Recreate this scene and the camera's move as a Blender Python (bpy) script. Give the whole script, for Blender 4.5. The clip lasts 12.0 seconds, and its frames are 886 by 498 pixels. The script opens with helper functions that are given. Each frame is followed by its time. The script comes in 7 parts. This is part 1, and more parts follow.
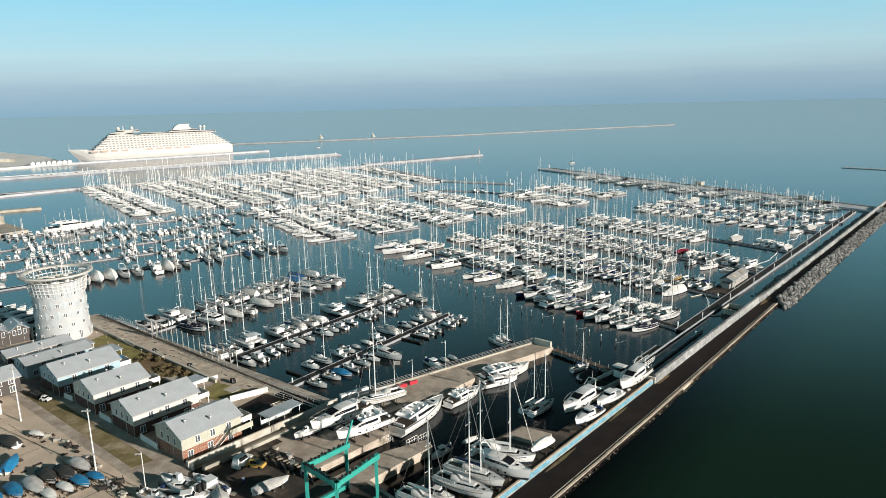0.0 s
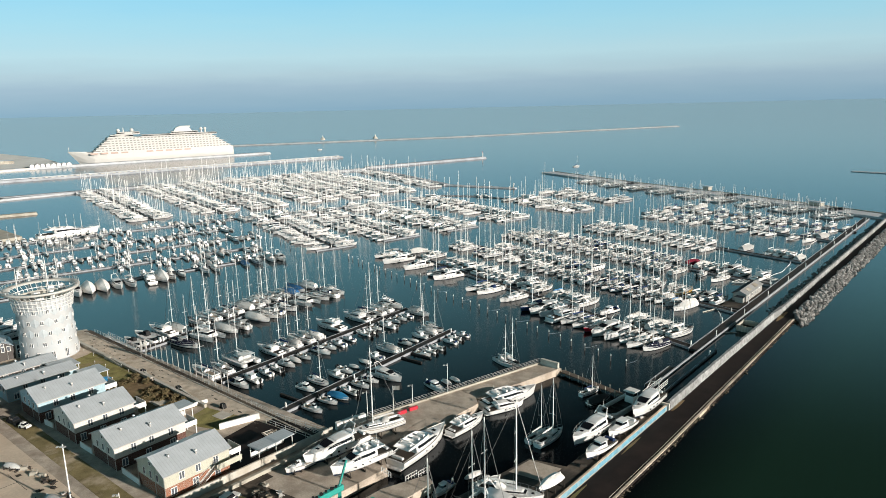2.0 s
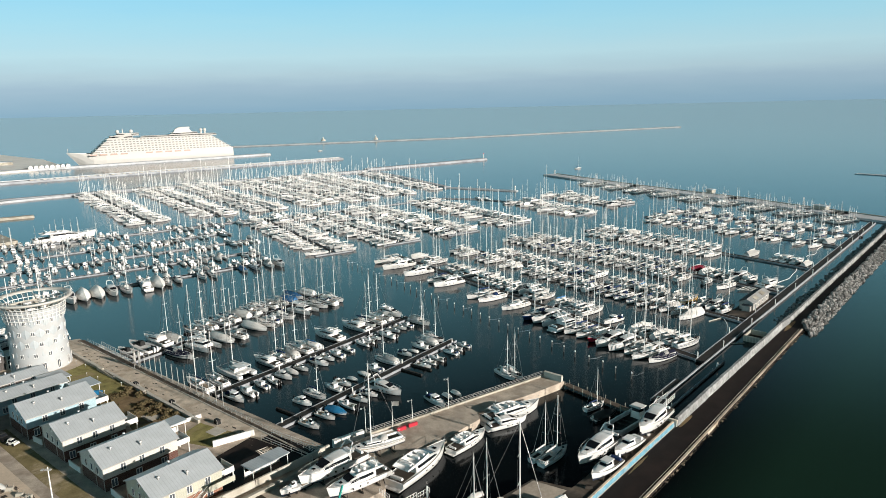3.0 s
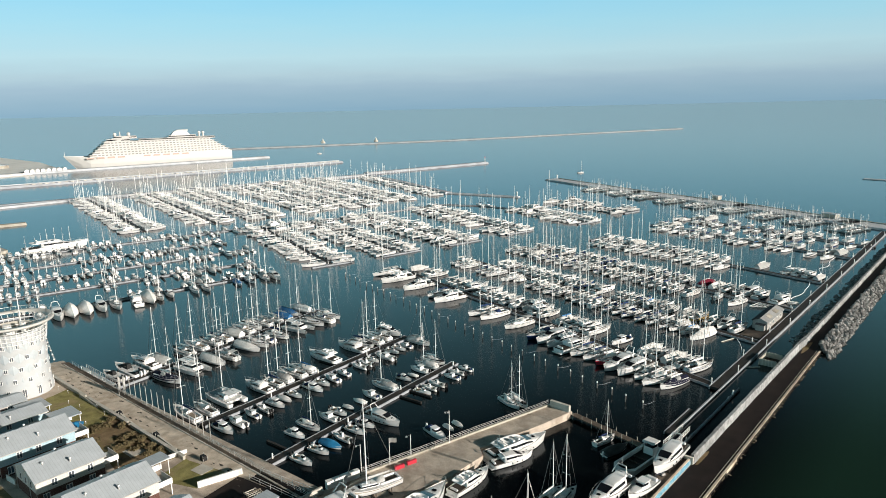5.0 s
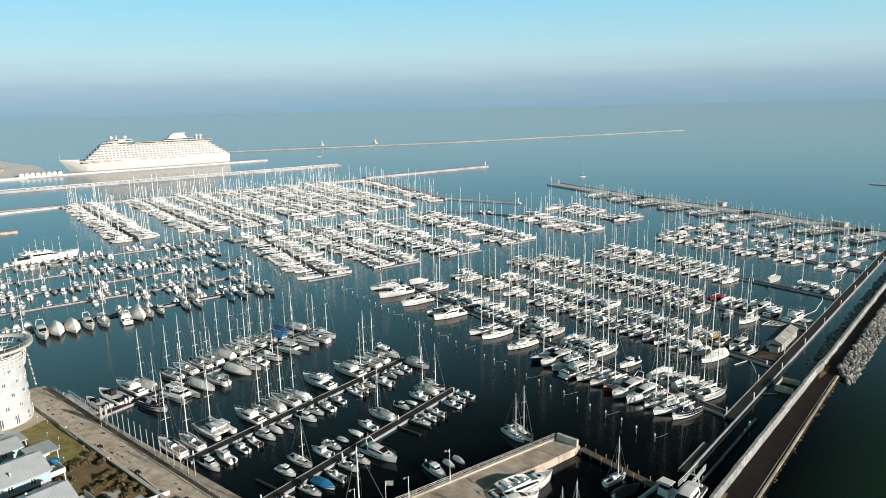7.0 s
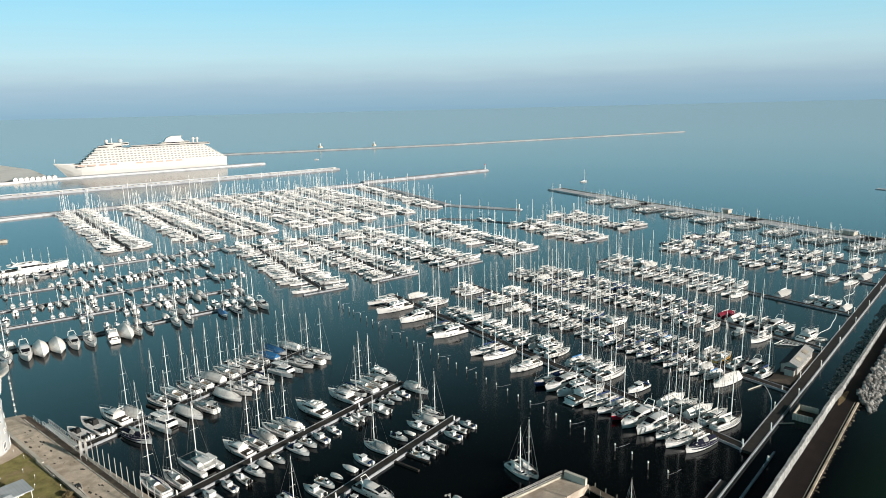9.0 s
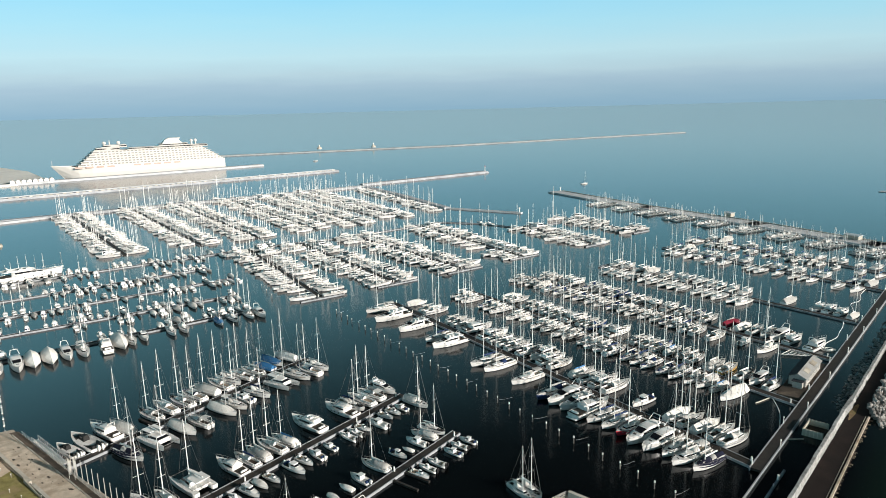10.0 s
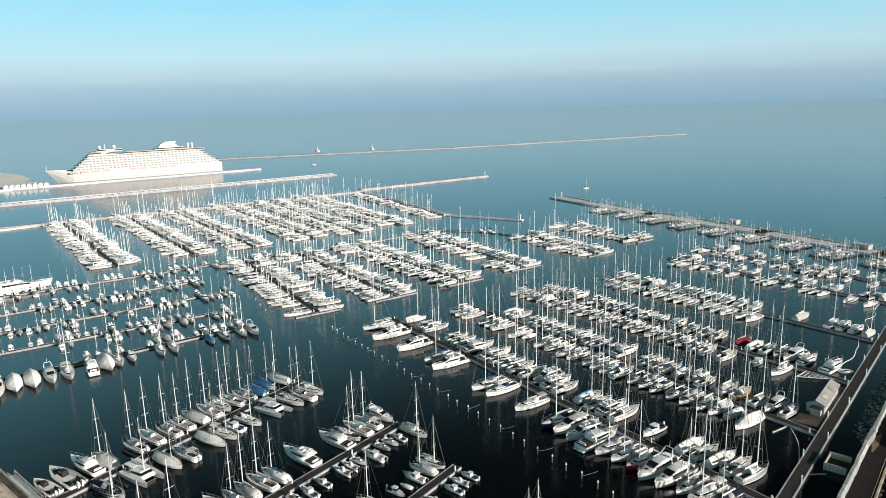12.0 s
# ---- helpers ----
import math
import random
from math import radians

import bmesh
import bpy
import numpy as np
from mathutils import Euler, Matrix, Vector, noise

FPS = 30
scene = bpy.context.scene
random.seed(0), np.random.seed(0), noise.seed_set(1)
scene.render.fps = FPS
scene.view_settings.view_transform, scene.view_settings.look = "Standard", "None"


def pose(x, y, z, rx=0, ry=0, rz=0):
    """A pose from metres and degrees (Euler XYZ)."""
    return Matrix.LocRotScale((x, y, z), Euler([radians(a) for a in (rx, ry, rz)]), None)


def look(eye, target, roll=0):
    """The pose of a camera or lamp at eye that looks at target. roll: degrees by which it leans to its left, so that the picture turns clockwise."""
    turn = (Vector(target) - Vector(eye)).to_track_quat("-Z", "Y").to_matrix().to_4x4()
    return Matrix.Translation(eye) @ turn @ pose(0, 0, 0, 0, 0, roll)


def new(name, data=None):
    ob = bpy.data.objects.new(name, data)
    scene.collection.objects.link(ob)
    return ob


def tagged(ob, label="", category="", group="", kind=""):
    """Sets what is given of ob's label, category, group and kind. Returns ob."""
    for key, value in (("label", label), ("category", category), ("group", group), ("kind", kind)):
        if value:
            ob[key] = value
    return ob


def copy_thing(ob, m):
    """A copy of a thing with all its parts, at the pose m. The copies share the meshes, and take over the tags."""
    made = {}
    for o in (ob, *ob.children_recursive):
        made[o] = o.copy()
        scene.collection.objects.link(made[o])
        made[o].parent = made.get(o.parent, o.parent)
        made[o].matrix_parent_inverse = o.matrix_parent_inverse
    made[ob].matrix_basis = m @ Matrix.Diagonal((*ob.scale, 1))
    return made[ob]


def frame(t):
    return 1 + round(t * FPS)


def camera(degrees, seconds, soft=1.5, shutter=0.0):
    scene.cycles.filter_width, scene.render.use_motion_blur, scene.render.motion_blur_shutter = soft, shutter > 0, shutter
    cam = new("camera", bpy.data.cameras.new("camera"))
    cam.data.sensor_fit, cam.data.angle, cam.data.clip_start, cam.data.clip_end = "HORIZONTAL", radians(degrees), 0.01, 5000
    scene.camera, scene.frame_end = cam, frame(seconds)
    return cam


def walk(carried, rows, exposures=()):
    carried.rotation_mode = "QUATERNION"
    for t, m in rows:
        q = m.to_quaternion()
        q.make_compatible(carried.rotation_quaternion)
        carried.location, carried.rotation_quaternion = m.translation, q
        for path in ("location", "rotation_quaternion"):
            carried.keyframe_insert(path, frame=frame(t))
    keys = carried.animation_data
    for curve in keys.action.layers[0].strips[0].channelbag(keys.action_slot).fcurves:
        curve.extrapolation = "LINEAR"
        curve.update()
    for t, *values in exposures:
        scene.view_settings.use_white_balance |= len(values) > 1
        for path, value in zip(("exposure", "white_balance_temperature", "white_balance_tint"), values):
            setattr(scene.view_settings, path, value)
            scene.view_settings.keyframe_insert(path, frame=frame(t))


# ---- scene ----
cam = camera(66.1, 12.0, soft=0.85)
# seconds, eye x, y, z in metres, pitch, roll, yaw in degrees
ROWS = [
    (0, -1.967, 2.676, 66.912, -12.467, -1.300, -2.525),
    (1, -1.601, 7.216, 67.832, -12.462, -1.293, -2.389),
    (2, -1.292, 11.950, 69.023, -12.458, -1.280, -2.292),
    (3, -1.022, 16.821, 70.415, -12.455, -1.267, -2.226),
    (4, -0.775, 21.782, 71.947, -12.454, -1.259, -2.187),
    (5, -0.541, 26.796, 73.568, -12.456, -1.259, -2.170),
    (6, -0.311, 31.835, 75.236, -12.461, -1.269, -2.169),
    (7, -0.079, 36.882, 76.922, -12.467, -1.290, -2.182),
    (8, 0.157, 41.929, 78.605, -12.474, -1.321, -2.203),
    (9, 0.395, 46.979, 80.272, -12.479, -1.361, -2.230),
    (10, 0.631, 52.043, 81.925, -12.481, -1.405, -2.260),
    (11, 0.858, 57.144, 83.571, -12.477, -1.448, -2.288),
    (12, 1.064, 62.314, 85.230, -12.464, -1.485, -2.314),
]
walk(cam, [(t, pose(x, y, z, 90 + pitch, 0, yaw) @ pose(0, 0, 0, 0, 0, roll)) for t, x, y, z, pitch, roll, yaw in ROWS],
     exposures=[(0, 0.47), (6, 0.51), (12, 0.61)])

# ---- sky, sun ----
SUN_AZ, SUN_EL = radians(-34.5), radians(15.8)
sun_way = Vector((math.cos(SUN_AZ) * math.cos(SUN_EL), math.sin(SUN_AZ) * math.cos(SUN_EL), math.sin(SUN_EL)))
sun = new("sun", bpy.data.lights.new("sun", "SUN"))
sun.data.energy, sun.data.angle, sun.data.color = 5.0, radians(0.6), (1.0, 0.93, 0.84)
sun.matrix_world = look(sun_way * 300, (0, 0, 0))

world = bpy.data.worlds.new("sky")
scene.world = world
world.use_nodes = True
wt = world.node_tree
wt.nodes.clear()


def wnode(kind, **values):
    n = wt.nodes.new(kind)
    for k, v in values.items():
        n.inputs[k].default_value = v
    return n


sky = wt.nodes.new("ShaderNodeTexSky")
sky.sky_type, sky.sun_disc, sky.sun_elevation, sky.sun_rotation = "NISHITA", False, SUN_EL, math.atan2(sun_way.x, sun_way.y)
sky.air_density, sky.dust_density = 1.0, 2.0
dim = wnode("ShaderNodeMix")
dim.data_type, dim.blend_type = "RGBA", "MULTIPLY"
dim.inputs[0].default_value = 1.0
dim.inputs[7].default_value = (0.0080, 0.0069, 0.0066, 1)
coord = wt.nodes.new("ShaderNodeTexCoord")
split = wt.nodes.new("ShaderNodeSeparateXYZ")
puff = wnode("ShaderNodeTexNoise", Scale=9.0, Detail=5.0, Roughness=0.55)
stretch = wt.nodes.new("ShaderNodeMapping")
stretch.inputs["Scale"].default_value = (1, 1, 7)
sway = wt.nodes.new("ShaderNodeMath")
sway.operation = "MULTIPLY_ADD"
sway.inputs[1].default_value = 0.016
height = wt.nodes.new("ShaderNodeMath")
height.operation = "ADD"
lift = wt.nodes.new("ShaderNodeMapRange")
lift.inputs["From Min"].default_value, lift.inputs["From Max"].default_value = -0.05, 0.2
ramp = wt.nodes.new("ShaderNodeValToRGB")


def lin(r, g, b):
    return tuple(((c / 255 + 0.055) / 1.055) ** 2.4 if c > 10 else c / 255 / 12.92 for c in (r, g, b)) + (1,)


# sine of the elevation and the colour of the haze and sky there
BANDS = [(-0.05, (118, 164, 187)), (-0.012, (136, 171, 192)), (0.004, (147, 178, 196)), (0.022, (160, 187, 203)), (0.036, (175, 202, 213)),
         (0.06, (182, 217, 227)), (0.1, (165, 216, 233)), (0.14, (147, 211, 237)), (0.2, (142, 217, 235))]
while len(ramp.color_ramp.elements) < len(BANDS):
    ramp.color_ramp.elements.new(0.5)
for e, (s, c) in zip(ramp.color_ramp.elements, BANDS):
    e.position, e.color = (s + 0.05) / 0.25, lin(*c)
# the pale haze reaches higher on the sunny side
slant = wt.nodes.new("ShaderNodeMath")
slant.operation = "MULTIPLY_ADD"
slant.inputs[1].default_value = 0.13
high = wt.nodes.new("ShaderNodeMapRange")
high.inputs["From Min"].default_value, high.inputs["From Max"].default_value = 0.25, 0.475
blend = wt.nodes.new("ShaderNodeMix")
blend.data_type = "RGBA"
# brighter towards the sunlit haze
glow = wt.nodes.new("ShaderNodeMath")
glow.operation = "MULTIPLY_ADD"
glow.inputs[1].default_value, glow.inputs[2].default_value = -0.10, 1.03
gain = wt.nodes.new("ShaderNodeVectorMath")
gain.operation = "SCALE"
back = wnode("ShaderNodeBackground", Strength=0.72)
wout = wt.nodes.new("ShaderNodeOutputWorld")
for a, b in ((coord.outputs["Generated"], split.inputs[0]), (coord.outputs["Generated"], stretch.inputs[0]), (stretch.outputs[0], puff.inputs["Vector"]),
             (puff.outputs["Fac"], sway.inputs[0]), (split.outputs["Z"], sway.inputs[2]), (sway.outputs[0], height.inputs[0]),
             (height.outputs[0], lift.inputs["Value"]), (lift.outputs[0], ramp.inputs[0]), (split.outputs["X"], slant.inputs[0]), (split.outputs["Z"], slant.inputs[2]), (slant.outputs[0], high.inputs["Value"]),
             (high.outputs[0], blend.inputs[0]), (ramp.outputs[0], blend.inputs[6]), (sky.outputs[0], dim.inputs[6]), (dim.outputs[2], blend.inputs[7]),
             (blend.outputs[2], gain.inputs[0]), (split.outputs["X"], glow.inputs[0]), (glow.outputs[0], gain.inputs["Scale"]), (gain.outputs[0], back.inputs[0]), (back.outputs[0], wout.inputs[0])):
    wt.links.new(a, b)
height.inputs[1].default_value = -0.008


# ---- materials ----
def material(name, colour, rough=0.6, metal=0.0, vary=0.15, grain=1.0, bump=0.0, spread=0.0, stain=None, coat=0.0):
    """A surface with grain at two scales, relief, and a spread of tone from object to object. colour: linear base colour."""
    m = bpy.data.materials.new(name)
    m.use_nodes = True
    nt = m.node_tree
    b = nt.nodes["Principled BSDF"]
    b.inputs["Roughness"].default_value, b.inputs["Metallic"].default_value, b.inputs["Coat Weight"].default_value = rough, metal, coat
    if rough >= 0.7:
        b.inputs["Specular IOR Level"].default_value = 0.2
    tc = nt.nodes.new("ShaderNodeTexCoord")
    fine, wide = nt.nodes.new("ShaderNodeTexNoise"), nt.nodes.new("ShaderNodeTexNoise")
    fine.inputs["Scale"].default_value, fine.inputs["Detail"].default_value = 6.0 * grain, 4.0
    wide.inputs["Scale"].default_value, wide.inputs["Detail"].default_value = 0.55 * grain, 6.0
    add = nt.nodes.new("ShaderNodeMath")
    add.operation = "MULTIPLY_ADD"
    add.inputs[1].default_value = 0.5
    nt.links.new(fine.outputs["Fac"], add.inputs[0])
    nt.links.new(wide.outputs["Fac"], add.inputs[2])
    tone = nt.nodes.new("ShaderNodeMapRange")
    tone.inputs["From Min"].default_value, tone.inputs["From Max"].default_value = 0.45, 1.05
    tone.inputs["To Min"].default_value, tone.inputs["To Max"].default_value = 1 - vary, 1 + vary * 0.6
    nt.links.new(add.outputs[0], tone.inputs["Value"])
    level = tone.outputs[0]
    if spread:
        info = nt.nodes.new("ShaderNodeObjectInfo")
        each = nt.nodes.new("ShaderNodeMapRange")
        each.inputs["To Min"].default_value, each.inputs["To Max"].default_value = 1 - spread, 1 + spread * 0.4
        nt.links.new(info.outputs["Random"], each.inputs["Value"])
        both = nt.nodes.new("ShaderNodeMath")
        both.operation = "MULTIPLY"
        nt.links.new(each.outputs[0], both.inputs[0])
        nt.links.new(level, both.inputs[1])
        level = both.outputs[0]
    mix = nt.nodes.new("ShaderNodeMix")
    mix.data_type, mix.blend_type = "RGBA", "MULTIPLY"
    mix.inputs[0].default_value = 1.0
    mix.inputs[6].default_value = (*colour, 1)
    nt.links.new(level, mix.inputs[7])
    out = mix.outputs[2]
    if stain:
        spot = nt.nodes.new("ShaderNodeTexNoise")
        spot.inputs["Scale"].default_value, spot.inputs["Detail"].default_value, spot.inputs["Roughness"].default_value = 0.22 * grain, 8.0, 0.65
        cut = nt.nodes.new("ShaderNodeMapRange")
        cut.inputs["From Min"].default_value, cut.inputs["From Max"].default_value = 0.5, 0.68
        over = nt.nodes.new("ShaderNodeMix")
        over.data_type = "RGBA"
        over.inputs[7].default_value = (*stain, 1)
        nt.links.new(tc.outputs["Object"], spot.inputs["Vector"])
        nt.links.new(spot.outputs["Fac"], cut.inputs["Value"])
        nt.links.new(cut.outputs[0], over.inputs[0])
        nt.links.new(out, over.inputs[6])
        out = over.outputs[2]
    nt.links.new(out, b.inputs["Base Color"])
    for n in (fine, wide):
        nt.links.new(tc.outputs["Object"], n.inputs["Vector"])
    if bump:
        bp = nt.nodes.new("ShaderNodeBump")
        bp.inputs["Strength"].default_value, bp.inputs["Distance"].default_value = 0.6, bump
        nt.links.new(add.outputs[0], bp.inputs["Height"])
        nt.links.new(bp.outputs[0], b.inputs["Normal"])
    return m


def water_material():
    m = material("sea_water", (0.0022, 0.0032, 0.0034), 0.15, vary=0.3, grain=0.02, stain=(0.0017, 0.0026, 0.0028))
    nt = m.node_tree
    b = nt.nodes["Principled BSDF"]
    b.inputs["IOR"].default_value, b.inputs["Specular IOR Level"].default_value = 1.33, 0.54
    b.inputs["Specular Tint"].default_value = (0.84, 0.905, 1.0, 1)
    tc = nt.nodes.new("ShaderNodeTexCoord")
    chop, swell = nt.nodes.new("ShaderNodeTexNoise"), nt.nodes.new("ShaderNodeTexNoise")
    chop.inputs["Scale"].default_value, chop.inputs["Detail"].default_value = 0.9, 5.0
    swell.inputs["Scale"].default_value, swell.inputs["Detail"].default_value = 0.08, 3.0
    add = nt.nodes.new("ShaderNodeMath")
    add.operation = "ADD"
    bp = nt.nodes.new("ShaderNodeBump")
    bp.inputs["Strength"].default_value, bp.inputs["Distance"].default_value = 0.13, 0.12
    for n in (chop, swell):
        nt.links.new(tc.outputs["Object"], n.inputs["Vector"])
    nt.links.new(chop.outputs["Fac"], add.inputs[0])
    nt.links.new(swell.outputs["Fac"], add.inputs[1])
    nt.links.new(add.outputs[0], bp.inputs["Height"])
    nt.links.new(bp.outputs[0], b.inputs["Normal"])
    # greener, more turbid water outside the breakwaters
    side = nt.nodes.new("ShaderNodeVectorMath")
    side.operation = "DOT_PRODUCT"
    side.inputs[1].default_value = (0.730, -0.683, 0)
    outer = nt.nodes.new("ShaderNodeMapRange")
    outer.inputs["From Min"].default_value, outer.inputs["From Max"].default_value = -56, -40
    turbid = nt.nodes.new("ShaderNodeMix")
    turbid.data_type = "RGBA"
    turbid.inputs[7].default_value = (0.0088, 0.0255, 0.0155, 1)
    nt.links.new(tc.outputs["Object"], side.inputs[0])
    nt.links.new(side.outputs["Value"], outer.inputs["Value"])
    beyond, open_sea, either = nt.nodes.new("ShaderNodeVectorMath"), nt.nodes.new("ShaderNodeMapRange"), nt.nodes.new("ShaderNodeMath")
    beyond.operation, either.operation = "DOT_PRODUCT", "MAXIMUM"
    beyond.inputs[1].default_value = (0.893, 0.450, 0)
    open_sea.inputs["From Min"].default_value, open_sea.inputs["From Max"].default_value = 396, 480
    open_sea.inputs["To Max"].default_value = 0.4
    nt.links.new(tc.outputs["Object"], beyond.inputs[0])
    nt.links.new(beyond.outputs["Value"], open_sea.inputs["Value"])
    nt.links.new(outer.outputs[0], either.inputs[0])
    nt.links.new(open_sea.outputs[0], either.inputs[1])
    nt.links.new(either.outputs[0], turbid.inputs[0])
    nt.links.new(b.inputs["Base Color"].links[0].from_socket, turbid.inputs[6])
    nt.links.new(turbid.outputs[2], b.inputs["Base Color"])
    return m


WATER = water_material()
CONCRETE = material("concrete", (0.42, 0.39, 0.33), 0.85, vary=0.3, grain=0.6, bump=0.01, stain=(0.24, 0.21, 0.17))
GREY_CONCRETE = material("weathered_grey_concrete", (0.34, 0.345, 0.34), 0.88, vary=0.65, grain=1.6, bump=0.05, spread=0.25, stain=(0.20, 0.20, 0.195))
PALE_CONCRETE = material("pale_concrete", (0.52, 0.49, 0.43), 0.85, vary=0.25, grain=0.7, bump=0.01, stain=(0.36, 0.32, 0.26))
SANDSTONE = material("sandy_coping", (0.56, 0.48, 0.39), 0.85, vary=0.4, grain=0.9, bump=0.01, spread=0.25, stain=(0.30, 0.23, 0.165))
ASPHALT = material("asphalt", (0.0145, 0.0098, 0.0085), 0.8, vary=0.35, grain=0.5, bump=0.005, stain=(0.024, 0.016, 0.013))
YARD = material("yard_paving", (0.46, 0.39, 0.32), 0.9, vary=0.45, grain=0.7, bump=0.008, stain=(0.29, 0.235, 0.185))
WORN_DARK = material("oily_concrete", (0.06, 0.05, 0.041), 0.75, vary=0.5, grain=0.5, bump=0.008, stain=(0.17, 0.135, 0.105))
DOCK_DARK = material("wet_dock_boards", (0.035, 0.030, 0.027), 0.7, vary=0.4, grain=1.5, bump=0.01)
DOCK_EDGE = material("dock_edge", (0.29, 0.305, 0.325), 0.7, vary=0.3, grain=1.0)
ROCK_BROWN = material("brown_wet_rock", (0.17, 0.135, 0.10), 0.85, vary=0.5, grain=1.0, bump=0.03)
# far quays and moles: distance haze is put into these pale bluish colours
FAR_CONCRETE = material("hazed_grey_concrete", (0.48, 0.495, 0.515), 0.85, vary=0.3, grain=0.3, bump=0.01, stain=(0.37, 0.375, 0.38))
MOLE_STONE = material("mole_stone", (0.36, 0.375, 0.40), 0.9, vary=0.4, grain=0.25, bump=0.03)
GRASS = material("grass", (0.25, 0.225, 0.085), 0.95, vary=0.5, grain=0.8, bump=0.04, stain=(0.30, 0.23, 0.135))
SOIL = material("bare_soil", (0.21, 0.15, 0.085), 0.95, vary=0.55, grain=1.2, bump=0.05, stain=(0.17, 0.15, 0.06))
GELCOAT = material("white_gelcoat", (0.75, 0.74, 0.72), 0.28, vary=0.12, spread=0.2, coat=0.3)
DECKWHITE = material("deck_white", (0.74, 0.73, 0.71), 0.55, vary=0.3, grain=3.0, spread=0.18, stain=(0.47, 0.46, 0.44))
CABINWHITE = material("cabin_white", (0.76, 0.75, 0.73), 0.35, vary=0.14, spread=0.15)
TEAK = material("weathered_teak", (0.30, 0.25, 0.19), 0.8, vary=0.35, grain=2.0)
GLASS_DARK = material("dark_glass", (0.012, 0.014, 0.017), 0.08, vary=0.05)
ANTIFOUL = material("antifouling_dark", (0.02, 0.03, 0.055), 0.6, vary=0.3, spread=0.5)
MASTGREY = material("anodised_mast", (0.79, 0.775, 0.745), 0.4, metal=0.1, vary=0.08)
WIRE = material("rigging_wire", (0.30, 0.29, 0.28), 0.4, metal=0.8, vary=0.1)
TARP_WHITE = material("white_tarpaulin", (0.74, 0.725, 0.69), 0.75, vary=0.2, grain=1.3, bump=0.04, spread=0.15)
TARP_GREY = material("grey_tarpaulin", (0.48, 0.47, 0.45), 0.75, vary=0.25, grain=1.3, bump=0.04, spread=0.2)
TARP_BLUE = material("blue_tarpaulin", (0.03, 0.16, 0.36), 0.6, vary=0.25, grain=1.3, bump=0.04, spread=0.25)
TARP_DARK = material("charcoal_tarpaulin", (0.05, 0.05, 0.048), 0.75, vary=0.3, grain=1.3, bump=0.04, spread=0.2)
TARP_CYAN = material("bright_blue_tarpaulin", (0.02, 0.20, 0.40), 0.55, vary=0.25, grain=1.3, bump=0.04, spread=0.15)
DARK_CANVAS = material("midnight_canvas", (0.012, 0.014, 0.032), 0.8, vary=0.3)
NAVY = material("navy_canvas", (0.02, 0.04, 0.11), 0.75, vary=0.2, spread=0.3)
BLACK = material("black_rubber", (0.02, 0.02, 0.02), 0.7, vary=0.2)
RED = material("red_paint", (0.48, 0.025, 0.045), 0.4, vary=0.12)
CRIMSON = material("crimson_canvas", (0.17, 0.012, 0.03), 0.8, vary=0.3, grain=1.3, bump=0.03)
YELLOW = material("yellow_varnish", (0.55, 0.33, 0.08), 0.4, vary=0.2)
STEEL = material("galvanised_steel", (0.52, 0.50, 0.47), 0.45, metal=0.5, vary=0.2)
WHITEPAINT = material("white_paint", (0.72, 0.70, 0.665), 0.6, vary=0.1, grain=0.8)


# ---- mesh helpers ----
def part(name, bm, mat, parent=None, label=""):
    """Link a bmesh as one object; mat is a material or a list of them."""
    me = bpy.data.meshes.new(name)
    bm.to_mesh(me)
    bm.free()
    for m in mat if isinstance(mat, (list, tuple)) else [mat]:
        me.materials.append(m)
    ob = new(name, me)
    ob.parent = parent
    if label:
        ob["label"] = label
    return ob


def box(bm, x0, x1, y0, y1, z0, z1, m=None, mi=0, taper=0.0):
    """A box; taper draws its top in by that many metres on each side."""
    c = []
    for z, k in ((z0, 0.0), (z1, taper)):
        c += [Vector((x0 + k, y0 + k, z)), Vector((x1 - k, y0 + k, z)), Vector((x1 - k, y1 - k, z)), Vector((x0 + k, y1 - k, z))]
    v = [bm.verts.new(m @ p if m else p) for p in c]
    for q in ((0, 3, 2, 1), (4, 5, 6, 7), (0, 1, 5, 4), (1, 2, 6, 5), (2, 3, 7, 6), (3, 0, 4, 7)):
        bm.faces.new([v[i] for i in q]).material_index = mi
    return v


def rod(bm, a, b, r0, r1=None, n=6, mi=0, caps=True):
    """A tapered round bar from a to b."""
    a, b = Vector(a), Vector(b)
    r1 = r0 if r1 is None else r1
    w = (b - a).normalized()
    s = w.cross(Vector((0, 0, 1)) if abs(w.z) < 0.9 else Vector((1, 0, 0))).normalized()
    t = w.cross(s)
    rings = [[bm.verts.new(p + r * (math.cos(2 * math.pi * i / n) * s + math.sin(2 * math.pi * i / n) * t)) for i in range(n)] for p, r in ((a, r0), (b, r1))]
    for i in range(n):
        bm.faces.new((rings[0][i], rings[0][(i + 1) % n], rings[1][(i + 1) % n], rings[1][i])).material_index = mi
    if caps:
        bm.faces.new(rings[0][::-1]).material_index = mi
        bm.faces.new(rings[1]).material_index = mi


def loft(bm, rings, closed=False, mi=0, cap=(False, False), smooth=True):
    """Skin rows of points; closed joins the ends of each row."""
    vs = [[bm.verts.new(p) for p in ring] for ring in rings]
    for a, b in zip(vs, vs[1:]):
        k = len(a)
        for i in range(k if closed else k - 1):
            j = (i + 1) % k
            try:
                f = bm.faces.new((a[i], a[j], b[j], b[i]))
                f.material_index, f.smooth = mi, smooth
            except ValueError:
                pass
    if cap[0]:
        bm.faces.new(vs[0][::-1]).material_index = mi
    if cap[1]:
        bm.faces.new(vs[-1]).material_index = mi
    return vs


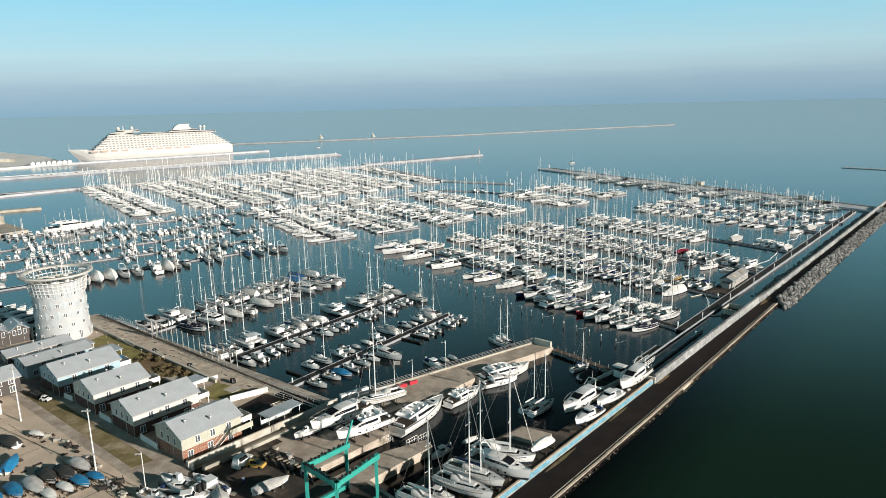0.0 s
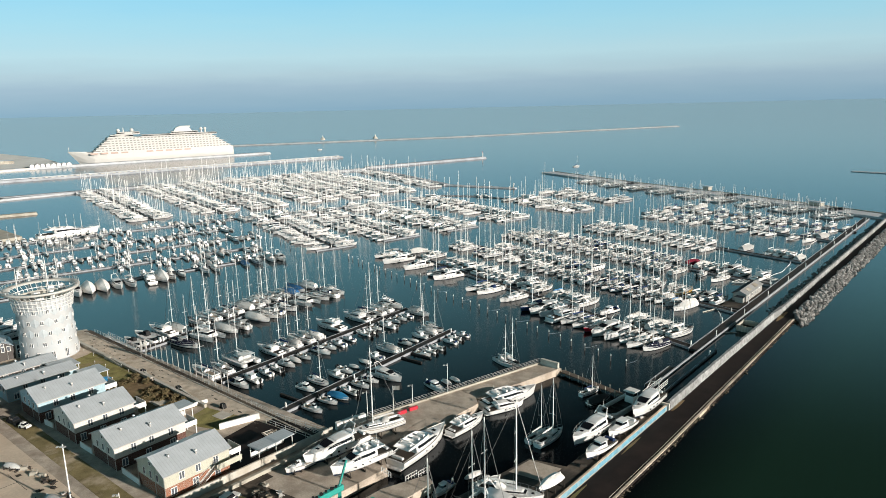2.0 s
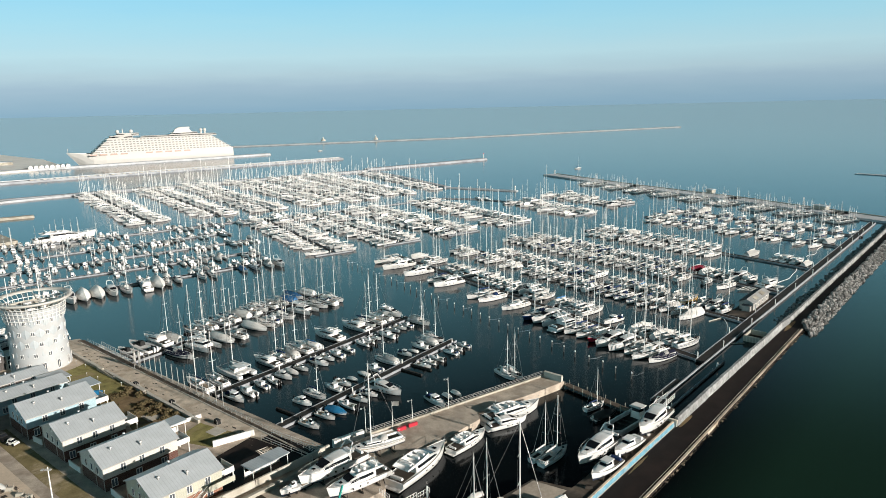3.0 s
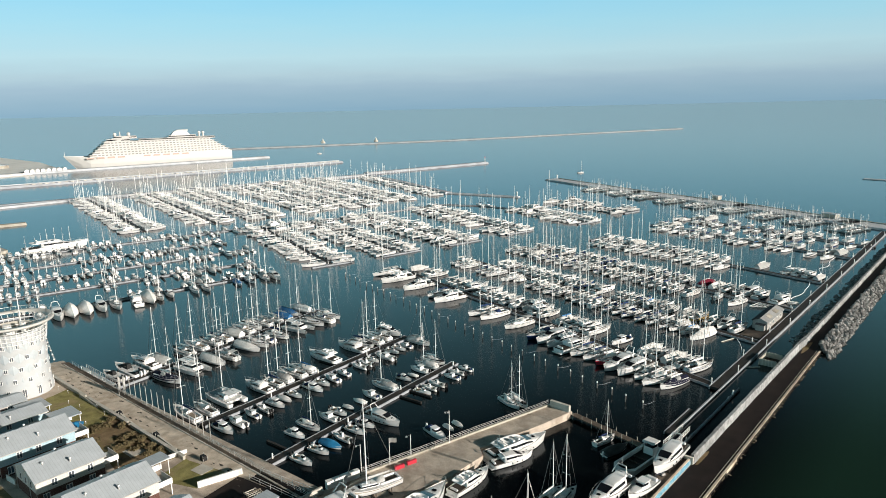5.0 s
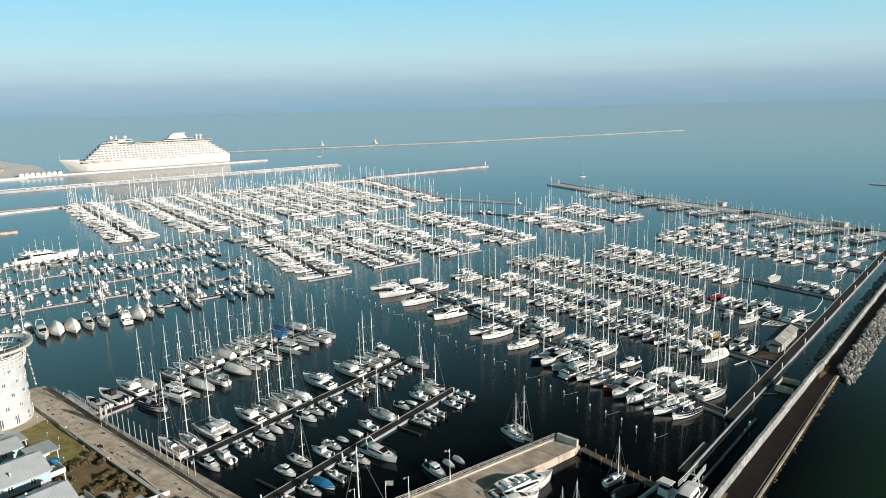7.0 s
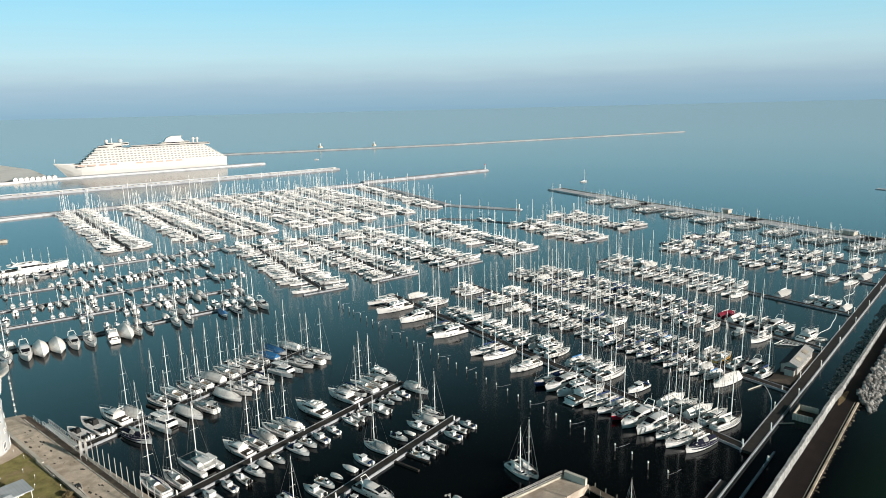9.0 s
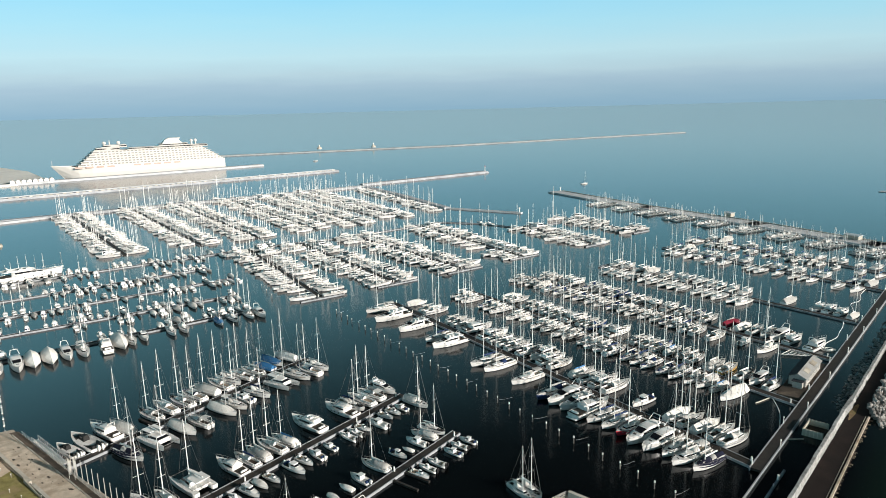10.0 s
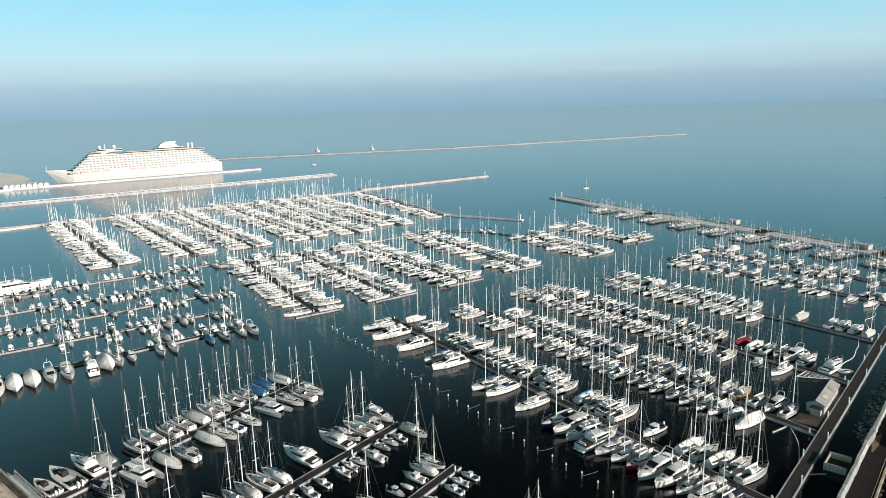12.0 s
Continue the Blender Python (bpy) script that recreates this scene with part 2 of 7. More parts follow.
def slab(bm, outline, z0, z1, mi=0):
    """An upright prism over a plan outline that runs anticlockwise."""
    lo, hi = [bm.verts.new((x, y, z0)) for x, y in outline], [bm.verts.new((x, y, z1)) for x, y in outline]
    bm.faces.new(hi).material_index = mi
    bm.faces.new(lo[::-1]).material_index = mi
    for i in range(len(lo)):
        j = (i + 1) % len(lo)
        bm.faces.new((lo[i], lo[j], hi[j], hi[i])).material_index = mi


def along(p, q, s, off=0.0, z=0.0):
    """The place s metres from p towards q, off metres to the left."""
    d = (Vector(q) - Vector(p)).normalized()
    return Vector((p[0] + d.x * s - d.y * off, p[1] + d.y * s + d.x * off, z))


def span(p, q):
    return (Vector(q) - Vector(p)).length, math.degrees(math.atan2(q[1] - p[1], q[0] - p[0]))


def strip(p, q, off0, off1, z0, z1, bm, mi=0):
    """A bar with a square section from p to q, between two offsets to the left."""
    n, a = span(p, q)
    box(bm, 0, n, min(off0, off1), max(off0, off1), z0, z1, pose(p[0], p[1], 0, 0, 0, a), mi)


# ---- sea and land ----
bm = bmesh.new()
R = 6000
grid = [-R, -1500, -500, 0, 250, 500, 1000, 2000, R]
vs = [[bm.verts.new((x, y, 0)) for x in grid] for y in grid]
for i in range(len(grid) - 1):
    for j in range(len(grid) - 1):
        bm.faces.new((vs[i][j], vs[i][j + 1], vs[i + 1][j + 1], vs[i + 1][j]))
tagged(part("water", bm, WATER), "calm dark teal sea water filling the harbour", "water", kind="structure")

QUAY = 1.8
LAND = [(-101.5, 214.5), (-104, 217), (-125, 207), (-150, 212), (-240, 150), (-240, -60), (60, -60), (-14, 93), (-6.3, 105.3), (-11, 111.2), (0.4, 122.3), (-0.6, 124.9),
        (-8.8, 120.9), (-19.6, 110.6), (-23, 113.6), (-8, 128), (-9.5, 136), (-2, 142.5), (3.6, 145.6), (11.6, 153.9), (11.2, 157), (25.4, 165.9), (34.2, 172.2), (30.6, 176.6), (-19.6, 143.6)]
bm = bmesh.new()
slab(bm, LAND[::-1], -3, QUAY)
tagged(part("ground", bm, YARD), "sandy grey concrete quay and boatyard ground", "ground", kind="structure")

# The breakwater's own frame: x along it from its root, y to the harbour side.
BREAK = pose(20, 102, 0, 0, 0, 46.9)


def bw(s, off, z=0.0):
    return BREAK @ Vector((s, off, z))


ROAD, HARD = 0.55, 1.4
bm = bmesh.new()
slab(bm, [bw(s, o).xy for s, o in ((57, 8.7), (57, 12), (21.5, 12.6), (19.5, 19.7), (-5.1, 23.2), (-15.6, 21.5), (-29.8, 18.7), (-60, 14), (-60, 8.7))], -3, HARD)
tagged(part("quay", bm, WORN_DARK), "stained dark concrete hardstanding at the breakwater's root", "quay", kind="structure")
bm = bmesh.new()
slab(bm, [bw(s, o).xy for s, o in ((-60, 1.3), (40, 1.3), (138, 2.55), (420, 2.6), (420, 7.2), (150, 7.2), (57, 7.9), (-60, 7.95))], -3, ROAD)
tagged(part("road", bm, ASPHALT), "dark brown-black asphalt road on the breakwater", "road", kind="structure")
bm = bmesh.new()
for s, o, a, c in ((61, 7.2, 5, 0.6), (141, 6.6, 8, 0.9), (14, 7.3, 8, 0.5), (38, 7.4, 6, 0.4)):
    ring = [bw(s + a * (0.7 + 0.4 * noise.noise((s, t, 1))) * math.cos(t), o + c * (0.7 + 0.5 * noise.noise((s, t, 5))) * math.sin(t)).xy for t in np.linspace(0, 2 * math.pi, 19)[:-1]]
    slab(bm, ring, ROAD - 0.05, ROAD + 0.006)
tagged(part("drifted_sand", bm, SOIL), "thin drifts of brown sand on the road", "sand", kind="stuff")

# seaward kerb: a low pale wall with a footing that breaks up towards the water
kerb = tagged(new("sea_wall"), "low pale concrete sea wall along the breakwater road", "wall", kind="structure")


def kerb_line(s):
    """How far the sea wall stands in from the breakwater's seaward line."""
    return 1.25 * min(1.0, max(0.0, (s - 40) / 98))


rnd = random.Random(3)
for i in range(32):
    bm = bmesh.new()
    s = -60 + i * 6.25
    o = rnd.uniform(-0.03, 0.03)
    h = ROAD + 0.16 + rnd.uniform(-0.03, 0.03)
    loft(bm, [[bw(q, o + kerb_line(q) + y, z) for y, z in ((1.32, -0.5), (1.32, h - 0.05), (1.37, h), (1.80, h), (1.84, h - 0.05), (1.84, -0.5))] for q in (s, s + 6.21)], cap=(True, True), smooth=False)
    part("coping", bm, SANDSTONE, kerb)
    bm = bmesh.new()
    loft(bm, [[bw(q, kerb_line(q) + y, z) for y, z in ((2.28, 0.3), (2.28, ROAD + 0.07), (2.35, ROAD + 0.07), (2.35, 0.3))] for q in (s, s + 6.24)], cap=(True, True), smooth=False)
    part("edge_stone", bm, PALE_CONCRETE, kerb)
bm = bmesh.new()
for i in range(330):
    s = -58 + i * 0.6 + rnd.uniform(-0.5, 0.5)
    w, o = rnd.uniform(0.2, 0.8), kerb_line(s) + 1.34
    turn = Matrix.Translation(bw(s, o)) @ pose(0, 0, 0, 0, 0, 46.9 + rnd.uniform(-25, 25))
    box(bm, 0, w, -rnd.uniform(0.15, 1.1) * rnd.random(), 0.03, -0.5, rnd.uniform(-0.25, 0.3), turn, taper=0.08)
tagged(part("footing", bm, ROCK_BROWN, kerb), kind="stuff")

# the tall inner wall between road and harbour, with a jog half way
slope = tagged(new("harbour_wall"), "tall pale grey concrete wall between breakwater road and harbour", "wall", kind="structure")
for i in range(58):
    bm = bmesh.new()
    rings = []
    for j in range(4):
        s = 57.6 + i * 6.1 + j * 2.02
        k = min(1.0, max(0.0, (s - 140) / 9))
        k = k * k * (3 - 2 * k)
        o = 7.55 - 0.25 * k + 0.12 * noise.noise((s * 0.15, 0, 0)) + 0.09 * noise.noise((s * 0.9, 4, 0)) - 0.5 * math.exp(-((s - 143) / 3.0) ** 2)
        top = 2.5 - 0.3 * k + 0.1 * noise.noise((s * 0.3, 3, 0)) + 0.1 * noise.noise((s * 1.1, 7, 0))
        w = 0.85 + 0.15 * noise.noise((s * 0.2, 9, 0)) + 0.5 * math.exp(-((s - 143) / 3.0) ** 2)
        rings.append([bw(s, o, 0.2), bw(s, o + 0.15, top - 0.06), bw(s, o + 0.22, top), bw(s, o + w, top), bw(s, o + w + 0.05, top - 0.08), bw(s, o + w + 0.35, -1)])
    loft(bm, rings, cap=(True, True), smooth=False)
    part("wall_block", bm, GREY_CONCRETE, slope)


ICO = bmesh.new()
bmesh.ops.create_icosphere(ICO, subdivisions=1, radius=1.0)
ICO_V = np.array([v.co[:] for v in ICO.verts])
ICO_F = [[v.index for v in f.verts] for f in ICO.faces]
ICO.free()


def boulders(name, places, sizes, mat, seed):
    """Many angular stones in one mesh."""
    rs = np.random.RandomState(seed)
    verts, faces = [], []
    for n, (c, r) in enumerate(zip(places, sizes)):
        turn = np.array(Euler(rs.uniform(0, 6, 3)).to_matrix())
        verts.append((ICO_V * rs.uniform(0.8, 1.15, (len(ICO_V), 1)) * rs.uniform(0.55, 1.15, 3) * r) @ turn.T + c)
        faces += [[i + n * len(ICO_V) for i in f] for f in ICO_F]
    me = bpy.data.meshes.new(name)
    me.from_pydata(np.concatenate(verts).tolist(), [], faces)
    me.materials.append(mat)
    return new(name, me)


ROCKS = material("armour_rock", (0.30, 0.29, 0.275), 0.9, vary=0.5, grain=0.7, bump=0.05)
nt = ROCKS.node_tree
isle = nt.nodes.new("ShaderNodeNewGeometry")
shade = nt.nodes.new("ShaderNodeMapRange")
shade.inputs["To Min"].default_value, shade.inputs["To Max"].default_value = 0.35, 1.2
each = nt.nodes.new("ShaderNodeMix")
each.data_type, each.blend_type = "RGBA", "MULTIPLY"
each.inputs[0].default_value = 1.0
was = nt.nodes["Principled BSDF"].inputs["Base Color"].links[0].from_socket
nt.links.new(isle.outputs["Random Per Island"], shade.inputs["Value"])
nt.links.new(shade.outputs[0], each.inputs[7])
nt.links.new(was, each.inputs[6])
nt.links.new(each.outputs[2], nt.nodes["Principled BSDF"].inputs["Base Color"])
rs = np.random.RandomState(5)
pl, sz = [], []
for i in range(3600):
    s, k = 137 + 277 * rs.rand() ** 1.15, rs.rand()
    if s < 144 and k < (144 - s) / 9:
        continue
    pl.append(np.array(bw(s, 3.7 - 4.8 * k, 1.25 - 1.6 * k + rs.uniform(-0.1, 0.35))))
    sz.append(rs.uniform(0.42, 0.85))
tagged(boulders("armour_rocks", pl, sz, ROCKS, 8), "heap of pale grey armour boulders on the seaward side", "rocks", kind="stuff")
pl = []
for s in rs.uniform(138, 345, 1700):
    k = rs.rand()
    if s < 146 and k > (s - 136) / 10:
        continue
    pl.append(np.array(bw(s, 7.9 + (4.3 + 0.8 * noise.noise((s * 0.1, 2, 2))) * k, 0.25 - 0.45 * k + rs.uniform(-0.15, 0.15))))
tagged(boulders("foot_rocks", pl, rs.uniform(0.3, 0.7, len(pl)), ROCKS, 9), "dark wet stones at the foot of the harbour wall", "rocks", kind="stuff")


# ---- floating docks and moles ----
DOCKS = {}


def dock(p, q, w, name="floating_dock", label="dark wet floating dock with pale edge beams", z=0.55, group="harbour docks", posts=True):
    """A floating dock: dark boards between two pale edge beams, with mooring posts."""
    ob = tagged(new(name), label, "dock", group=group)
    n, a = span(p, q)
    m = pose(p[0], p[1], 0, 0, 0, a)
    bm = bmesh.new()
    box(bm, 0, n, -w / 2 + 0.12, w / 2 - 0.12, 0.05, z, m)
    part("deck", bm, DOCK_DARK, ob)
    for side in (-1, 1):
        bm = bmesh.new()
        box(bm, 0, n, side * w / 2 - 0.12, side * w / 2 + 0.12, -0.2, z + 0.08, m)
        part("edge_beam", bm, DOCK_EDGE, ob)
    if posts:
        if "post" not in DOCKS:
            bm = bmesh.new()
            rod(bm, (0, 0, 0), (0, 0, 1.15), 0.2, 0.16, 8)
            DOCKS["post"] = part("service_post", bm, WHITEPAINT).data
            bpy.data.objects.remove(bpy.data.objects["service_post"])
        for i in range(max(2, int(n / 14))):
            s = 2 + i * (n - 4) / max(1, int(n / 14) - 1)
            o = new("service_post", DOCKS["post"])
            o.parent, o.location = ob, m @ Vector((s, (w / 2 - 0.3) * (-1) ** i, z))
    return ob


PIERS = {
    "S1": ((-165, 252), (-64.3, 319.7), 2.4), "S2": ((-190, 273), (-78, 341.5), 1.6), "S3": ((-200, 296), (-88, 370.5), 1.6), "S4": ((-214, 320), (-106, 393), 1.6),
    "S5": ((-216, 361), (-80, 445.4), 2.2),
    "M1": ((-95.1, 435.1), (-40.2, 331.9), 2.4), "M2": ((-69.5, 449.6), (-8.5, 351.5), 2.4), "M3": ((-38.5, 466.5), (23.8, 371.7), 2.4), "M4": ((0.9, 497), (56, 394.6), 2.4),
    "M5": ((68.2, 479.6), (100, 418.6), 2.4), "M6": ((101.2, 507), (135.7, 450.5), 2.4),
    "E": ((-10.3, 321.5), (74.5, 186), 2.6), "F": ((22.3, 334.9), (100.6, 214.9), 2.4), "G": ((52, 355.2), (127.5, 244), 2.4), "H": ((92.3, 370.4), (157.5, 275), 2.2),
    "I": ((133.3, 405.3), (192.5, 311), 2.2), "J": ((159.4, 426.3), (215, 332), 2.2),
    "NA": ((-84, 197), (-36, 262), 2.4), "NB": ((-52, 175.2), (-4.6, 231.2), 2.4), "NC": ((-33, 156.5), (9, 208), 2.2),
}
FAR = {
    "W1": ((-265, 582), (-163, 432), 2.4), "W2": ((-228, 606), (-126, 451), 2.4), "W3": ((-200, 628), (-97, 469), 2.4), "W4": ((-166, 652), (-63.7, 489.6), 2.4),
    "W5": ((-132, 668), (-36, 503), 2.4), "W6": ((-100, 684), (-9.4, 527.5), 2.4),
}
for p, q, w in PIERS.values():
    dock(p, q, w)
for p, q, w in FAR.values():
    dock(p, q, w, posts=False)
LINKS = [(-80, 445.4), (-44.7, 461), (-15.1, 481.3), (17.7, 503.8), (46.5, 492.8), (68, 472), (101.7, 494), (108, 497)]
for p, q in zip(LINKS, LINKS[1:]):
    dock(p, q, 1.8, "floating_breakwater", "dark floating walkway across the harbour", 0.5, posts=False)
for p, q in (((-48.5, 327), (-31.6, 337)), ((-17.4, 345.4), (0.6, 357.6)), ((15, 366), (32.6, 377.6)), ((48, 390), (64.5, 400)), ((93, 414), (107.5, 423.5)), ((130, 446), (142, 453.5)), ((88.5, 368), (97, 374))):
    dock(p, q, 1.3, "head_dock", "narrow pale-edged dock head at the end of a pier", posts=False)

walkway = tagged(new("walkway"), "long dark floating walkway with pale edge beams and service posts", "walkway", kind="structure")
bm = bmesh.new()
box(bm, 96.8, 345, 16.1, 18.5, 0.1, 0.75, BREAK)
part("deck", bm, DOCK_DARK, walkway)
for o in (15.95, 18.65):
    bm = bmesh.new()
    box(bm, 96.6 if o > 17 else 70.5, 345, o - 0.14, o + 0.14, -0.2, 0.85, BREAK)
    part("edge_beam", bm, DOCK_EDGE, walkway)
for i in range(20):
    bm = bmesh.new()
    rod(bm, bw(98 + i * 12.5, 16.0 if i % 2 else 18.6, 0.7), bw(98 + i * 12.5, 16.0 if i % 2 else 18.6, 2.3), 0.15, 0.12, 8)
    rod(bm, bw(98 + i * 12.5, 16.0 if i % 2 else 18.6, 2.3), bw(98 + i * 12.5, 16.0 if i % 2 else 18.6, 2.65), 0.2, 0.12, 8)
    part("service_post", bm, WHITEPAINT, walkway)
bm = bmesh.new()
box(bm, 64.6, 100.7, 12.3, 12.75, 0.05, 0.6, BREAK)
beam_ = tagged(part("floating_beam", bm, DOCK_EDGE), "long pale floating beam on the dark water with white posts", "beam")
for x, h in ((95.7, 1.7), (92.3, 1.2), (66.0, 1.4)):
    bm = bmesh.new()
    rod(bm, bw(x, 12.52, 0.55), bw(x, 12.52, h), 0.3 if h > 1.5 else 0.15, 0.2 if h > 1.5 else 0.12, 8)
    part("post", bm, WHITEPAINT, beam_)
dock(bw(67, 16.95).xy, bw(81.5, 16.95).xy, 1.9, "short_dock", "short dark floating dock beside a boat ramp", posts=False)


def mole(name, pts, w, top, label, mat, wall=0.0):
    """A stone mole along a line of points; wall is the height of a parapet on its left."""
    ob = tagged(new(name), label, "mole", kind="structure")
    bm, bw_ = bmesh.new(), bmesh.new()
    for p, q in zip(pts, pts[1:]):
        n, a = span(p, q)
        m = pose(p[0], p[1], 0, 0, 0, a)
        box(bm, -w / 2 * 0.9, n + w / 2 * 0.9, -w / 2 - 1.5, w / 2 + 1.5, -1.5, top, m, taper=1.5)
        if wall:
            box(bw_, -1, n + 1, w / 2 - 0.9, w / 2 - 0.1, top - 0.3, top + wall, m)
    part("bank", bm, mat, ob)
    if wall:
        part("parapet", bw_, CONCRETE if top < 1.5 else FAR_CONCRETE, ob)
    else:
        bw_.free()
    return ob


mole("north_mole", [(-340, 540), (-262, 588), (-48.7, 709)], 6, 1.8, "low stone mole carrying the far piers", MOLE_STONE)
mole("harbour_mole", [(-48.7, 709), (-15.2, 648.7), (24.5, 563)], 5, 1.2, "low stone mole with pale top", MOLE_STONE)
mole("mole_spur", [(24.5, 563), (76.5, 531)], 3.2, 0.8, "thin low pale spur of the mole", FAR_CONCRETE)
mole("long_mole", [(-49.6, 721.5), (79, 805.8)], 7, 2.0, "long straight stone mole in the harbour mouth", MOLE_STONE)
mole("middle_mole", [(-560, 572), (-372, 689), (-92.7, 865.6)], 8, 2.0, "long straight stone mole between the basins", MOLE_STONE, 0.8)
blocks = bmesh.new()
n, a = span((-372, 689), (-92.7, 865.6))
for i in range(int(n / 5.5)):
    box(blocks, i * 5.5, i * 5.5 + 2.8, -4.3, -3.5, 1.8, 2.5, pose(-372, 689, 0, 0, 0, a), taper=0.1)
tagged(part("mole_blocks", blocks, PALE_CONCRETE), "row of white concrete blocks along the mole", "blocks", kind="stuff")
mole("outer_breakwater", [(-420, 1110), (-293.7, 1158.6), (69.4, 1252), (561, 1462)], 9, 1.8, "far low breakwater stretching out to sea", material("dark_mole_stone", (0.30, 0.32, 0.33), 0.9, vary=0.4, grain=0.25, bump=0.03))
mole("east_breakwater", [(262, 357), (243.5, 395), (212.7, 461.5), (168.8, 536.3), (123.9, 631.1)][::-1], 13, 1.0, "stone breakwater with a pale quay and dark outer wall", FAR_CONCRETE, 0.5)
mole("eastern_spit", [(376, 581), (420, 527), (480, 465)], 6, 0.5, "low far spit of stones beyond the breakwater", FAR_CONCRETE)


# ---- boats ----
def hull_rows(L, B, F, stern=0.72, full=0.42, flare=1.0, n=9):
    """Stations from stern to bow: half breadth, sheer height and place along the hull."""
    rows = []
    for i in range(n):
        u = i / (n - 1)
        if u < full:
            k = stern + (1 - stern) * math.sin(u / full * math.pi / 2)
        else:
            k = max(0.0, 1 - ((u - full) / (1 - full)) ** 2.3)
        rows.append((-L / 2 + L * u, max(0.03, B / 2 * k), F * (0.92 + 0.3 * u * u * flare)))
    return rows


def hull(L, B, F, **kw):
    """A hull skin with a dark bottom band and a transom."""
    bm = bmesh.new()
    rings = []
    for x, b, f in hull_rows(L, B, F, **kw):
        rake = max(0.0, (x / L + 0.5) - 0.75) * 0.28 * L
        half = [(x - rake * 1.0, 0.0, -0.35), (x - rake * 0.8, b * 0.55, -0.25), (x - rake * 0.6, b * 0.82, 0.14), (x - rake * 0.3, b * 0.95, f * 0.55), (x, b, f)]
        rings.append([Vector((p[0], -p[1], p[2])) for p in half[::-1]] + [Vector(p) for p in half[1:]])
    loft(bm, rings, cap=(True, False))
    for f in bm.faces:
        f.material_index = 1 if f.calc_center_median().z < 0.1 else 0
    return bm


def deck(L, B, F, inset=0.0, drop=0.04, u0=0.0, u1=1.0, **kw):
    """The deck within the sheer, slightly cambered."""
    bm = bmesh.new()
    rows = [r for r in hull_rows(L, B, F, **kw) if -L / 2 + L * u0 - 0.01 <= r[0] <= -L / 2 + L * u1 + 0.01]
    loft(bm, [[Vector((x, -b + inset, f - drop)), Vector((x, 0, f - drop + 0.05 * B * 0.4)), Vector((x, b - inset, f - drop))] for x, b, f in rows])
    return bm


def cabin(bm, x0, x1, w0, w1, z0, z1, slope=0.5, mi=0, front=None):
    """A deckhouse with raked ends and drawn-in sides. slope: rake of the forward end."""
    front = slope if front is None else front
    k = 0.14 * min(w0, w1)
    lo = [(x0, -w0 / 2), (x1, -w1 / 2), (x1, w1 / 2), (x0, w0 / 2)]
    hi = [(x0 + 0.12, -w0 / 2 + k), (x1 - front, -w1 / 2 + k), (x1 - front, w1 / 2 - k), (x0 + 0.12, w0 / 2 - k)]
    v = [bm.verts.new((x, y, z0)) for x, y in lo] + [bm.verts.new((x, y, z1)) for x, y in hi]
    for q in ((4, 5, 6, 7), (0, 1, 5, 4), (1, 2, 6, 5), (2, 3, 7, 6), (3, 0, 4, 7)):
        bm.faces.new([v[i] for i in q]).material_index = mi


def band(bm, x0, x1, w0, w1, z0, z1, slope, za, zb, grow=0.015, mi=0):
    """A strip of dark glazing round a cabin() of the same numbers, between heights za and zb."""
    k = 0.14 * min(w0, w1)

    def at(z):
        t = (z - z0) / (z1 - z0)
        return (x0 + 0.12 * t, w0 / 2 - k * t + grow), (x1 - slope * t + grow, w1 / 2 - k * t + grow)
    (ax, aw), (bx, bw2) = at(za)
    (cx, cw), (dx, dw) = at(zb)
    lo = [(ax + 0.3, -aw, za), (bx, -bw2, za), (bx, bw2, za), (ax + 0.3, aw, za)]
    hi = [(cx + 0.3, -cw, zb), (dx, -dw, zb), (dx, dw, zb), (cx + 0.3, cw, zb)]
    loft(bm, [[Vector(p) for p in lo], [Vector(p) for p in hi]], mi=mi, smooth=False)


def shell(bm, secs):
    """A rounded deckhouse skinned over sections of x, half width, foot and height."""
    prof = ((1.0, 0.0), (0.97, 0.45), (0.9, 0.8), (0.74, 0.96), (0.4, 1.0))
    loft(bm, [[Vector((x, -w * k, z + h * f)) for k, f in prof] + [Vector((x, w * k, z + h * f)) for k, f in prof[::-1]] for x, w, z, h in secs], cap=(True, False))


def glazing(bm, secs, side, lo=0.45, hi=0.82):
    """A dark strip on one side of a shell() of the same sections."""
    loft(bm, [[Vector((x, side * (w * (0.97 - 0.07 * (f - 0.45) / 0.35) + 0.025), z + h * f)) for f in (lo, hi)] for x, w, z, h in secs])


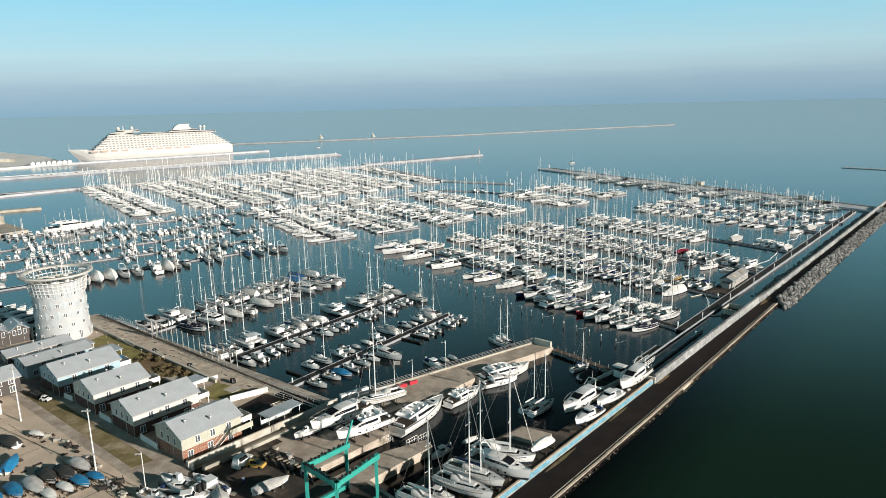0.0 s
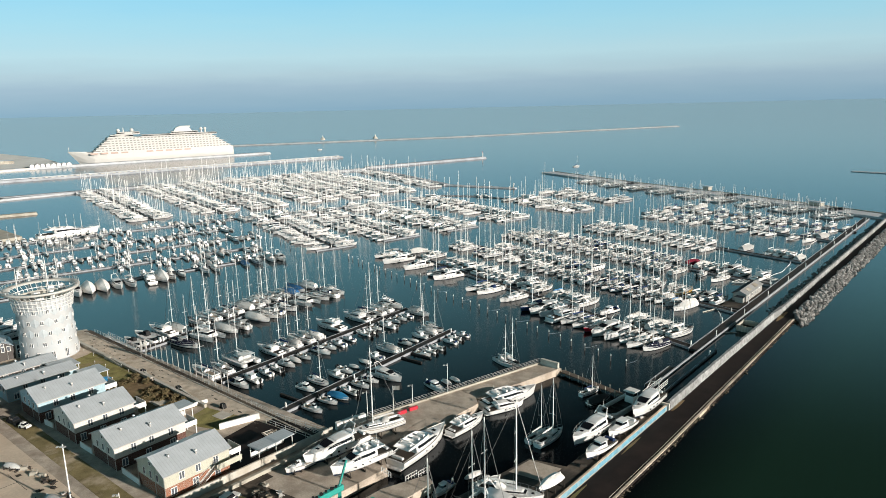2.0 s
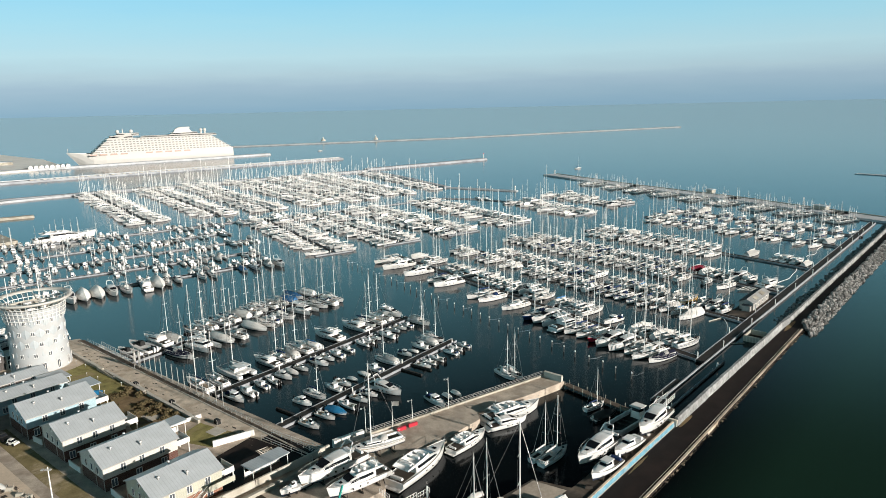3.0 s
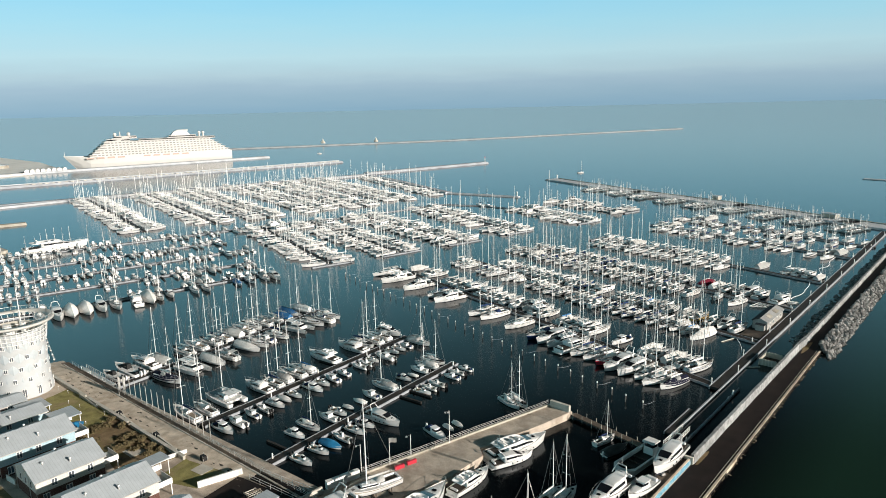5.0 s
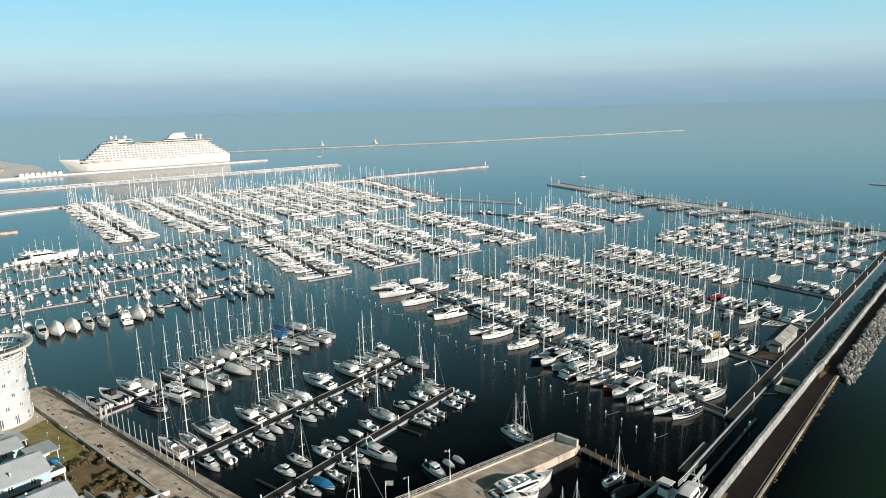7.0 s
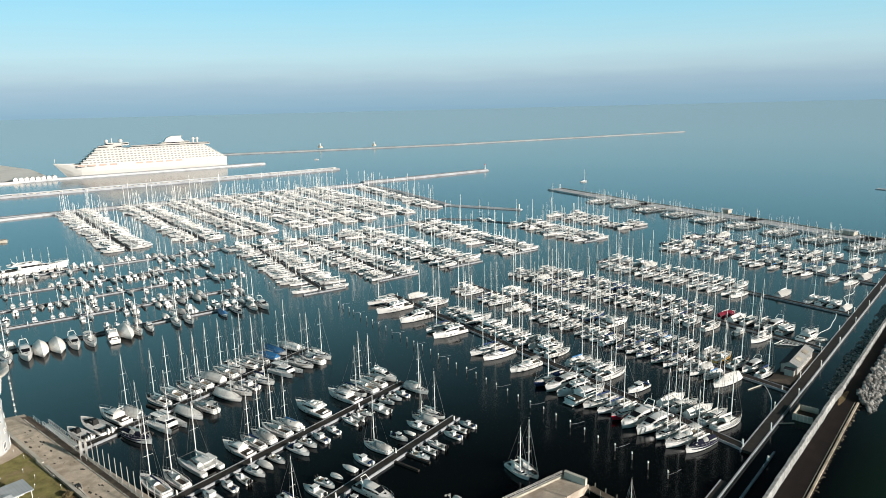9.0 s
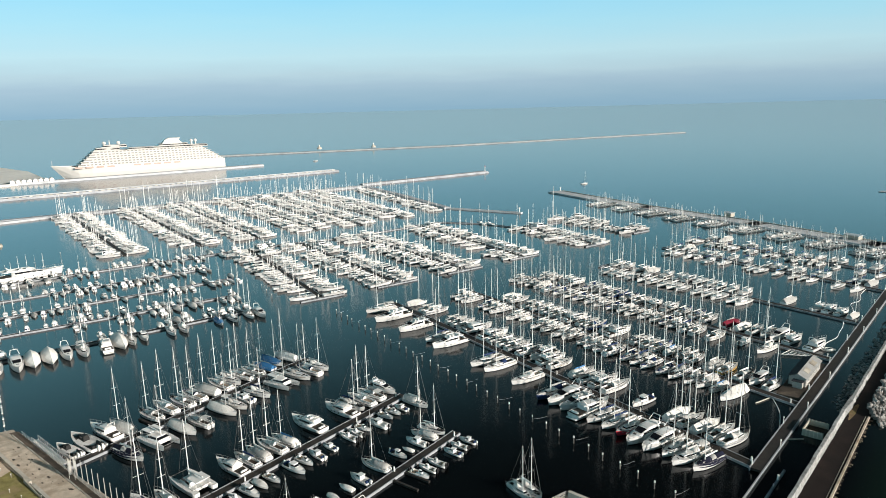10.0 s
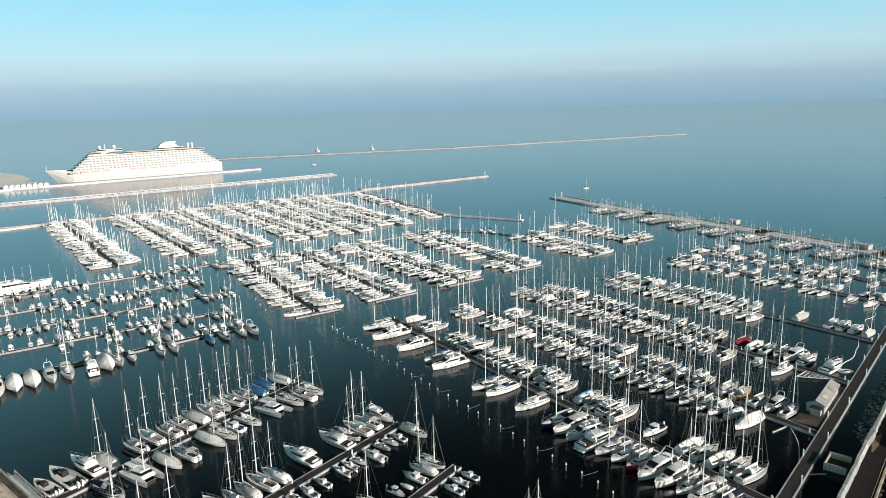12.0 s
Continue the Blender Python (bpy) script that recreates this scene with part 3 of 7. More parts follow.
def sail_yacht(L, rich, cover=None, hullmat=None, blue=False, rnd=random):
    """A moored sailing yacht with bare mast; rich adds sprayhood, rails and rigging."""
    B, F = L * 0.315, 0.34 + L * 0.075
    ob = new("sailing_yacht")
    mh = L * rnd.uniform(1.28, 1.5)
    part("hull", hull(L, B, F), [hullmat or GELCOAT, ANTIFOUL], ob)
    part("deck", deck(L, B, F), DECKWHITE, ob)
    zc = F * 1.0
    bm = bmesh.new()
    c = (-0.1 * L, 0.27 * L, B * 0.62, B * 0.36, zc, zc + 0.5)
    cabin(bm, *c, slope=0.9)
    part("coachroof", bm, CABINWHITE, ob)
    if rich:
        bm = bmesh.new()
        band(bm, *c, 0.9, zc + 0.15, zc + 0.36)
        part("cabin_window", bm, GLASS_DARK, ob)
        bm = bmesh.new()
        box(bm, -0.43 * L, -0.14 * L, -B * 0.15, B * 0.15, zc - 0.02, zc + 0.06)
        part("cockpit_sole", bm, TEAK if rnd.random() < 0.5 else WORN_DARK, ob)
        bm = bmesh.new()
        for s in (-1, 1):
            box(bm, -0.44 * L, -0.1 * L, s * B * 0.29 - 0.16, s * B * 0.29 + 0.16, zc - 0.02, zc + 0.32, taper=0.05)
        box(bm, -0.47 * L, -0.44 * L, -B * 0.3, B * 0.3, zc - 0.02, zc + 0.25)
        part("coaming", bm, CABINWHITE, ob)
        bm = bmesh.new()
        loft(bm, [[Vector((-0.1 * L - d, math.cos(a) * B * 0.29, zc + 0.42 + math.sin(a) * h)) for a in np.linspace(0, math.pi, 7)] for d, h in ((0.9, 0.85), (0.2, 0.8), (-0.6, 0.12))], cap=(False, False))
        part("sprayhood", bm, rnd.choice([NAVY, TARP_GREY, TARP_WHITE, TARP_GREY]) if not blue else TARP_BLUE, ob)
        bm = bmesh.new()
        for x in (0.34,):
            box(bm, x * L - 0.28, x * L + 0.28, -0.28, 0.28, zc + (0.42 if x < 0.25 else 0.1), zc + (0.5 if x < 0.25 else 0.2), taper=0.03)
        part("deck_hatch", bm, GLASS_DARK, ob)
        bm = bmesh.new()
        for s in (-1, 1):
            loft(bm, [[Vector((x - max(0.0, (x / L + 0.5) - 0.75) * 0.28 * L * k, s * (b * q + 0.012), f * h)) for k, q, h in ((0.18, 0.965, 0.72), (0.12, 0.98, 0.84))] for x, b, f in hull_rows(L, B, F)[:-1]])
        part("sheer_stripe", bm, rnd.choice([NAVY, TARP_GREY, NAVY, TEAK]), ob)
    mx = 0.1 * L
    bm = bmesh.new()
    rod(bm, (mx, 0, zc + 0.2), (mx, 0, zc + mh), 0.125, 0.09, 6)
    for h, wd in ((0.36, 0.30), (0.66, 0.24)):
        rod(bm, (mx - 0.1, -B * wd, zc + mh * h), (mx - 0.1, B * wd, zc + mh * h), 0.045, 0.045, 4)
    if rich:
        rod(bm, (mx, 0, zc + mh), (mx, 0, zc + mh + 0.6), 0.02, 0.02, 4)
    part("mast", bm, MASTGREY, ob)
    bm = bmesh.new()
    zb = zc + 1.35
    rod(bm, (mx - 0.15, 0, zb), (mx - 0.42 * L, 0, zb + 0.1), 0.16, 0.1, 6)
    rod(bm, (mx - 0.2, 0, zb + 0.2), (mx - 0.4 * L, 0, zb + 0.22), 0.2, 0.1, 6)
    part("boom", bm, rnd.choice([TARP_WHITE, TARP_WHITE, NAVY, TARP_GREY, MASTGREY]) if not blue else TARP_BLUE, ob)
    bm = bmesh.new()
    r = 0.028 if rich else 0.03
    rod(bm, (mx, 0, zc + mh * 0.97), (0.49 * L, 0, F * 1.2), r * 1.9, r * 1.9, 4, caps=False)
    rod(bm, (mx, 0, zc + mh), (-0.49 * L, 0, F), r, r, 3, caps=False)
    if rich:
        for s in (-1, 1):
            rod(bm, (mx - 0.1, s * B * 0.46, F), (mx - 0.1, s * B * 0.3, zc + mh * 0.36), r * 0.8, r * 0.8, 3, caps=False)
            rod(bm, (mx - 0.1, s * B * 0.3, zc + mh * 0.36), (mx - 0.1, s * B * 0.24, zc + mh * 0.66), r * 0.8, r * 0.8, 3, caps=False)
            rod(bm, (mx - 0.1, s * B * 0.24, zc + mh * 0.66), (mx, 0, zc + mh * 0.95), r * 0.8, r * 0.8, 3, caps=False)
    part("rigging", bm, WIRE, ob)
    if rich:
        bm = bmesh.new()
        pts = [(x, b * 0.97, f) for x, b, f in hull_rows(L, B, F)]
        for s in (-1, 1):
            for (x, b, f), (x2, b2, f2) in zip(pts, pts[1:]):
                rod(bm, (x, s * b, f + 0.6), (x2, s * b2, f2 + 0.6), 0.02, 0.02, 3, caps=False)
                rod(bm, (x, s * b, f), (x, s * b, f + 0.62), 0.022, 0.022, 3, caps=False)
        part("guard_rail", bm, STEEL, ob)
    extra = rnd.random()
    if rich and not cover and extra < 0.22:
        bm = bmesh.new()
        loft(bm, [[Vector((x, math.cos(a) * B * 0.36, zc + 1.5 + math.sin(a) * 0.3)) for a in np.linspace(0.1, math.pi - 0.1, 6)] for x in (-0.42 * L, -0.3 * L, -0.2 * L)])
        for s in (-1, 1):
            for x in (-0.4 * L, -0.22 * L):
                rod(bm, (x, s * B * 0.34, zc), (x, s * B * 0.34, zc + 1.52), 0.03, 0.03, 4)
        part("bimini", bm, rnd.choice([NAVY, TARP_GREY, BLACK, TARP_WHITE]), ob)
    elif rich and not cover and extra < 0.36:
        bm = bmesh.new()
        half = ((1.0, 0.0), (0.9, 0.25), (0.66, 0.55), (0.34, 0.82), (0.0, 1.0))
        prof = [(-k, h) for k, h in half] + [(k, h) for k, h in half[-2::-1]]
        loft(bm, [[Vector((x + 0.05 * rnd.uniform(-1, 1), k * B * 0.42 * w, zc + 0.3 + q * h * rnd.uniform(0.95, 1.03))) for k, h in prof] for x, w, q in ((-0.46 * L, 0.8, 0.8), (-0.34 * L, 0.95, 1.0), (-0.2 * L, 1.0, 0.95), (-0.06 * L, 0.95, 1.08), (0.07 * L, 0.8, 1.15))], cap=(True, True))
        part("boom_tent", bm, rnd.choice([TARP_WHITE, TARP_GREY, TARP_WHITE, TARP_GREY, NAVY]), ob)
    elif rich and not cover and extra < 0.6:
        bm = bmesh.new()
        loft(bm, [[Vector((x, k * w, zc + 0.12 + 0.38 * h)) for k, h in ((-1, 0), (-0.8, 0.8), (0, 1), (0.8, 0.8), (1, 0))] for x, w in ((0.28 * L, 0.6), (0.38 * L, 0.5), (0.44 * L, 0.1))])
        part("deck_dinghy", bm, rnd.choice([TARP_GREY, BLACK, NAVY]), ob)
    if cover:
        bm = bmesh.new()
        rows = hull_rows(L * 0.99, B * 1.05, F)[:8]
        tops = [(0.75 if cover is DARK_CANVAS else 1.35) * h * rnd.uniform(0.94, 1.06) for h in (0.85, 0.95, 1.0, 1.0, 0.95, 0.8, 0.5, 0.15)]
        half = ((1.03, -0.1), (1.02, 0.12), (0.7, 0.48), (0.36, 0.78))
        prof = [(-k, h) for k, h in half] + [(0.0, 1.0)] + [(k, h) for k, h in half[::-1]]
        loft(bm, [[Vector((x, b * k, f * 0.75 + (zc - f * 0.75 + 0.1 + top) * h)) for k, h in prof] for (x, b, f), top in zip(rows, tops)], cap=(True, True), smooth=False)
        part("winter_cover", bm, cover, ob)
    return ob


def motor_yacht(L, rnd=random, fly=True):
    """A white flybridge motor yacht."""
    B, F = L * 0.30, 0.45 + L * 0.078
    ob = new("motor_yacht")
    part("hull", hull(L, B, F, stern=0.88, full=0.4, flare=1.6), [GELCOAT, ANTIFOUL], ob)
    part("deck", deck(L, B, F, stern=0.88, full=0.4, flare=1.6, drop=0.12), DECKWHITE, ob)
    z = F * 0.95
    h = 1.3 if fly else 1.1
    secs = [(-0.24 * L, B * 0.40, z, h), (-0.1 * L, B * 0.42, z, h), (0.04 * L, B * 0.41, z, h * 0.98), (0.13 * L, B * 0.38, z, h * 0.8), (0.21 * L, B * 0.34, z + 0.05, h * 0.45), (0.32 * L, B * 0.24, z + 0.12, h * 0.3), (0.42 * L, B * 0.08, z + 0.2, 0.08)]
    bm = bmesh.new()
    shell(bm, secs)
    part("superstructure", bm, CABINWHITE, ob)
    for s in (-1, 1):
        bm = bmesh.new()
        glazing(bm, [(-0.2 * L, *secs[0][1:])] + secs[1:4] + [(0.19 * L, B * 0.345, z + 0.05, h * 0.5)], s)
        part("side_window", bm, GLASS_DARK, ob)
    bm = bmesh.new()
    loft(bm, [[Vector((x, w * k, zz + hh + 0.03)) for k in (-0.72, -0.36, 0, 0.36, 0.72)] for x, w, zz, hh in ((0.07 * L, B * 0.4, z, h * 0.93), (0.13 * L, B * 0.38, z, h * 0.81), (0.2 * L, B * 0.345, z + 0.05, h * 0.5))])
    part("windshield", bm, GLASS_DARK, ob)
    bm = bmesh.new()
    box(bm, -0.48 * L, -0.25 * L, -B * 0.36, B * 0.36, z - 0.25, z + 0.02)
    part("aft_deck", bm, WORN_DARK, ob)
    bm = bmesh.new()
    box(bm, -0.46 * L, -0.42 * L, -B * 0.26, B * 0.26, z, z + 0.38, taper=0.08)
    part("aft_seat", bm, CABINWHITE, ob)
    bm = bmesh.new()
    box(bm, 0.25 * L, 0.29 * L, -B * 0.08, B * 0.08, z + h * 0.4, z + h * 0.46 + 0.06)
    part("deck_hatch", bm, GLASS_DARK, ob)
    bm = bmesh.new()
    box(bm, -0.555 * L, -0.48 * L, -B * 0.38, B * 0.38, 0.25, 0.42)
    part("swim_platform", bm, DECKWHITE, ob)
    bm = bmesh.new()
    if fly:
        fs = [(-0.38 * L, B * 0.38, z + h, 0.2), (-0.3 * L, B * 0.4, z + h, 0.36), (-0.1 * L, B * 0.39, z + h, 0.44), (0.02 * L, B * 0.33, z + h - 0.05, 0.48), (0.09 * L, B * 0.2, z + h - 0.1, 0.12)]
        rail = []
        for x, w, zz, hh in fs:
            rail.append([Vector((x, -w, zz)), Vector((x, -w * 0.98, zz + hh)), Vector((x, -w * 0.86, zz + hh)), Vector((x, -w * 0.84, zz + 0.12)), Vector((x, w * 0.84, zz + 0.12)), Vector((x, w * 0.86, zz + hh)), Vector((x, w * 0.98, zz + hh)), Vector((x, w, zz))])
        loft(bm, rail, cap=(True, True))
        box(bm, -0.04 * L, 0.0, -B * 0.22, B * 0.1, z + h + 0.1, z + h + 0.62, taper=0.08)
        box(bm, -0.13 * L, -0.09 * L, -B * 0.22, B * 0.1, z + h + 0.1, z + h + 0.6, taper=0.06)
        box(bm, -0.3 * L, -0.24 * L, -B * 0.26, B * 0.26, z + h + 0.1, z + h + 0.5, taper=0.06)
    else:
        shell(bm, [(-0.3 * L, B * 0.3, z + h - 0.1, 0.25), (-0.1 * L, B * 0.34, z + h - 0.06, 0.25), (0.03 * L, B * 0.3, z + h - 0.1, 0.15)])
    part("flybridge" if fly else "hardtop", bm, CABINWHITE, ob)
    bm = bmesh.new()
    for s in (-1, 1):
        rod(bm, (-0.22 * L, s * B * 0.33, z + 1.3), (-0.3 * L, s * B * 0.22, z + 2.5), 0.1, 0.07, 5)
    rod(bm, (-0.3 * L, -B * 0.22, z + 2.5), (-0.3 * L, B * 0.22, z + 2.5), 0.09, 0.09, 5)
    rod(bm, (-0.3 * L, 0, z + 2.5), (-0.31 * L, 0, z + 3.7), 0.03, 0.02, 4)
    part("radar_arch", bm, WHITEPAINT, ob)
    bm = bmesh.new()
    pts = [(x, b * 0.96, f) for x, b, f in hull_rows(L, B, F, stern=0.88, full=0.4, flare=1.6)[4:]]
    for s in (-1, 1):
        for (x, b, f), (x2, b2, f2) in zip(pts, pts[1:]):
            rod(bm, (x, s * b, f + 0.65), (x2, s * b2, f2 + 0.65), 0.025, 0.025, 3, caps=False)
            rod(bm, (x, s * b, f), (x, s * b, f + 0.65), 0.022, 0.022, 3, caps=False)
    part("guard_rail", bm, STEEL, ob)
    for s in (-1, 1):
        for i in range(3):
            x = -0.08 * L + i * 0.12 * L
            bm = bmesh.new()
            rod(bm, (x, s * (B * 0.482 - 0.05), F * 0.64), (x, s * (B * 0.482 + 0.03), F * 0.64), 0.16, 0.16, 10)
            part("porthole", bm, GLASS_DARK, ob)
    return ob


def motor_boat(L, rnd=random, style=0, tarp=None):
    """A small cabin cruiser, open boat with outboards, or the same under a tarpaulin."""
    B, F = L * 0.36, 0.45 + L * 0.06
    ob = new("motor_boat")
    kw = dict(stern=0.9, full=0.35, flare=1.4, n=7)
    part("hull", hull(L, B, F, **kw), [GELCOAT, ANTIFOUL], ob)
    part("deck", deck(L, B, F, drop=0.1, **kw), DECKWHITE, ob)
    if tarp:
        bm = bmesh.new()
        rows = hull_rows(L * 1.02, B * 1.06, F, **kw)
        hs = [q * rnd.uniform(0.93, 1.07) for q in ((2.2, 3.0, 3.3, 3.2, 2.5, 1.5, 0.5) if L > 11 else (0.75, 1.2, 1.35, 1.3, 1.0, 0.62, 0.25))]
        half = ((1.03, -0.2), (1.04, 0.1), (0.92, 0.4), (0.62, 0.66), (0.3, 0.86))
        prof = [(-k, h) for k, h in half] + [(0.0, 1.0)] + [(k, h) for k, h in half[::-1]]
        loft(bm, [[Vector((x + 0.06 * L * 0.1 * rnd.uniform(-1, 1), b * k * rnd.uniform(0.96, 1.04), f * 0.72 + h * hgt * rnd.uniform(0.95, 1.05))) for k, hgt in prof] for (x, b, f), h in zip(rows, hs)], cap=(True, True), smooth=False)
        part("boat_cover", bm, tarp, ob)
    else:
        z = F * 0.9
        bm = bmesh.new()
        if style == 0:
            c = (-0.14 * L, 0.16 * L, B * 0.7, B * 0.52, z, z + 0.98)
            cabin(bm, *c, slope=0.11 * L)
            shell(bm, [(0.0, B * 0.33, z, 0.42), (0.16 * L, B * 0.3, z, 0.42), (0.28 * L, B * 0.22, z + 0.03, 0.3), (0.38 * L, B * 0.08, z + 0.06, 0.05)])
            box(bm, -0.2 * L, 0.05 * L, -B * 0.3, B * 0.3, z + 0.98, z + 1.05, taper=0.04)
        else:
            c = (-0.06 * L, 0.14 * L, B * 0.34, B * 0.3, z, z + 0.95)
            cabin(bm, *c, slope=0.06 * L)
            shell(bm, [(0.14 * L, B * 0.28, z, 0.2), (0.28 * L, B * 0.22, z + 0.03, 0.2), (0.38 * L, B * 0.08, z + 0.06, 0.05)])
        part("cabin", bm, CABINWHITE, ob)
        bm = bmesh.new()
        band(bm, *c, 0.11 * L if style == 0 else 0.06 * L, z + 0.5, z + (0.86 if style == 0 else 0.88))
        part("windshield", bm, GLASS_DARK, ob)
        bm = bmesh.new()
        box(bm, -0.45 * L, -0.17 * L, -B * 0.36, B * 0.36, z - 0.1, z - 0.02)
        part("cockpit_sole", bm, rnd.choice([TEAK, WORN_DARK, DECKWHITE]), ob)
        bm = bmesh.new()
        box(bm, -0.46 * L, -0.38 * L, -B * 0.32, B * 0.32, z - 0.05, z + 0.35, taper=0.06)
        part("seat", bm, rnd.choice([CABINWHITE, NAVY, CABINWHITE]), ob)
    bm = bmesh.new()
    for y in ((0,) if style == 0 else (-0.3, 0.3)):
        box(bm, -0.5 * L - 0.55, -0.5 * L, y - 0.2, y + 0.2, F * 0.75, F * 0.75 + 0.75, taper=0.1)
        box(bm, -0.5 * L - 0.4, -0.5 * L - 0.15, y - 0.1, y + 0.1, -0.3, F * 0.76)
    part("outboard_motor", bm, BLACK if rnd.random() < 0.5 else WHITEPAINT, ob)
    return ob


def catamaran(L):
    B, F = L * 0.54, 1.35
    ob = new("catamaran")
    for s in (-1, 1):
        h = part("hull", hull(L, L * 0.14, F, stern=0.8, full=0.35), [GELCOAT, ANTIFOUL], ob)
        h.location.y = s * B * 0.37
        d = part("deck", deck(L, L * 0.14, F, stern=0.8, full=0.35), DECKWHITE, ob)
        d.location.y = s * B * 0.37
    bm = bmesh.new()
    box(bm, -0.36 * L, 0.2 * L, -B * 0.37, B * 0.37, 0.7, F + 0.05)
    part("bridge_deck", bm, DECKWHITE, ob)
    c = (-0.2 * L, 0.22 * L, B * 0.7, B * 0.56, F, F + 1.15)
    bm = bmesh.new()
    cabin(bm, *c, slope=1.5)
    part("saloon", bm, CABINWHITE, ob)
    bm = bmesh.new()
    band(bm, *c, 1.5, F + 0.45, F + 0.95)
    part("window", bm, GLASS_DARK, ob)
    bm = bmesh.new()
    box(bm, -0.42 * L, -0.1 * L, -B * 0.3, B * 0.3, F + 1.85, F + 1.95)
    for x in (-0.4, -0.22):
        for s in (-1, 1):
            rod(bm, (x * L, s * B * 0.28, F), (x * L, s * B * 0.28, F + 1.9), 0.05, 0.05, 5)
    part("bimini", bm, CABINWHITE, ob)
    bm = bmesh.new()
    rod(bm, (0.08 * L, 0, F + 1.0), (0.08 * L, 0, F + L * 1.3), 0.13, 0.1, 6)
    rod(bm, (0.08 * L, -1.2, F + L * 0.7), (0.08 * L, 1.2, F + L * 0.7), 0.05, 0.05, 4)
    part("mast", bm, MASTGREY, ob)
    bm = bmesh.new()
    rod(bm, (0.06 * L, 0, F + 2.4), (-0.4 * L, 0, F + 2.6), 0.22, 0.14, 6)
    part("boom", bm, TARP_WHITE, ob)
    bm = bmesh.new()
    rod(bm, (0.08 * L, 0, F + L * 1.25), (0.46 * L, 0, F), 0.05, 0.05, 4)
    for s in (-1, 1):
        rod(bm, (0.08 * L, 0, F + L * 1.2), (-0.05 * L, s * B * 0.42, F), 0.03, 0.03, 3)
    rod(bm, (0.46 * L, -B * 0.37, F * 1.1), (0.46 * L, B * 0.37, F * 1.1), 0.07, 0.07, 5)
    part("rigging", bm, WIRE, ob)
    return ob


# Prototypes are built when first wanted, then copied.
STOCK = {}
rnd = random.Random(11)
LABELS = {
    "sail": "white fibreglass sailing yacht with bare mast and furled sails",
    "sail_blue": "white sailing yacht with bright blue canvas covers",
    "sail_cover": "sailing yacht under a pale winter cover with bare mast",
    "sail_bcover": "sailing yacht under a dark blue winter cover",
    "sail_ncover": "white sailing yacht under a dark navy cockpit cover",
    "sail_rcover": "sailing yacht under a bright red cover",
    "sail_red": "sailing yacht with a bright red hull",
    "sail_yellow": "old sailing yacht with a varnished yellow hull",
    "sail_navy": "sailing yacht with a navy blue hull and white deck",
    "my": "white flybridge motor yacht with dark windows",
    "cruiser": "white hardtop motor cruiser with dark windows",
    "mb": "small white cabin motor boat with one outboard",
    "open": "small white open motor boat with twin outboards",
    "tarp_w": "motor boat wrapped in a white tarpaulin",
    "wrap": "tall motor cruiser wrapped in a pale winter cover",
    "tarp_g": "motor boat wrapped in a grey tarpaulin",
    "tarp_k": "motor boat wrapped in a dark charcoal tarpaulin",
    "tarp_b": "motor boat wrapped in a bright blue tarpaulin",
    "speed": "sleek white speedboat with a black deck",
    "cat": "white sailing catamaran with a hard canopy",
}


def boat(kind, L, rich, m, group="moored boats"):
    """A boat of that kind, about L metres long, at the pose m."""
    base = {"sail": (9, 11, 12.5), "my": (13, 16), "cruiser": (10.5,), "mb": (6, 7.5), "open": (5.5,), "cat": (12,), "wrap": (12,)}.get(kind, (11,) if kind.startswith("sail") else (8,))
    size = min(base, key=lambda b: abs(b - L))
    variant = rnd.randrange(5) if kind in ("sail", "mb") else 0
    key = (kind, size, rich, variant)
    k = L / size
    m = m @ Matrix.Diagonal((k, k, k * (1.0 if k < 1.15 else 0.95), 1))
    if key not in STOCK:
        g = random.Random(str(key))
        if kind.startswith("sail"):
            ob = sail_yacht(size, rich, cover={"sail_cover": TARP_WHITE if rich else TARP_GREY, "sail_bcover": TARP_BLUE, "sail_rcover": CRIMSON, "sail_ncover": DARK_CANVAS}.get(kind),
                            hullmat={"sail_red": RED, "sail_yellow": YELLOW, "sail_navy": NAVY}.get(kind), blue=kind == "sail_blue", rnd=g)
        elif kind in ("my", "cruiser"):
            ob = motor_yacht(size, g, kind == "my")
        elif kind == "cat":
            ob = catamaran(size)
        else:
            ob = motor_boat(size, g, 1 if kind in ("open", "speed") else 0, {"wrap": TARP_WHITE, "tarp_w": TARP_WHITE, "tarp_g": TARP_GREY, "tarp_b": TARP_CYAN, "tarp_k": TARP_DARK}.get(kind))
        tagged(ob, LABELS[kind], {"my": "motor yacht", "cruiser": "motor yacht", "cat": "catamaran"}.get(kind, "sailing yacht" if kind.startswith("sail") else "motor boat"), group)
        if kind == "speed":
            for o in ob.children:
                if o.name.startswith(("seat", "cockpit", "cabin")):
                    o.data.materials[0] = BLACK
        STOCK[key] = ob
        ob.matrix_basis = m
        return ob
    return tagged(copy_thing(STOCK[key], m), group=group)


SAILMIX = ["sail"] * 15 + ["sail_cover"] * 2 + ["my", "sail_navy", "cruiser", "sail_blue", "mb"]
SMALLMIX = ["mb"] * 6 + ["open"] * 3 + ["tarp_w"] * 2 + ["sail"] * 10 + ["tarp_g", "cruiser"]


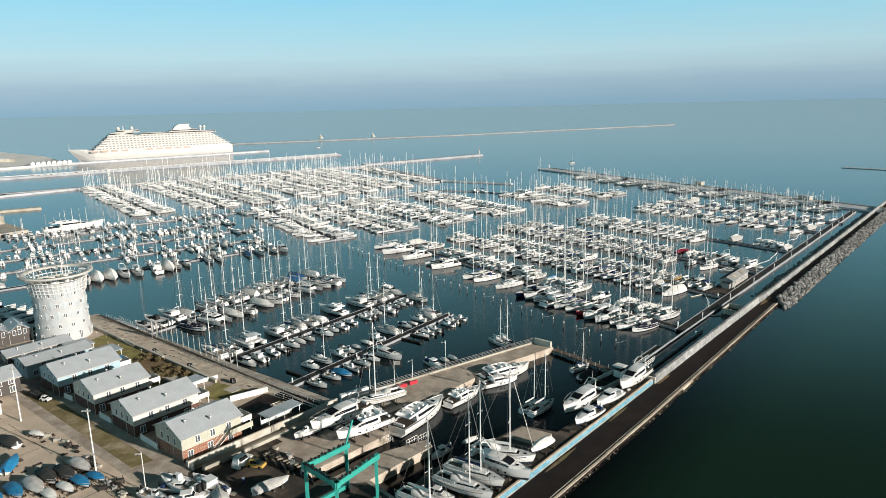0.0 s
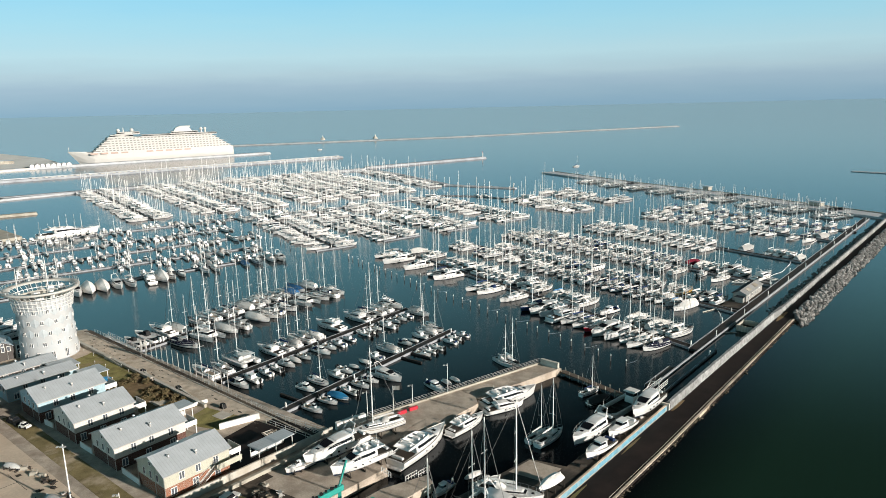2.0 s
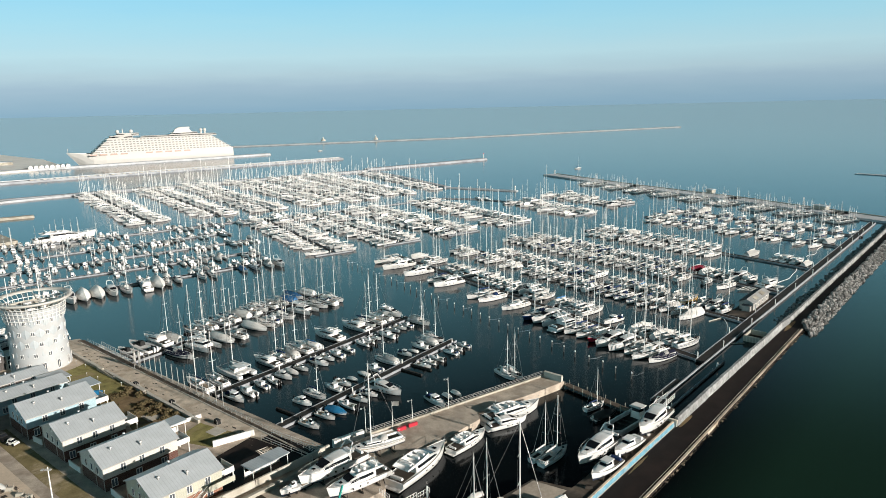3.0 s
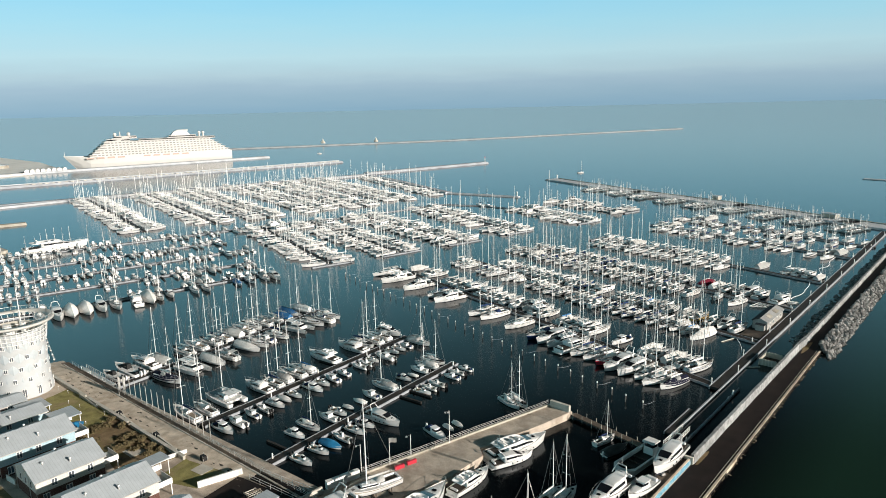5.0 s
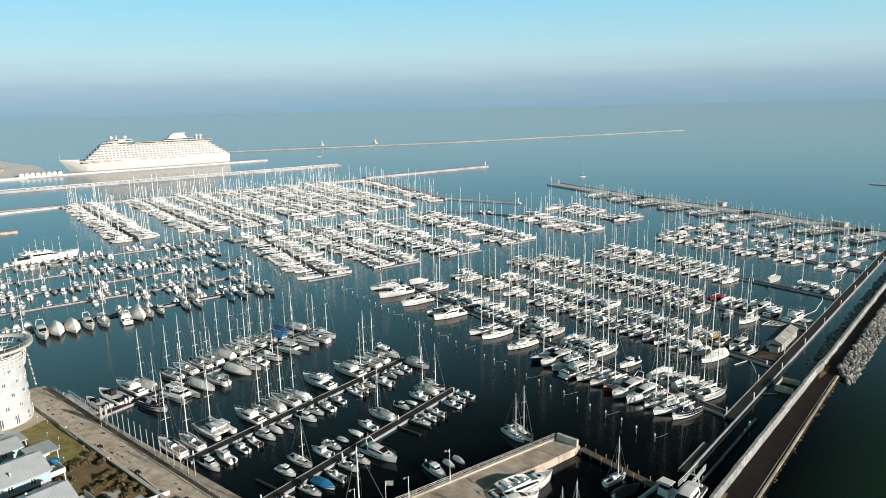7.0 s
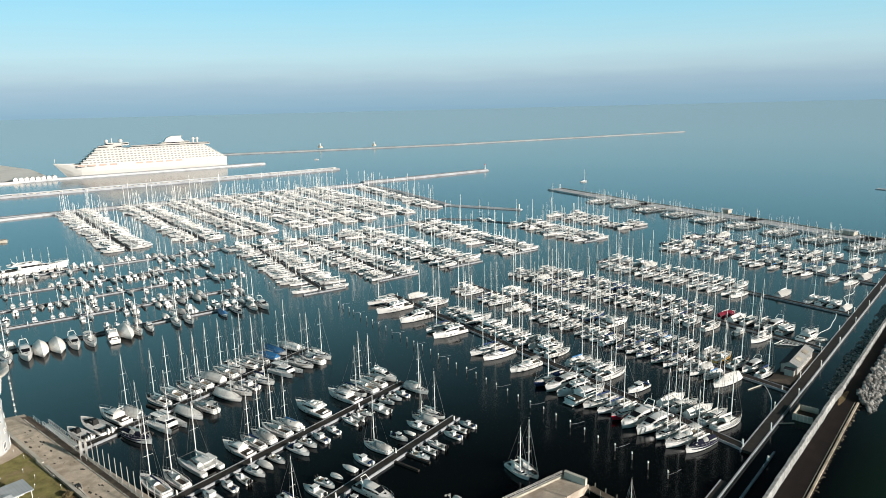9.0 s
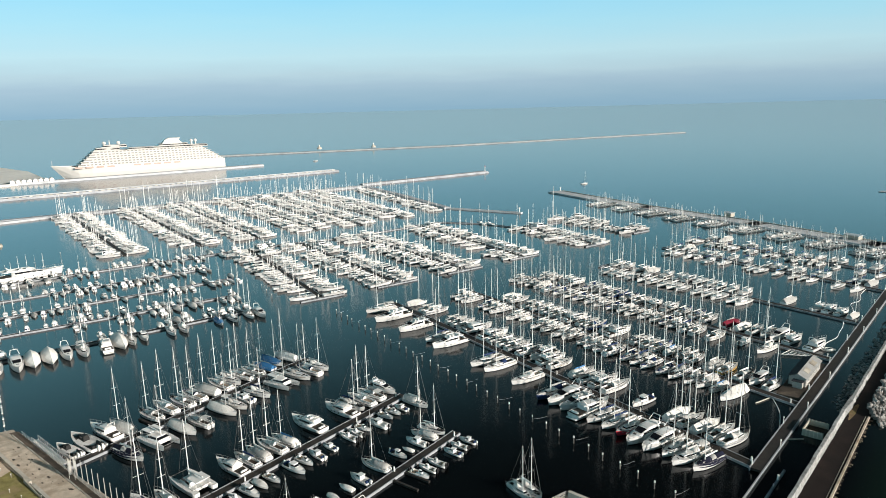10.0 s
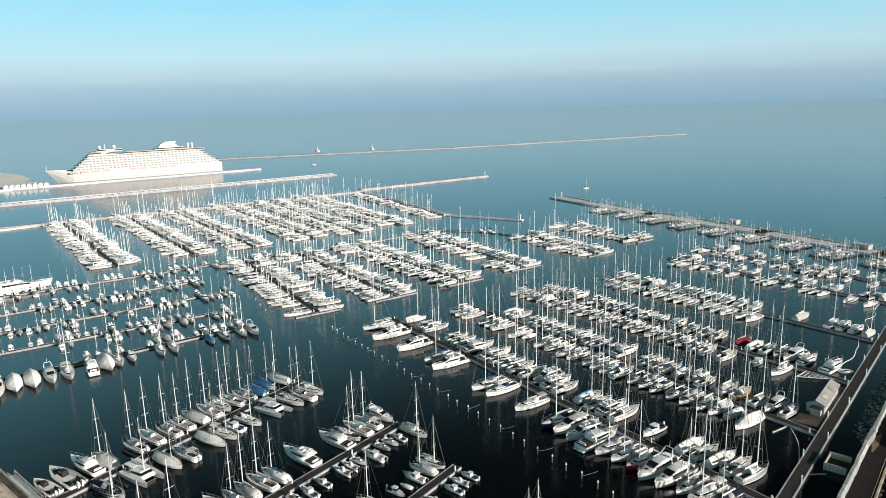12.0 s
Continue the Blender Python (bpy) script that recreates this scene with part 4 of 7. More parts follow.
def berths(pier, side, s0, s1, pitch, mix, lo, hi, rich, empty=0.06, bow_out=0.7, group="moored boats"):
    """Boats side by side along one side of a pier; side 1 is on its left."""
    p, q, w = PIERS[pier]
    n, a = span(p, q)
    s = s0
    while s < min(s1, n):
        kind = rnd.choice(mix)
        L = rnd.uniform(lo, hi)
        if kind in ("mb", "open", "tarp_g") and hi > 9:
            L = rnd.uniform(6, 8)
        wide = L * (0.36 if kind in ("mb", "open", "tarp_w", "tarp_g", "tarp_b") else 0.315)
        step = max(pitch, wide + 0.35)
        if rnd.random() > empty:
            out = rnd.random() < bow_out
            c = along(p, q, s + step / 2, side * (w / 2 + 0.9 + L / 2 + rnd.uniform(-0.2, 0.5)))
            boat(kind, L, rich, pose(c.x, c.y, 0, 0, 0, a + (90 if side > 0 else -90) + (0 if out else 180) + rnd.uniform(-2.5, 2.5)), group)
        s += step



def berth_list(pier, side, text, rich, group):
    """Boats at given distances along a pier, as words of distance:kind:length."""
    p, q, w = PIERS[pier]
    a = span(p, q)[1]
    for word in text.split():
        s, kind, L = word.split(":")
        kind, L = KINDS.get(kind, kind), float(L)
        c = along(p, q, float(s), side * (w / 2 + 0.9 + L / 2))
        boat(kind, L, rich, pose(c.x, c.y, 0, 0, 0, a + (90 if side > 0 else -90) + (180 if rnd.random() < (0.6 if kind in ("mb", "open") else 0.12) and kind != "cat" else 0) + rnd.uniform(-3, 3)), group)


KINDS = {"s": "sail", "c": "sail_cover", "b": "sail_bcover", "n": "sail_navy", "u": "sail_blue", "r": "cruiser", "y": "my", "m": "mb", "o": "open", "w": "tarp_w", "g": "tarp_g", "t": "tarp_b", "k": "cat"}
NEAR, EAST, WEST = "boats of the near piers", "boats of the eastern piers", "boats of the western piers"
berth_list("NA", 1, "7:speed:10 11.5:speed:10.5 17:r:12.5 21:c:10.5 29:s:10 34:s:11.5 38.5:s:9.5 43:s:11 47.5:c:11.5 52:s:11 56:s:11.5 60:s:11 64:s:10 68.5:b:10 73:b:11 78:c:11", True, NEAR)
berth_list("NA", -1, "14:sail_ncover:11 22:k:11 29:c:11 33.5:s:10.5 41.5:c:11 45.5:s:10.5 49.5:m:8 54:s:10 62.5:k:11.5 69:s:11 73.5:s:11 77.5:s:10.5", True, NEAR)
berth_list("NB", 1, "1:s:12 5:s:9 12:k:12 21:r:9 25:s:8.5 28.5:s:9.5 32.5:s:9.5 36.5:u:9.5 45.5:y:12.5 56:r:10 60:s:10 64:s:10.5 68:s:11 73:y:11", True, NEAR)
berth_list("NB", -1, "2:m:7.5 5.8:m:6.6 10.5:m:5.4 14:o:5.4 17.5:m:6.2 20.8:w:5.0 23.8:o:5.4 29.5:m:7.1 33:o:5.8 36.5:m:5.8 41:m:5.0 47:o:5.8 49.8:o:5.4 52.6:o:5.0 56.5:m:7.5 61:o:5.4 64:o:5.4 67:m:5.4 71.5:s:8.5", True, NEAR)
berth_list("NC", 1, "12:m:5.8 16.5:s:7 22:m:5.8 25.5:o:5.8 29:w:5.8 33:w:6.6 37:m:6.2 43:s:8 50:m:5.8 53.2:w:5.4 56.8:m:6.2 60.5:s:7.5 64:s:7.5", True, NEAR)
berth_list("NC", -1, "5:o:6.2 10:o:5.8 13.3:t:6.2 16.8:o:5.8 21:o:5.8 24.5:m:5.8 28.5:r:9 46:o:5.4 49:o:5.0 52:o:5.4 58:m:5.8 61.3:o:5.0 64.6:m:5.4", True, NEAR)
berth_list("E", -1, "6:s:13 17.5:y:15.5 32.5:y:14.5 47:s:12.5 54:y:14 74.5:s:13.5 80:s:12.5 92.5:s:12 104.5:n:13 109:r:12 113.3:y:13 118:r:12 122.5:s:12.5 127:s:12 131.3:sail_red:11.5 135.7:r:12 140:r:11.5 144.3:s:11 148.4:s:12 152.5:sail_ncover:10.5", True, EAST)
berth_list("E", 1, "8:c:10 17.5:s:11 21.5:s:11 35:s:11 39.3:s:11 43.5:s:10.5 48:r:11 57:r:11.5 61.5:s:10.5 66:s:11 70.2:s:11 76:s:11 81.5:y:12.5 86:y:12 90.3:s:11 99:u:12 103.5:s:11 107.8:y:12 112.2:s:12 123:m:8 133.5:c:11 137.7:s:10.5 141.8:c:11 146:s:11 150:s:10", True, EAST)
berth_list("F", -1, "4:s:10 8:s:11 12:s:11 22:s:10.5 26:s:10.5 30:s:11 40:s:11 44:w:10 53:s:11 57.5:s:10 64:s:11 68.2:s:10.5 75:s:10.5 79:s:11 83:s:11 87:s:10 93:s:10.5 97.2:s:10 101:s:10.5 107:s:10.5 111:s:10 116:s:9.5 120:s:9.5 124:u:10 129:c:12", True, EAST)
berth_list("F", 1, "20:c:11 24.2:s:11 33:s:11 37.5:s:11 43:s:11 48:s:11 52:s:10.5 56:r:11 62:s:11 66:n:10.5 72:s:11 76:r:11 86:s:11 90:s:10.5 94:s:11 98.5:u:11 103:s:10.5 107:s:10 114:s:10 118:sail_yellow:10.5 124:s:9 128:r:9.5 132.5:s:9", True, EAST)
berth_list("G", -1, "1:s:11 6:s:11 11:s:11 16:c:11 22:s:11 28:s:11 34:s:11.5 39:s:11 45:s:10.5 50:s:11 56:s:10.5 61:c:10.5 65:s:11 71:s:10.5 76:s:10.5 80:s:10.5 84:s:11 89:s:10 93:s:10.5 100:s:11 109:m:6.5 117:s:9.5", True, EAST)
berth_list("G", 1, "5:s:11 10:s:11 17:s:11 22:r:11 31:s:11 36:s:11 41:s:11 46:n:11 52:s:11 58:s:11 64:y:11 71:y:12 77:s:11 83:s:11 88:s:10.5 96.5:sail_rcover:11 101:c:11 105.5:s:11 110:s:11 114:r:11 118.5:y:11.5 126:r:11", True, EAST)
berth_list("H", -1, "8:s:11 12.5:s:10.5 17:s:11 22:s:11 28:y:11 33:s:11 39:s:11 43.5:s:11 47.8:s:10.5 55:s:11 60:s:11 64.5:s:11 71:s:11 75:s:11", False, EAST)
berth_list("H", 1, "2:s:11 8:s:11 16:s:11 22:c:11 30:s:11 37:s:11 41.3:r:11 46:s:11 52:s:11 56.3:s:11 62:s:11 68:s:11 86:c:11 97:s:11 101:y:12.5 105.5:y:11.5 110:c:9", False, EAST)
for name in ("I", "J"):
    for side in (1, -1):
        berths(name, side, 1, 100, 3.8, SAILMIX, 8, 11, False, 0.42, 0.75, "boats of the eastern piers")

# western field of small boats
for name, pitch, lo, hi in (("S5", 3.5, 6.5, 9), ("S4", 3.1, 5.6, 7.8), ("S3", 3.1, 5.6, 7.8), ("S2", 3.1, 5.6, 7.8)):
    for side in (1, -1):
        berths(name, side, 1, 999, pitch, SMALLMIX, lo, hi, False, 0.39, 0.7, "boats of the western piers")
berths("S1", 1, 1, 999, 3.4, SMALLMIX, 6, 8.5, False, 0.4, 0.7, "boats of the western piers")
berth_list("S1", -1, "31:s:11.5 36.5:r:12 41:wrap:12 46:wrap:12 51:r:11 56:s:12 63:r:11.5 67.7:wrap:12.5 71.5:s:10.5 76:m:8.5 85.5:s:9 90:s:9 103:b:9.5 108.5:s:9 115:s:9 119:r:10", True, WEST)


# ---- boats of the far piers, joined pier by pier ----
def far_kit():
    """Plain yachts as plain arrays: corners, faces and a material for each face."""
    kits = []
    for L, motor in ((9, False), (10.5, False), (12, False), (14, False), (12, True)):
        B, F = L * 0.315, 0.34 + L * 0.075
        verts, faces, mats = [], [], []
        cab = bmesh.new()
        c = (-0.25 * L, 0.25 * L, B * 0.75, B * 0.5, F, F + 1.7) if motor else (-0.1 * L, 0.27 * L, B * 0.62, B * 0.36, F, F + 0.55)
        cabin(cab, *c, slope=1.6 if motor else 0.9)
        glass = bmesh.new()
        band(glass, *c, 1.6 if motor else 0.9, F + (0.7 if motor else 0.15), F + (1.4 if motor else 0.36))
        stick = bmesh.new()
        mh = 4.0 if motor else L * (1.32 + 0.06 * (L % 3))
        rod(stick, (0.1 * L, 0, F), (0.1 * L, 0, F + mh), 0.13, 0.1, 5)
        rod(stick, (0.09 * L, -B * 0.28, F + mh * 0.5), (0.09 * L, B * 0.28, F + mh * 0.5), 0.05, 0.05, 4)
        stay = bmesh.new()
        rod(stay, (0.1 * L, 0, F + mh), (0.48 * L, 0, F), 0.03, 0.03, 3, caps=False)
        boom = bmesh.new()
        rod(boom, (0.08 * L, 0, F + 1.4), (-0.32 * L, 0, F + 1.5), 0.22, 0.14, 6)
        hood = bmesh.new()
        box(hood, -0.2 * L, -0.1 * L, -B * 0.28, B * 0.28, F, F + 0.9, taper=0.25)
        for bm, mi in ((hull(L, B, F, n=7), 0), (deck(L, B, F, n=7), 1), (cab, 0), (glass, 2), (stick, 3), (boom, 4), (hood, 5), (stay, 7)):
            bm.verts.index_update()
            base = len(verts)
            verts += [v.co[:] for v in bm.verts]
            faces += [[v.index + base for v in f.verts] for f in bm.faces]
            mats += [6 if mi == 0 and f.material_index else mi for f in bm.faces]
            bm.free()
        kits.append((L, np.array(verts), faces, mats))
    return kits


KITS = far_kit()
# hulls of the far piers: a duller white with haze put into the colour
FAR_HULL = material("haze_dulled_gelcoat", (0.66, 0.65, 0.635), 0.4, vary=0.25, grain=0.3)
nt = FAR_HULL.node_tree
isle, shade, each = nt.nodes.new("ShaderNodeNewGeometry"), nt.nodes.new("ShaderNodeMapRange"), nt.nodes.new("ShaderNodeMix")
shade.inputs["To Min"].default_value, shade.inputs["To Max"].default_value = 0.68, 1.15
each.data_type, each.blend_type = "RGBA", "MULTIPLY"
each.inputs[0].default_value = 1.0
was = nt.nodes["Principled BSDF"].inputs["Base Color"].links[0].from_socket
nt.links.new(isle.outputs["Random Per Island"], shade.inputs["Value"])
nt.links.new(shade.outputs[0], each.inputs[7])
nt.links.new(was, each.inputs[6])
nt.links.new(each.outputs[2], nt.nodes["Principled BSDF"].inputs["Base Color"])
FARMATS = [FAR_HULL, FAR_HULL, GLASS_DARK, MASTGREY, TARP_WHITE, TARP_GREY, ANTIFOUL, WIRE]


def far_fleet(poses, label, name="moored_yachts"):
    """Many yachts as one mesh. poses: x, y, heading in degrees, size, row of the kit."""
    verts, faces, mats, base = [], [], [], 0
    for x, y, a, k, kit in poses:
        L, v, f, mi = KITS[kit]
        c, s = math.cos(radians(a)), math.sin(radians(a))
        verts.append(v * k @ np.array([[c, s, 0], [-s, c, 0], [0, 0, 1]]) + (x, y, 0))
        faces += [[i + base for i in q] for q in f]
        mats += mi
        base += len(v)
    me = bpy.data.meshes.new(name)
    me.from_pydata(np.concatenate(verts).tolist(), [], faces)
    for m in FARMATS:
        me.materials.append(m)
    me.polygons.foreach_set("material_index", mats)
    return tagged(new(name, me), label, "sailing yachts", kind="stuff")


def packed(p, q, w, pitch, gap, s0=1.0, sides=(1, -1), size=1.0):
    n, a = span(p, q)
    out = []
    for side in sides:
        s = s0
        while s < n - 1:
            kit = rnd.choice((0, 0, 1, 1, 1, 2, 2, 2, 3, 4, 4))
            L = KITS[kit][0] * size
            if rnd.random() > gap:
                c = along(p, q, s, side * (w / 2 + 0.3 + L / 2 + rnd.uniform(-0.3, 0.8)))
                out.append((c.x, c.y, a + (90 if side > 0 else -90) + (180 if rnd.random() < 0.35 else 0) + rnd.uniform(-2, 2), size * rnd.uniform(0.82, 1.1), kit))
            s += pitch * rnd.uniform(0.92, 1.15) * size
    return out


for name, (p, q, w) in FAR.items():
    far_fleet(packed(p, q, w, 4.0, 0.07), "dense row of white sailing yachts moored along a far pier")
far_fleet(packed((-44, 695), (24, 556), 6, 4.0, 0.05, sides=(-1,)), "row of white sailing yachts moored along the stone mole")
for name in ("M1", "M2", "M3", "M4", "M5", "M6"):
    p, q, w = PIERS[name]
    far_fleet(packed(p, q, w, 4.15, {"M4": 0.3, "M5": 0.2, "M6": 0.22}.get(name, 0.16)), "dense row of white sailing yachts moored along a pier")


# ---- buildings on the quay ----
def lined(name, colour, pitch, depth, rough=0.6, axis="Z", dark=0.6, vary=0.15):
    """Boards or seams: fine lines at a true spacing, with relief."""
    m = material(name, colour, rough, vary=vary, grain=0.8)
    nt = m.node_tree
    b = nt.nodes["Principled BSDF"]
    tc, sep, wave = nt.nodes.new("ShaderNodeTexCoord"), nt.nodes.new("ShaderNodeSeparateXYZ"), nt.nodes.new("ShaderNodeMath")
    nt.links.new(tc.outputs["Object"], sep.inputs[0])
    wave.operation = "PINGPONG"
    wave.inputs[1].default_value = pitch / 2
    nt.links.new(sep.outputs[axis], wave.inputs[0])
    cut = nt.nodes.new("ShaderNodeMapRange")
    cut.inputs["From Max"].default_value = 0.12 * pitch
    cut.inputs["To Min"].default_value = dark
    nt.links.new(wave.outputs[0], cut.inputs["Value"])
    mix = nt.nodes.new("ShaderNodeMix")
    mix.data_type, mix.blend_type = "RGBA", "MULTIPLY"
    mix.inputs[0].default_value = 1.0
    was = b.inputs["Base Color"].links[0].from_socket
    nt.links.new(was, mix.inputs[6])
    nt.links.new(cut.outputs[0], mix.inputs[7])
    nt.links.new(mix.outputs[2], b.inputs["Base Color"])
    bp = nt.nodes.new("ShaderNodeBump")
    bp.inputs["Distance"].default_value = depth
    nt.links.new(cut.outputs[0], bp.inputs["Height"])
    nt.links.new(bp.outputs[0], b.inputs["Normal"])
    return m


def brick_material(name, colour, mortar):
    m = material(name, colour, 0.85, vary=0.25)
    nt = m.node_tree
    b = nt.nodes["Principled BSDF"]
    tc, sep, add, com, br = (nt.nodes.new("ShaderNode" + k) for k in ("TexCoord", "SeparateXYZ", "Math", "CombineXYZ", "TexBrick"))
    nt.links.new(tc.outputs["Object"], sep.inputs[0])
    nt.links.new(sep.outputs["X"], add.inputs[0])
    nt.links.new(sep.outputs["Y"], add.inputs[1])
    nt.links.new(add.outputs[0], com.inputs["X"])
    nt.links.new(sep.outputs["Z"], com.inputs["Y"])
    nt.links.new(com.outputs[0], br.inputs["Vector"])
    br.inputs["Scale"].default_value = 1.0
    br.inputs["Brick Width"].default_value, br.inputs["Row Height"].default_value, br.inputs["Mortar Size"].default_value = 0.25, 0.075, 0.008
    br.inputs["Color1"].default_value, br.inputs["Color2"].default_value, br.inputs["Mortar"].default_value = (*colour, 1), (*[c * 0.65 for c in colour], 1), (*mortar, 1)
    nt.links.new(br.outputs["Color"], b.inputs["Base Color"])
    return m


BRICK = brick_material("red_brick", (0.30, 0.11, 0.06), (0.36, 0.30, 0.25))
DARK_BRICK = brick_material("dark_brick", (0.11, 0.045, 0.035), (0.16, 0.12, 0.10))
SIDING_CREAM = lined("cream_boards", (0.47, 0.455, 0.37), 0.2, 0.012)
SIDING_WHITE = lined("white_boards", (0.58, 0.555, 0.51), 0.2, 0.012)
SIDING_BLUE = lined("blue_boards", (0.34, 0.47, 0.52), 0.2, 0.012)
SIDING_DARK = lined("dark_boards", (0.06, 0.05, 0.045), 0.2, 0.012)
METAL_ROOF = lined("grey_sheet_roof", (0.41, 0.44, 0.46), 0.6, 0.03, 0.45, "X", 0.82)
# darkened copy of the sheet roof, for the hut slope whose shade is painted
METAL_DARK = lined("darkened_sheet_roof", (0.025, 0.03, 0.037), 0.5, 0.03, 0.85, "X", 0.82)
TOWER_WALL = material("tower_render", (0.43, 0.435, 0.435), 0.8, vary=0.12, grain=0.6, stain=(0.43, 0.46, 0.48))
TURQUOISE = material("turquoise_paint", (0.03, 0.30, 0.25), 0.45, vary=0.18)
BLUE_PAINT = material("light_blue_paint", (0.13, 0.30, 0.39), 0.7, vary=0.45, grain=2.0, stain=(0.27, 0.33, 0.35))
FRAME_WHITE = material("window_frame_white", (0.78, 0.76, 0.72), 0.5, vary=0.05)
HEDGE = material("winter_foliage", (0.14, 0.112, 0.058), 0.9, vary=0.6, grain=1.5)
PANE = material("window_pane", (0.10, 0.11, 0.125), 0.06, vary=0.05)


def window(parent, m, w, h, double=True):
    """A framed window in the plane y = 0 of m, facing -y, with one or two lights."""
    bm = bmesh.new()
    for x0, x1, z0, z1 in ((-w / 2 - 0.08, -w / 2, 0, h), (w / 2, w / 2 + 0.08, 0, h), (-w / 2 - 0.08, w / 2 + 0.08, h, h + 0.1), (-w / 2 - 0.12, w / 2 + 0.12, -0.1, 0)):
        box(bm, x0, x1, -0.07, 0.03, z0, z1, m)
    if double:
        box(bm, -0.05, 0.05, -0.07, 0.03, 0, h, m)
    win = part("window", bm, FRAME_WHITE, parent)
    bm = bmesh.new()
    box(bm, -w / 2, w / 2, -0.035, 0.02, 0, h, m)
    part("pane", bm, PANE, win)


def house(corner, L, W, upper, lower, label, eave=4.9, ridge=6.9, balcony=False, low=2.4, turn=47.5, porch=True):
    """A two-storey gabled boathouse: x runs back from the street gable, y across it."""
    m = pose(corner[0], corner[1], QUAY, 0, 0, turn)
    ob = tagged(new("house"), label, "house", group="houses by the promenade")
    ob.matrix_basis = m
    bm = bmesh.new()
    box(bm, 0, L, 0, W, -0.2, low)
    part("lower_wall", bm, lower, ob)
    bm = bmesh.new()
    v = [bm.verts.new(p) for x in (-0.06, L + 0.06) for p in ((x, -0.06, low - 0.02), (x, W + 0.06, low - 0.02), (x, W + 0.06, eave), (x, W / 2, ridge - 0.05), (x, -0.06, eave))]
    bm.faces.new(v[4::-1])
    bm.faces.new(v[5:])
    for i in range(5):
        j = (i + 1) % 5
        bm.faces.new((v[i], v[j], v[j + 5], v[i + 5]))
    bmesh.ops.recalc_face_normals(bm, faces=bm.faces)
    part("upper_wall", bm, upper, ob)
    for s in (0, 1):
        bm = bmesh.new()
        e, t = 0.45, 0.12
        k = (ridge - eave) / (W / 2)
        y0 = -e if s == 0 else W + e
        ys = (y0, W / 2)
        lo = [(x, y, z) for x in (-0.4, L + 0.4) for y, z in ((ys[0], eave - k * e), (ys[1], ridge))]
        vv = [bm.verts.new(p) for p in lo] + [bm.verts.new((x, y, z + t)) for x, y, z in lo]
        for q in ((4, 6, 7, 5), (0, 1, 3, 2), (0, 2, 6, 4), (1, 5, 7, 3), (0, 4, 5, 1), (2, 3, 7, 6)):
            bm.faces.new([vv[i] for i in q])
        bmesh.ops.recalc_face_normals(bm, faces=bm.faces)
        r = part("roof_slope", bm, METAL_ROOF, ob)
        bm = bmesh.new()
        box(bm, -0.4, L + 0.4, y0 - 0.1, y0 + 0.1, eave - k * e - 0.08, eave - k * e + 0.1)
        part("gutter", bm, STEEL, r)
        # vents and pipes on the sheets
        for i, (u, h) in enumerate(((0.2, 0.5), (0.55, 0.8)) if s == 0 else ((0.5, 0.5),)):
            bm = bmesh.new()
            y = W / 2 + (y0 - W / 2) * (0.35 + 0.3 * i)
            z = ridge - abs(y - W / 2) * k
            rod(bm, (L * u, y, z), (L * u, y, z + h), 0.14, 0.14, 7)
            rod(bm, (L * u, y, z + h), (L * u, y, z + h + 0.18), 0.3, 0.2, 7)
            part("roof_vent", bm, STEEL, r)
    rows = [(0.25, low + 0.6), (0.5, low + 0.6), (0.78, low + 0.6)]
    for u, z in rows:
        window(ob, pose(L * u, -0.07, z, 0, 0, 0), 0.9, 1.3)
    for u in (0.12, 0.45, 0.8):
        window(ob, pose(L * u, -0.01, 0.5, 0, 0, 0), 1.0, 1.4)
    for y in (W * 0.25, W * 0.5, W * 0.75):
        window(ob, pose(-0.07, y, low + 0.5, 0, 0, -90), 0.7, 1.3, False)
    window(ob, pose(-0.07, W / 2, eave + 0.35, 0, 0, -90), 0.6, 0.7, False)
    bm = bmesh.new()
    for y in (-0.1, W * 0.33, W + 0.02):
        rod(bm, (-0.15, y, 0), (-0.15, y, eave), 0.05, 0.05, 5)
    part("downpipe", bm, STEEL, ob)
    if porch:
        p = new("porch")
        p.parent = ob
        bm = bmesh.new()
        box(bm, L, L + 3.2, 1.0, W * 0.55, low, low + 0.15)
        box(bm, L + 3.1, L + 3.2, 1.0, W * 0.55, low, low + 1.1)
        box(bm, L, L + 3.2, 0.95, 1.05, low, low + 1.1)
        part("balcony", bm, WHITEPAINT, p)
        for y in (1.2, W * 0.52):
            bm = bmesh.new()
            rod(bm, (L + 3, y, 0), (L + 3, y, low + 0.1), 0.12, 0.12, 6)
            part("post", bm, WHITEPAINT, p)
    if balcony:
        st = new("staircase")
        st.parent = ob
        for i in range(13):
            bm = bmesh.new()
            box(bm, L * 0.42 + i * 0.28, L * 0.42 + i * 0.28 + 0.3, -1.3, -0.15, i * 0.185, i * 0.185 + 0.06)
            part("tread", bm, STEEL, st)
        for y in (-1.32, -0.12):
            bm = bmesh.new()
            rod(bm, (L * 0.42, y, 0.9), (L * 0.42 + 13 * 0.28, y, low + 1.0), 0.05, 0.05, 5)
            rod(bm, (L * 0.42, y, 0.0), (L * 0.42 + 13 * 0.28, y, low), 0.09, 0.09, 5)
            part("stringer", bm, STEEL, st)
        bm = bmesh.new()
        box(bm, L * 0.42 + 13 * 0.28, L + 1.5, -1.9, -0.1, low, low + 0.15)
        box(bm, L * 0.42 + 13 * 0.28, L + 1.5, -1.95, -1.85, low + 0.1, low + 1.1)
        part("landing", bm, SIDING_CREAM, st)
    return ob


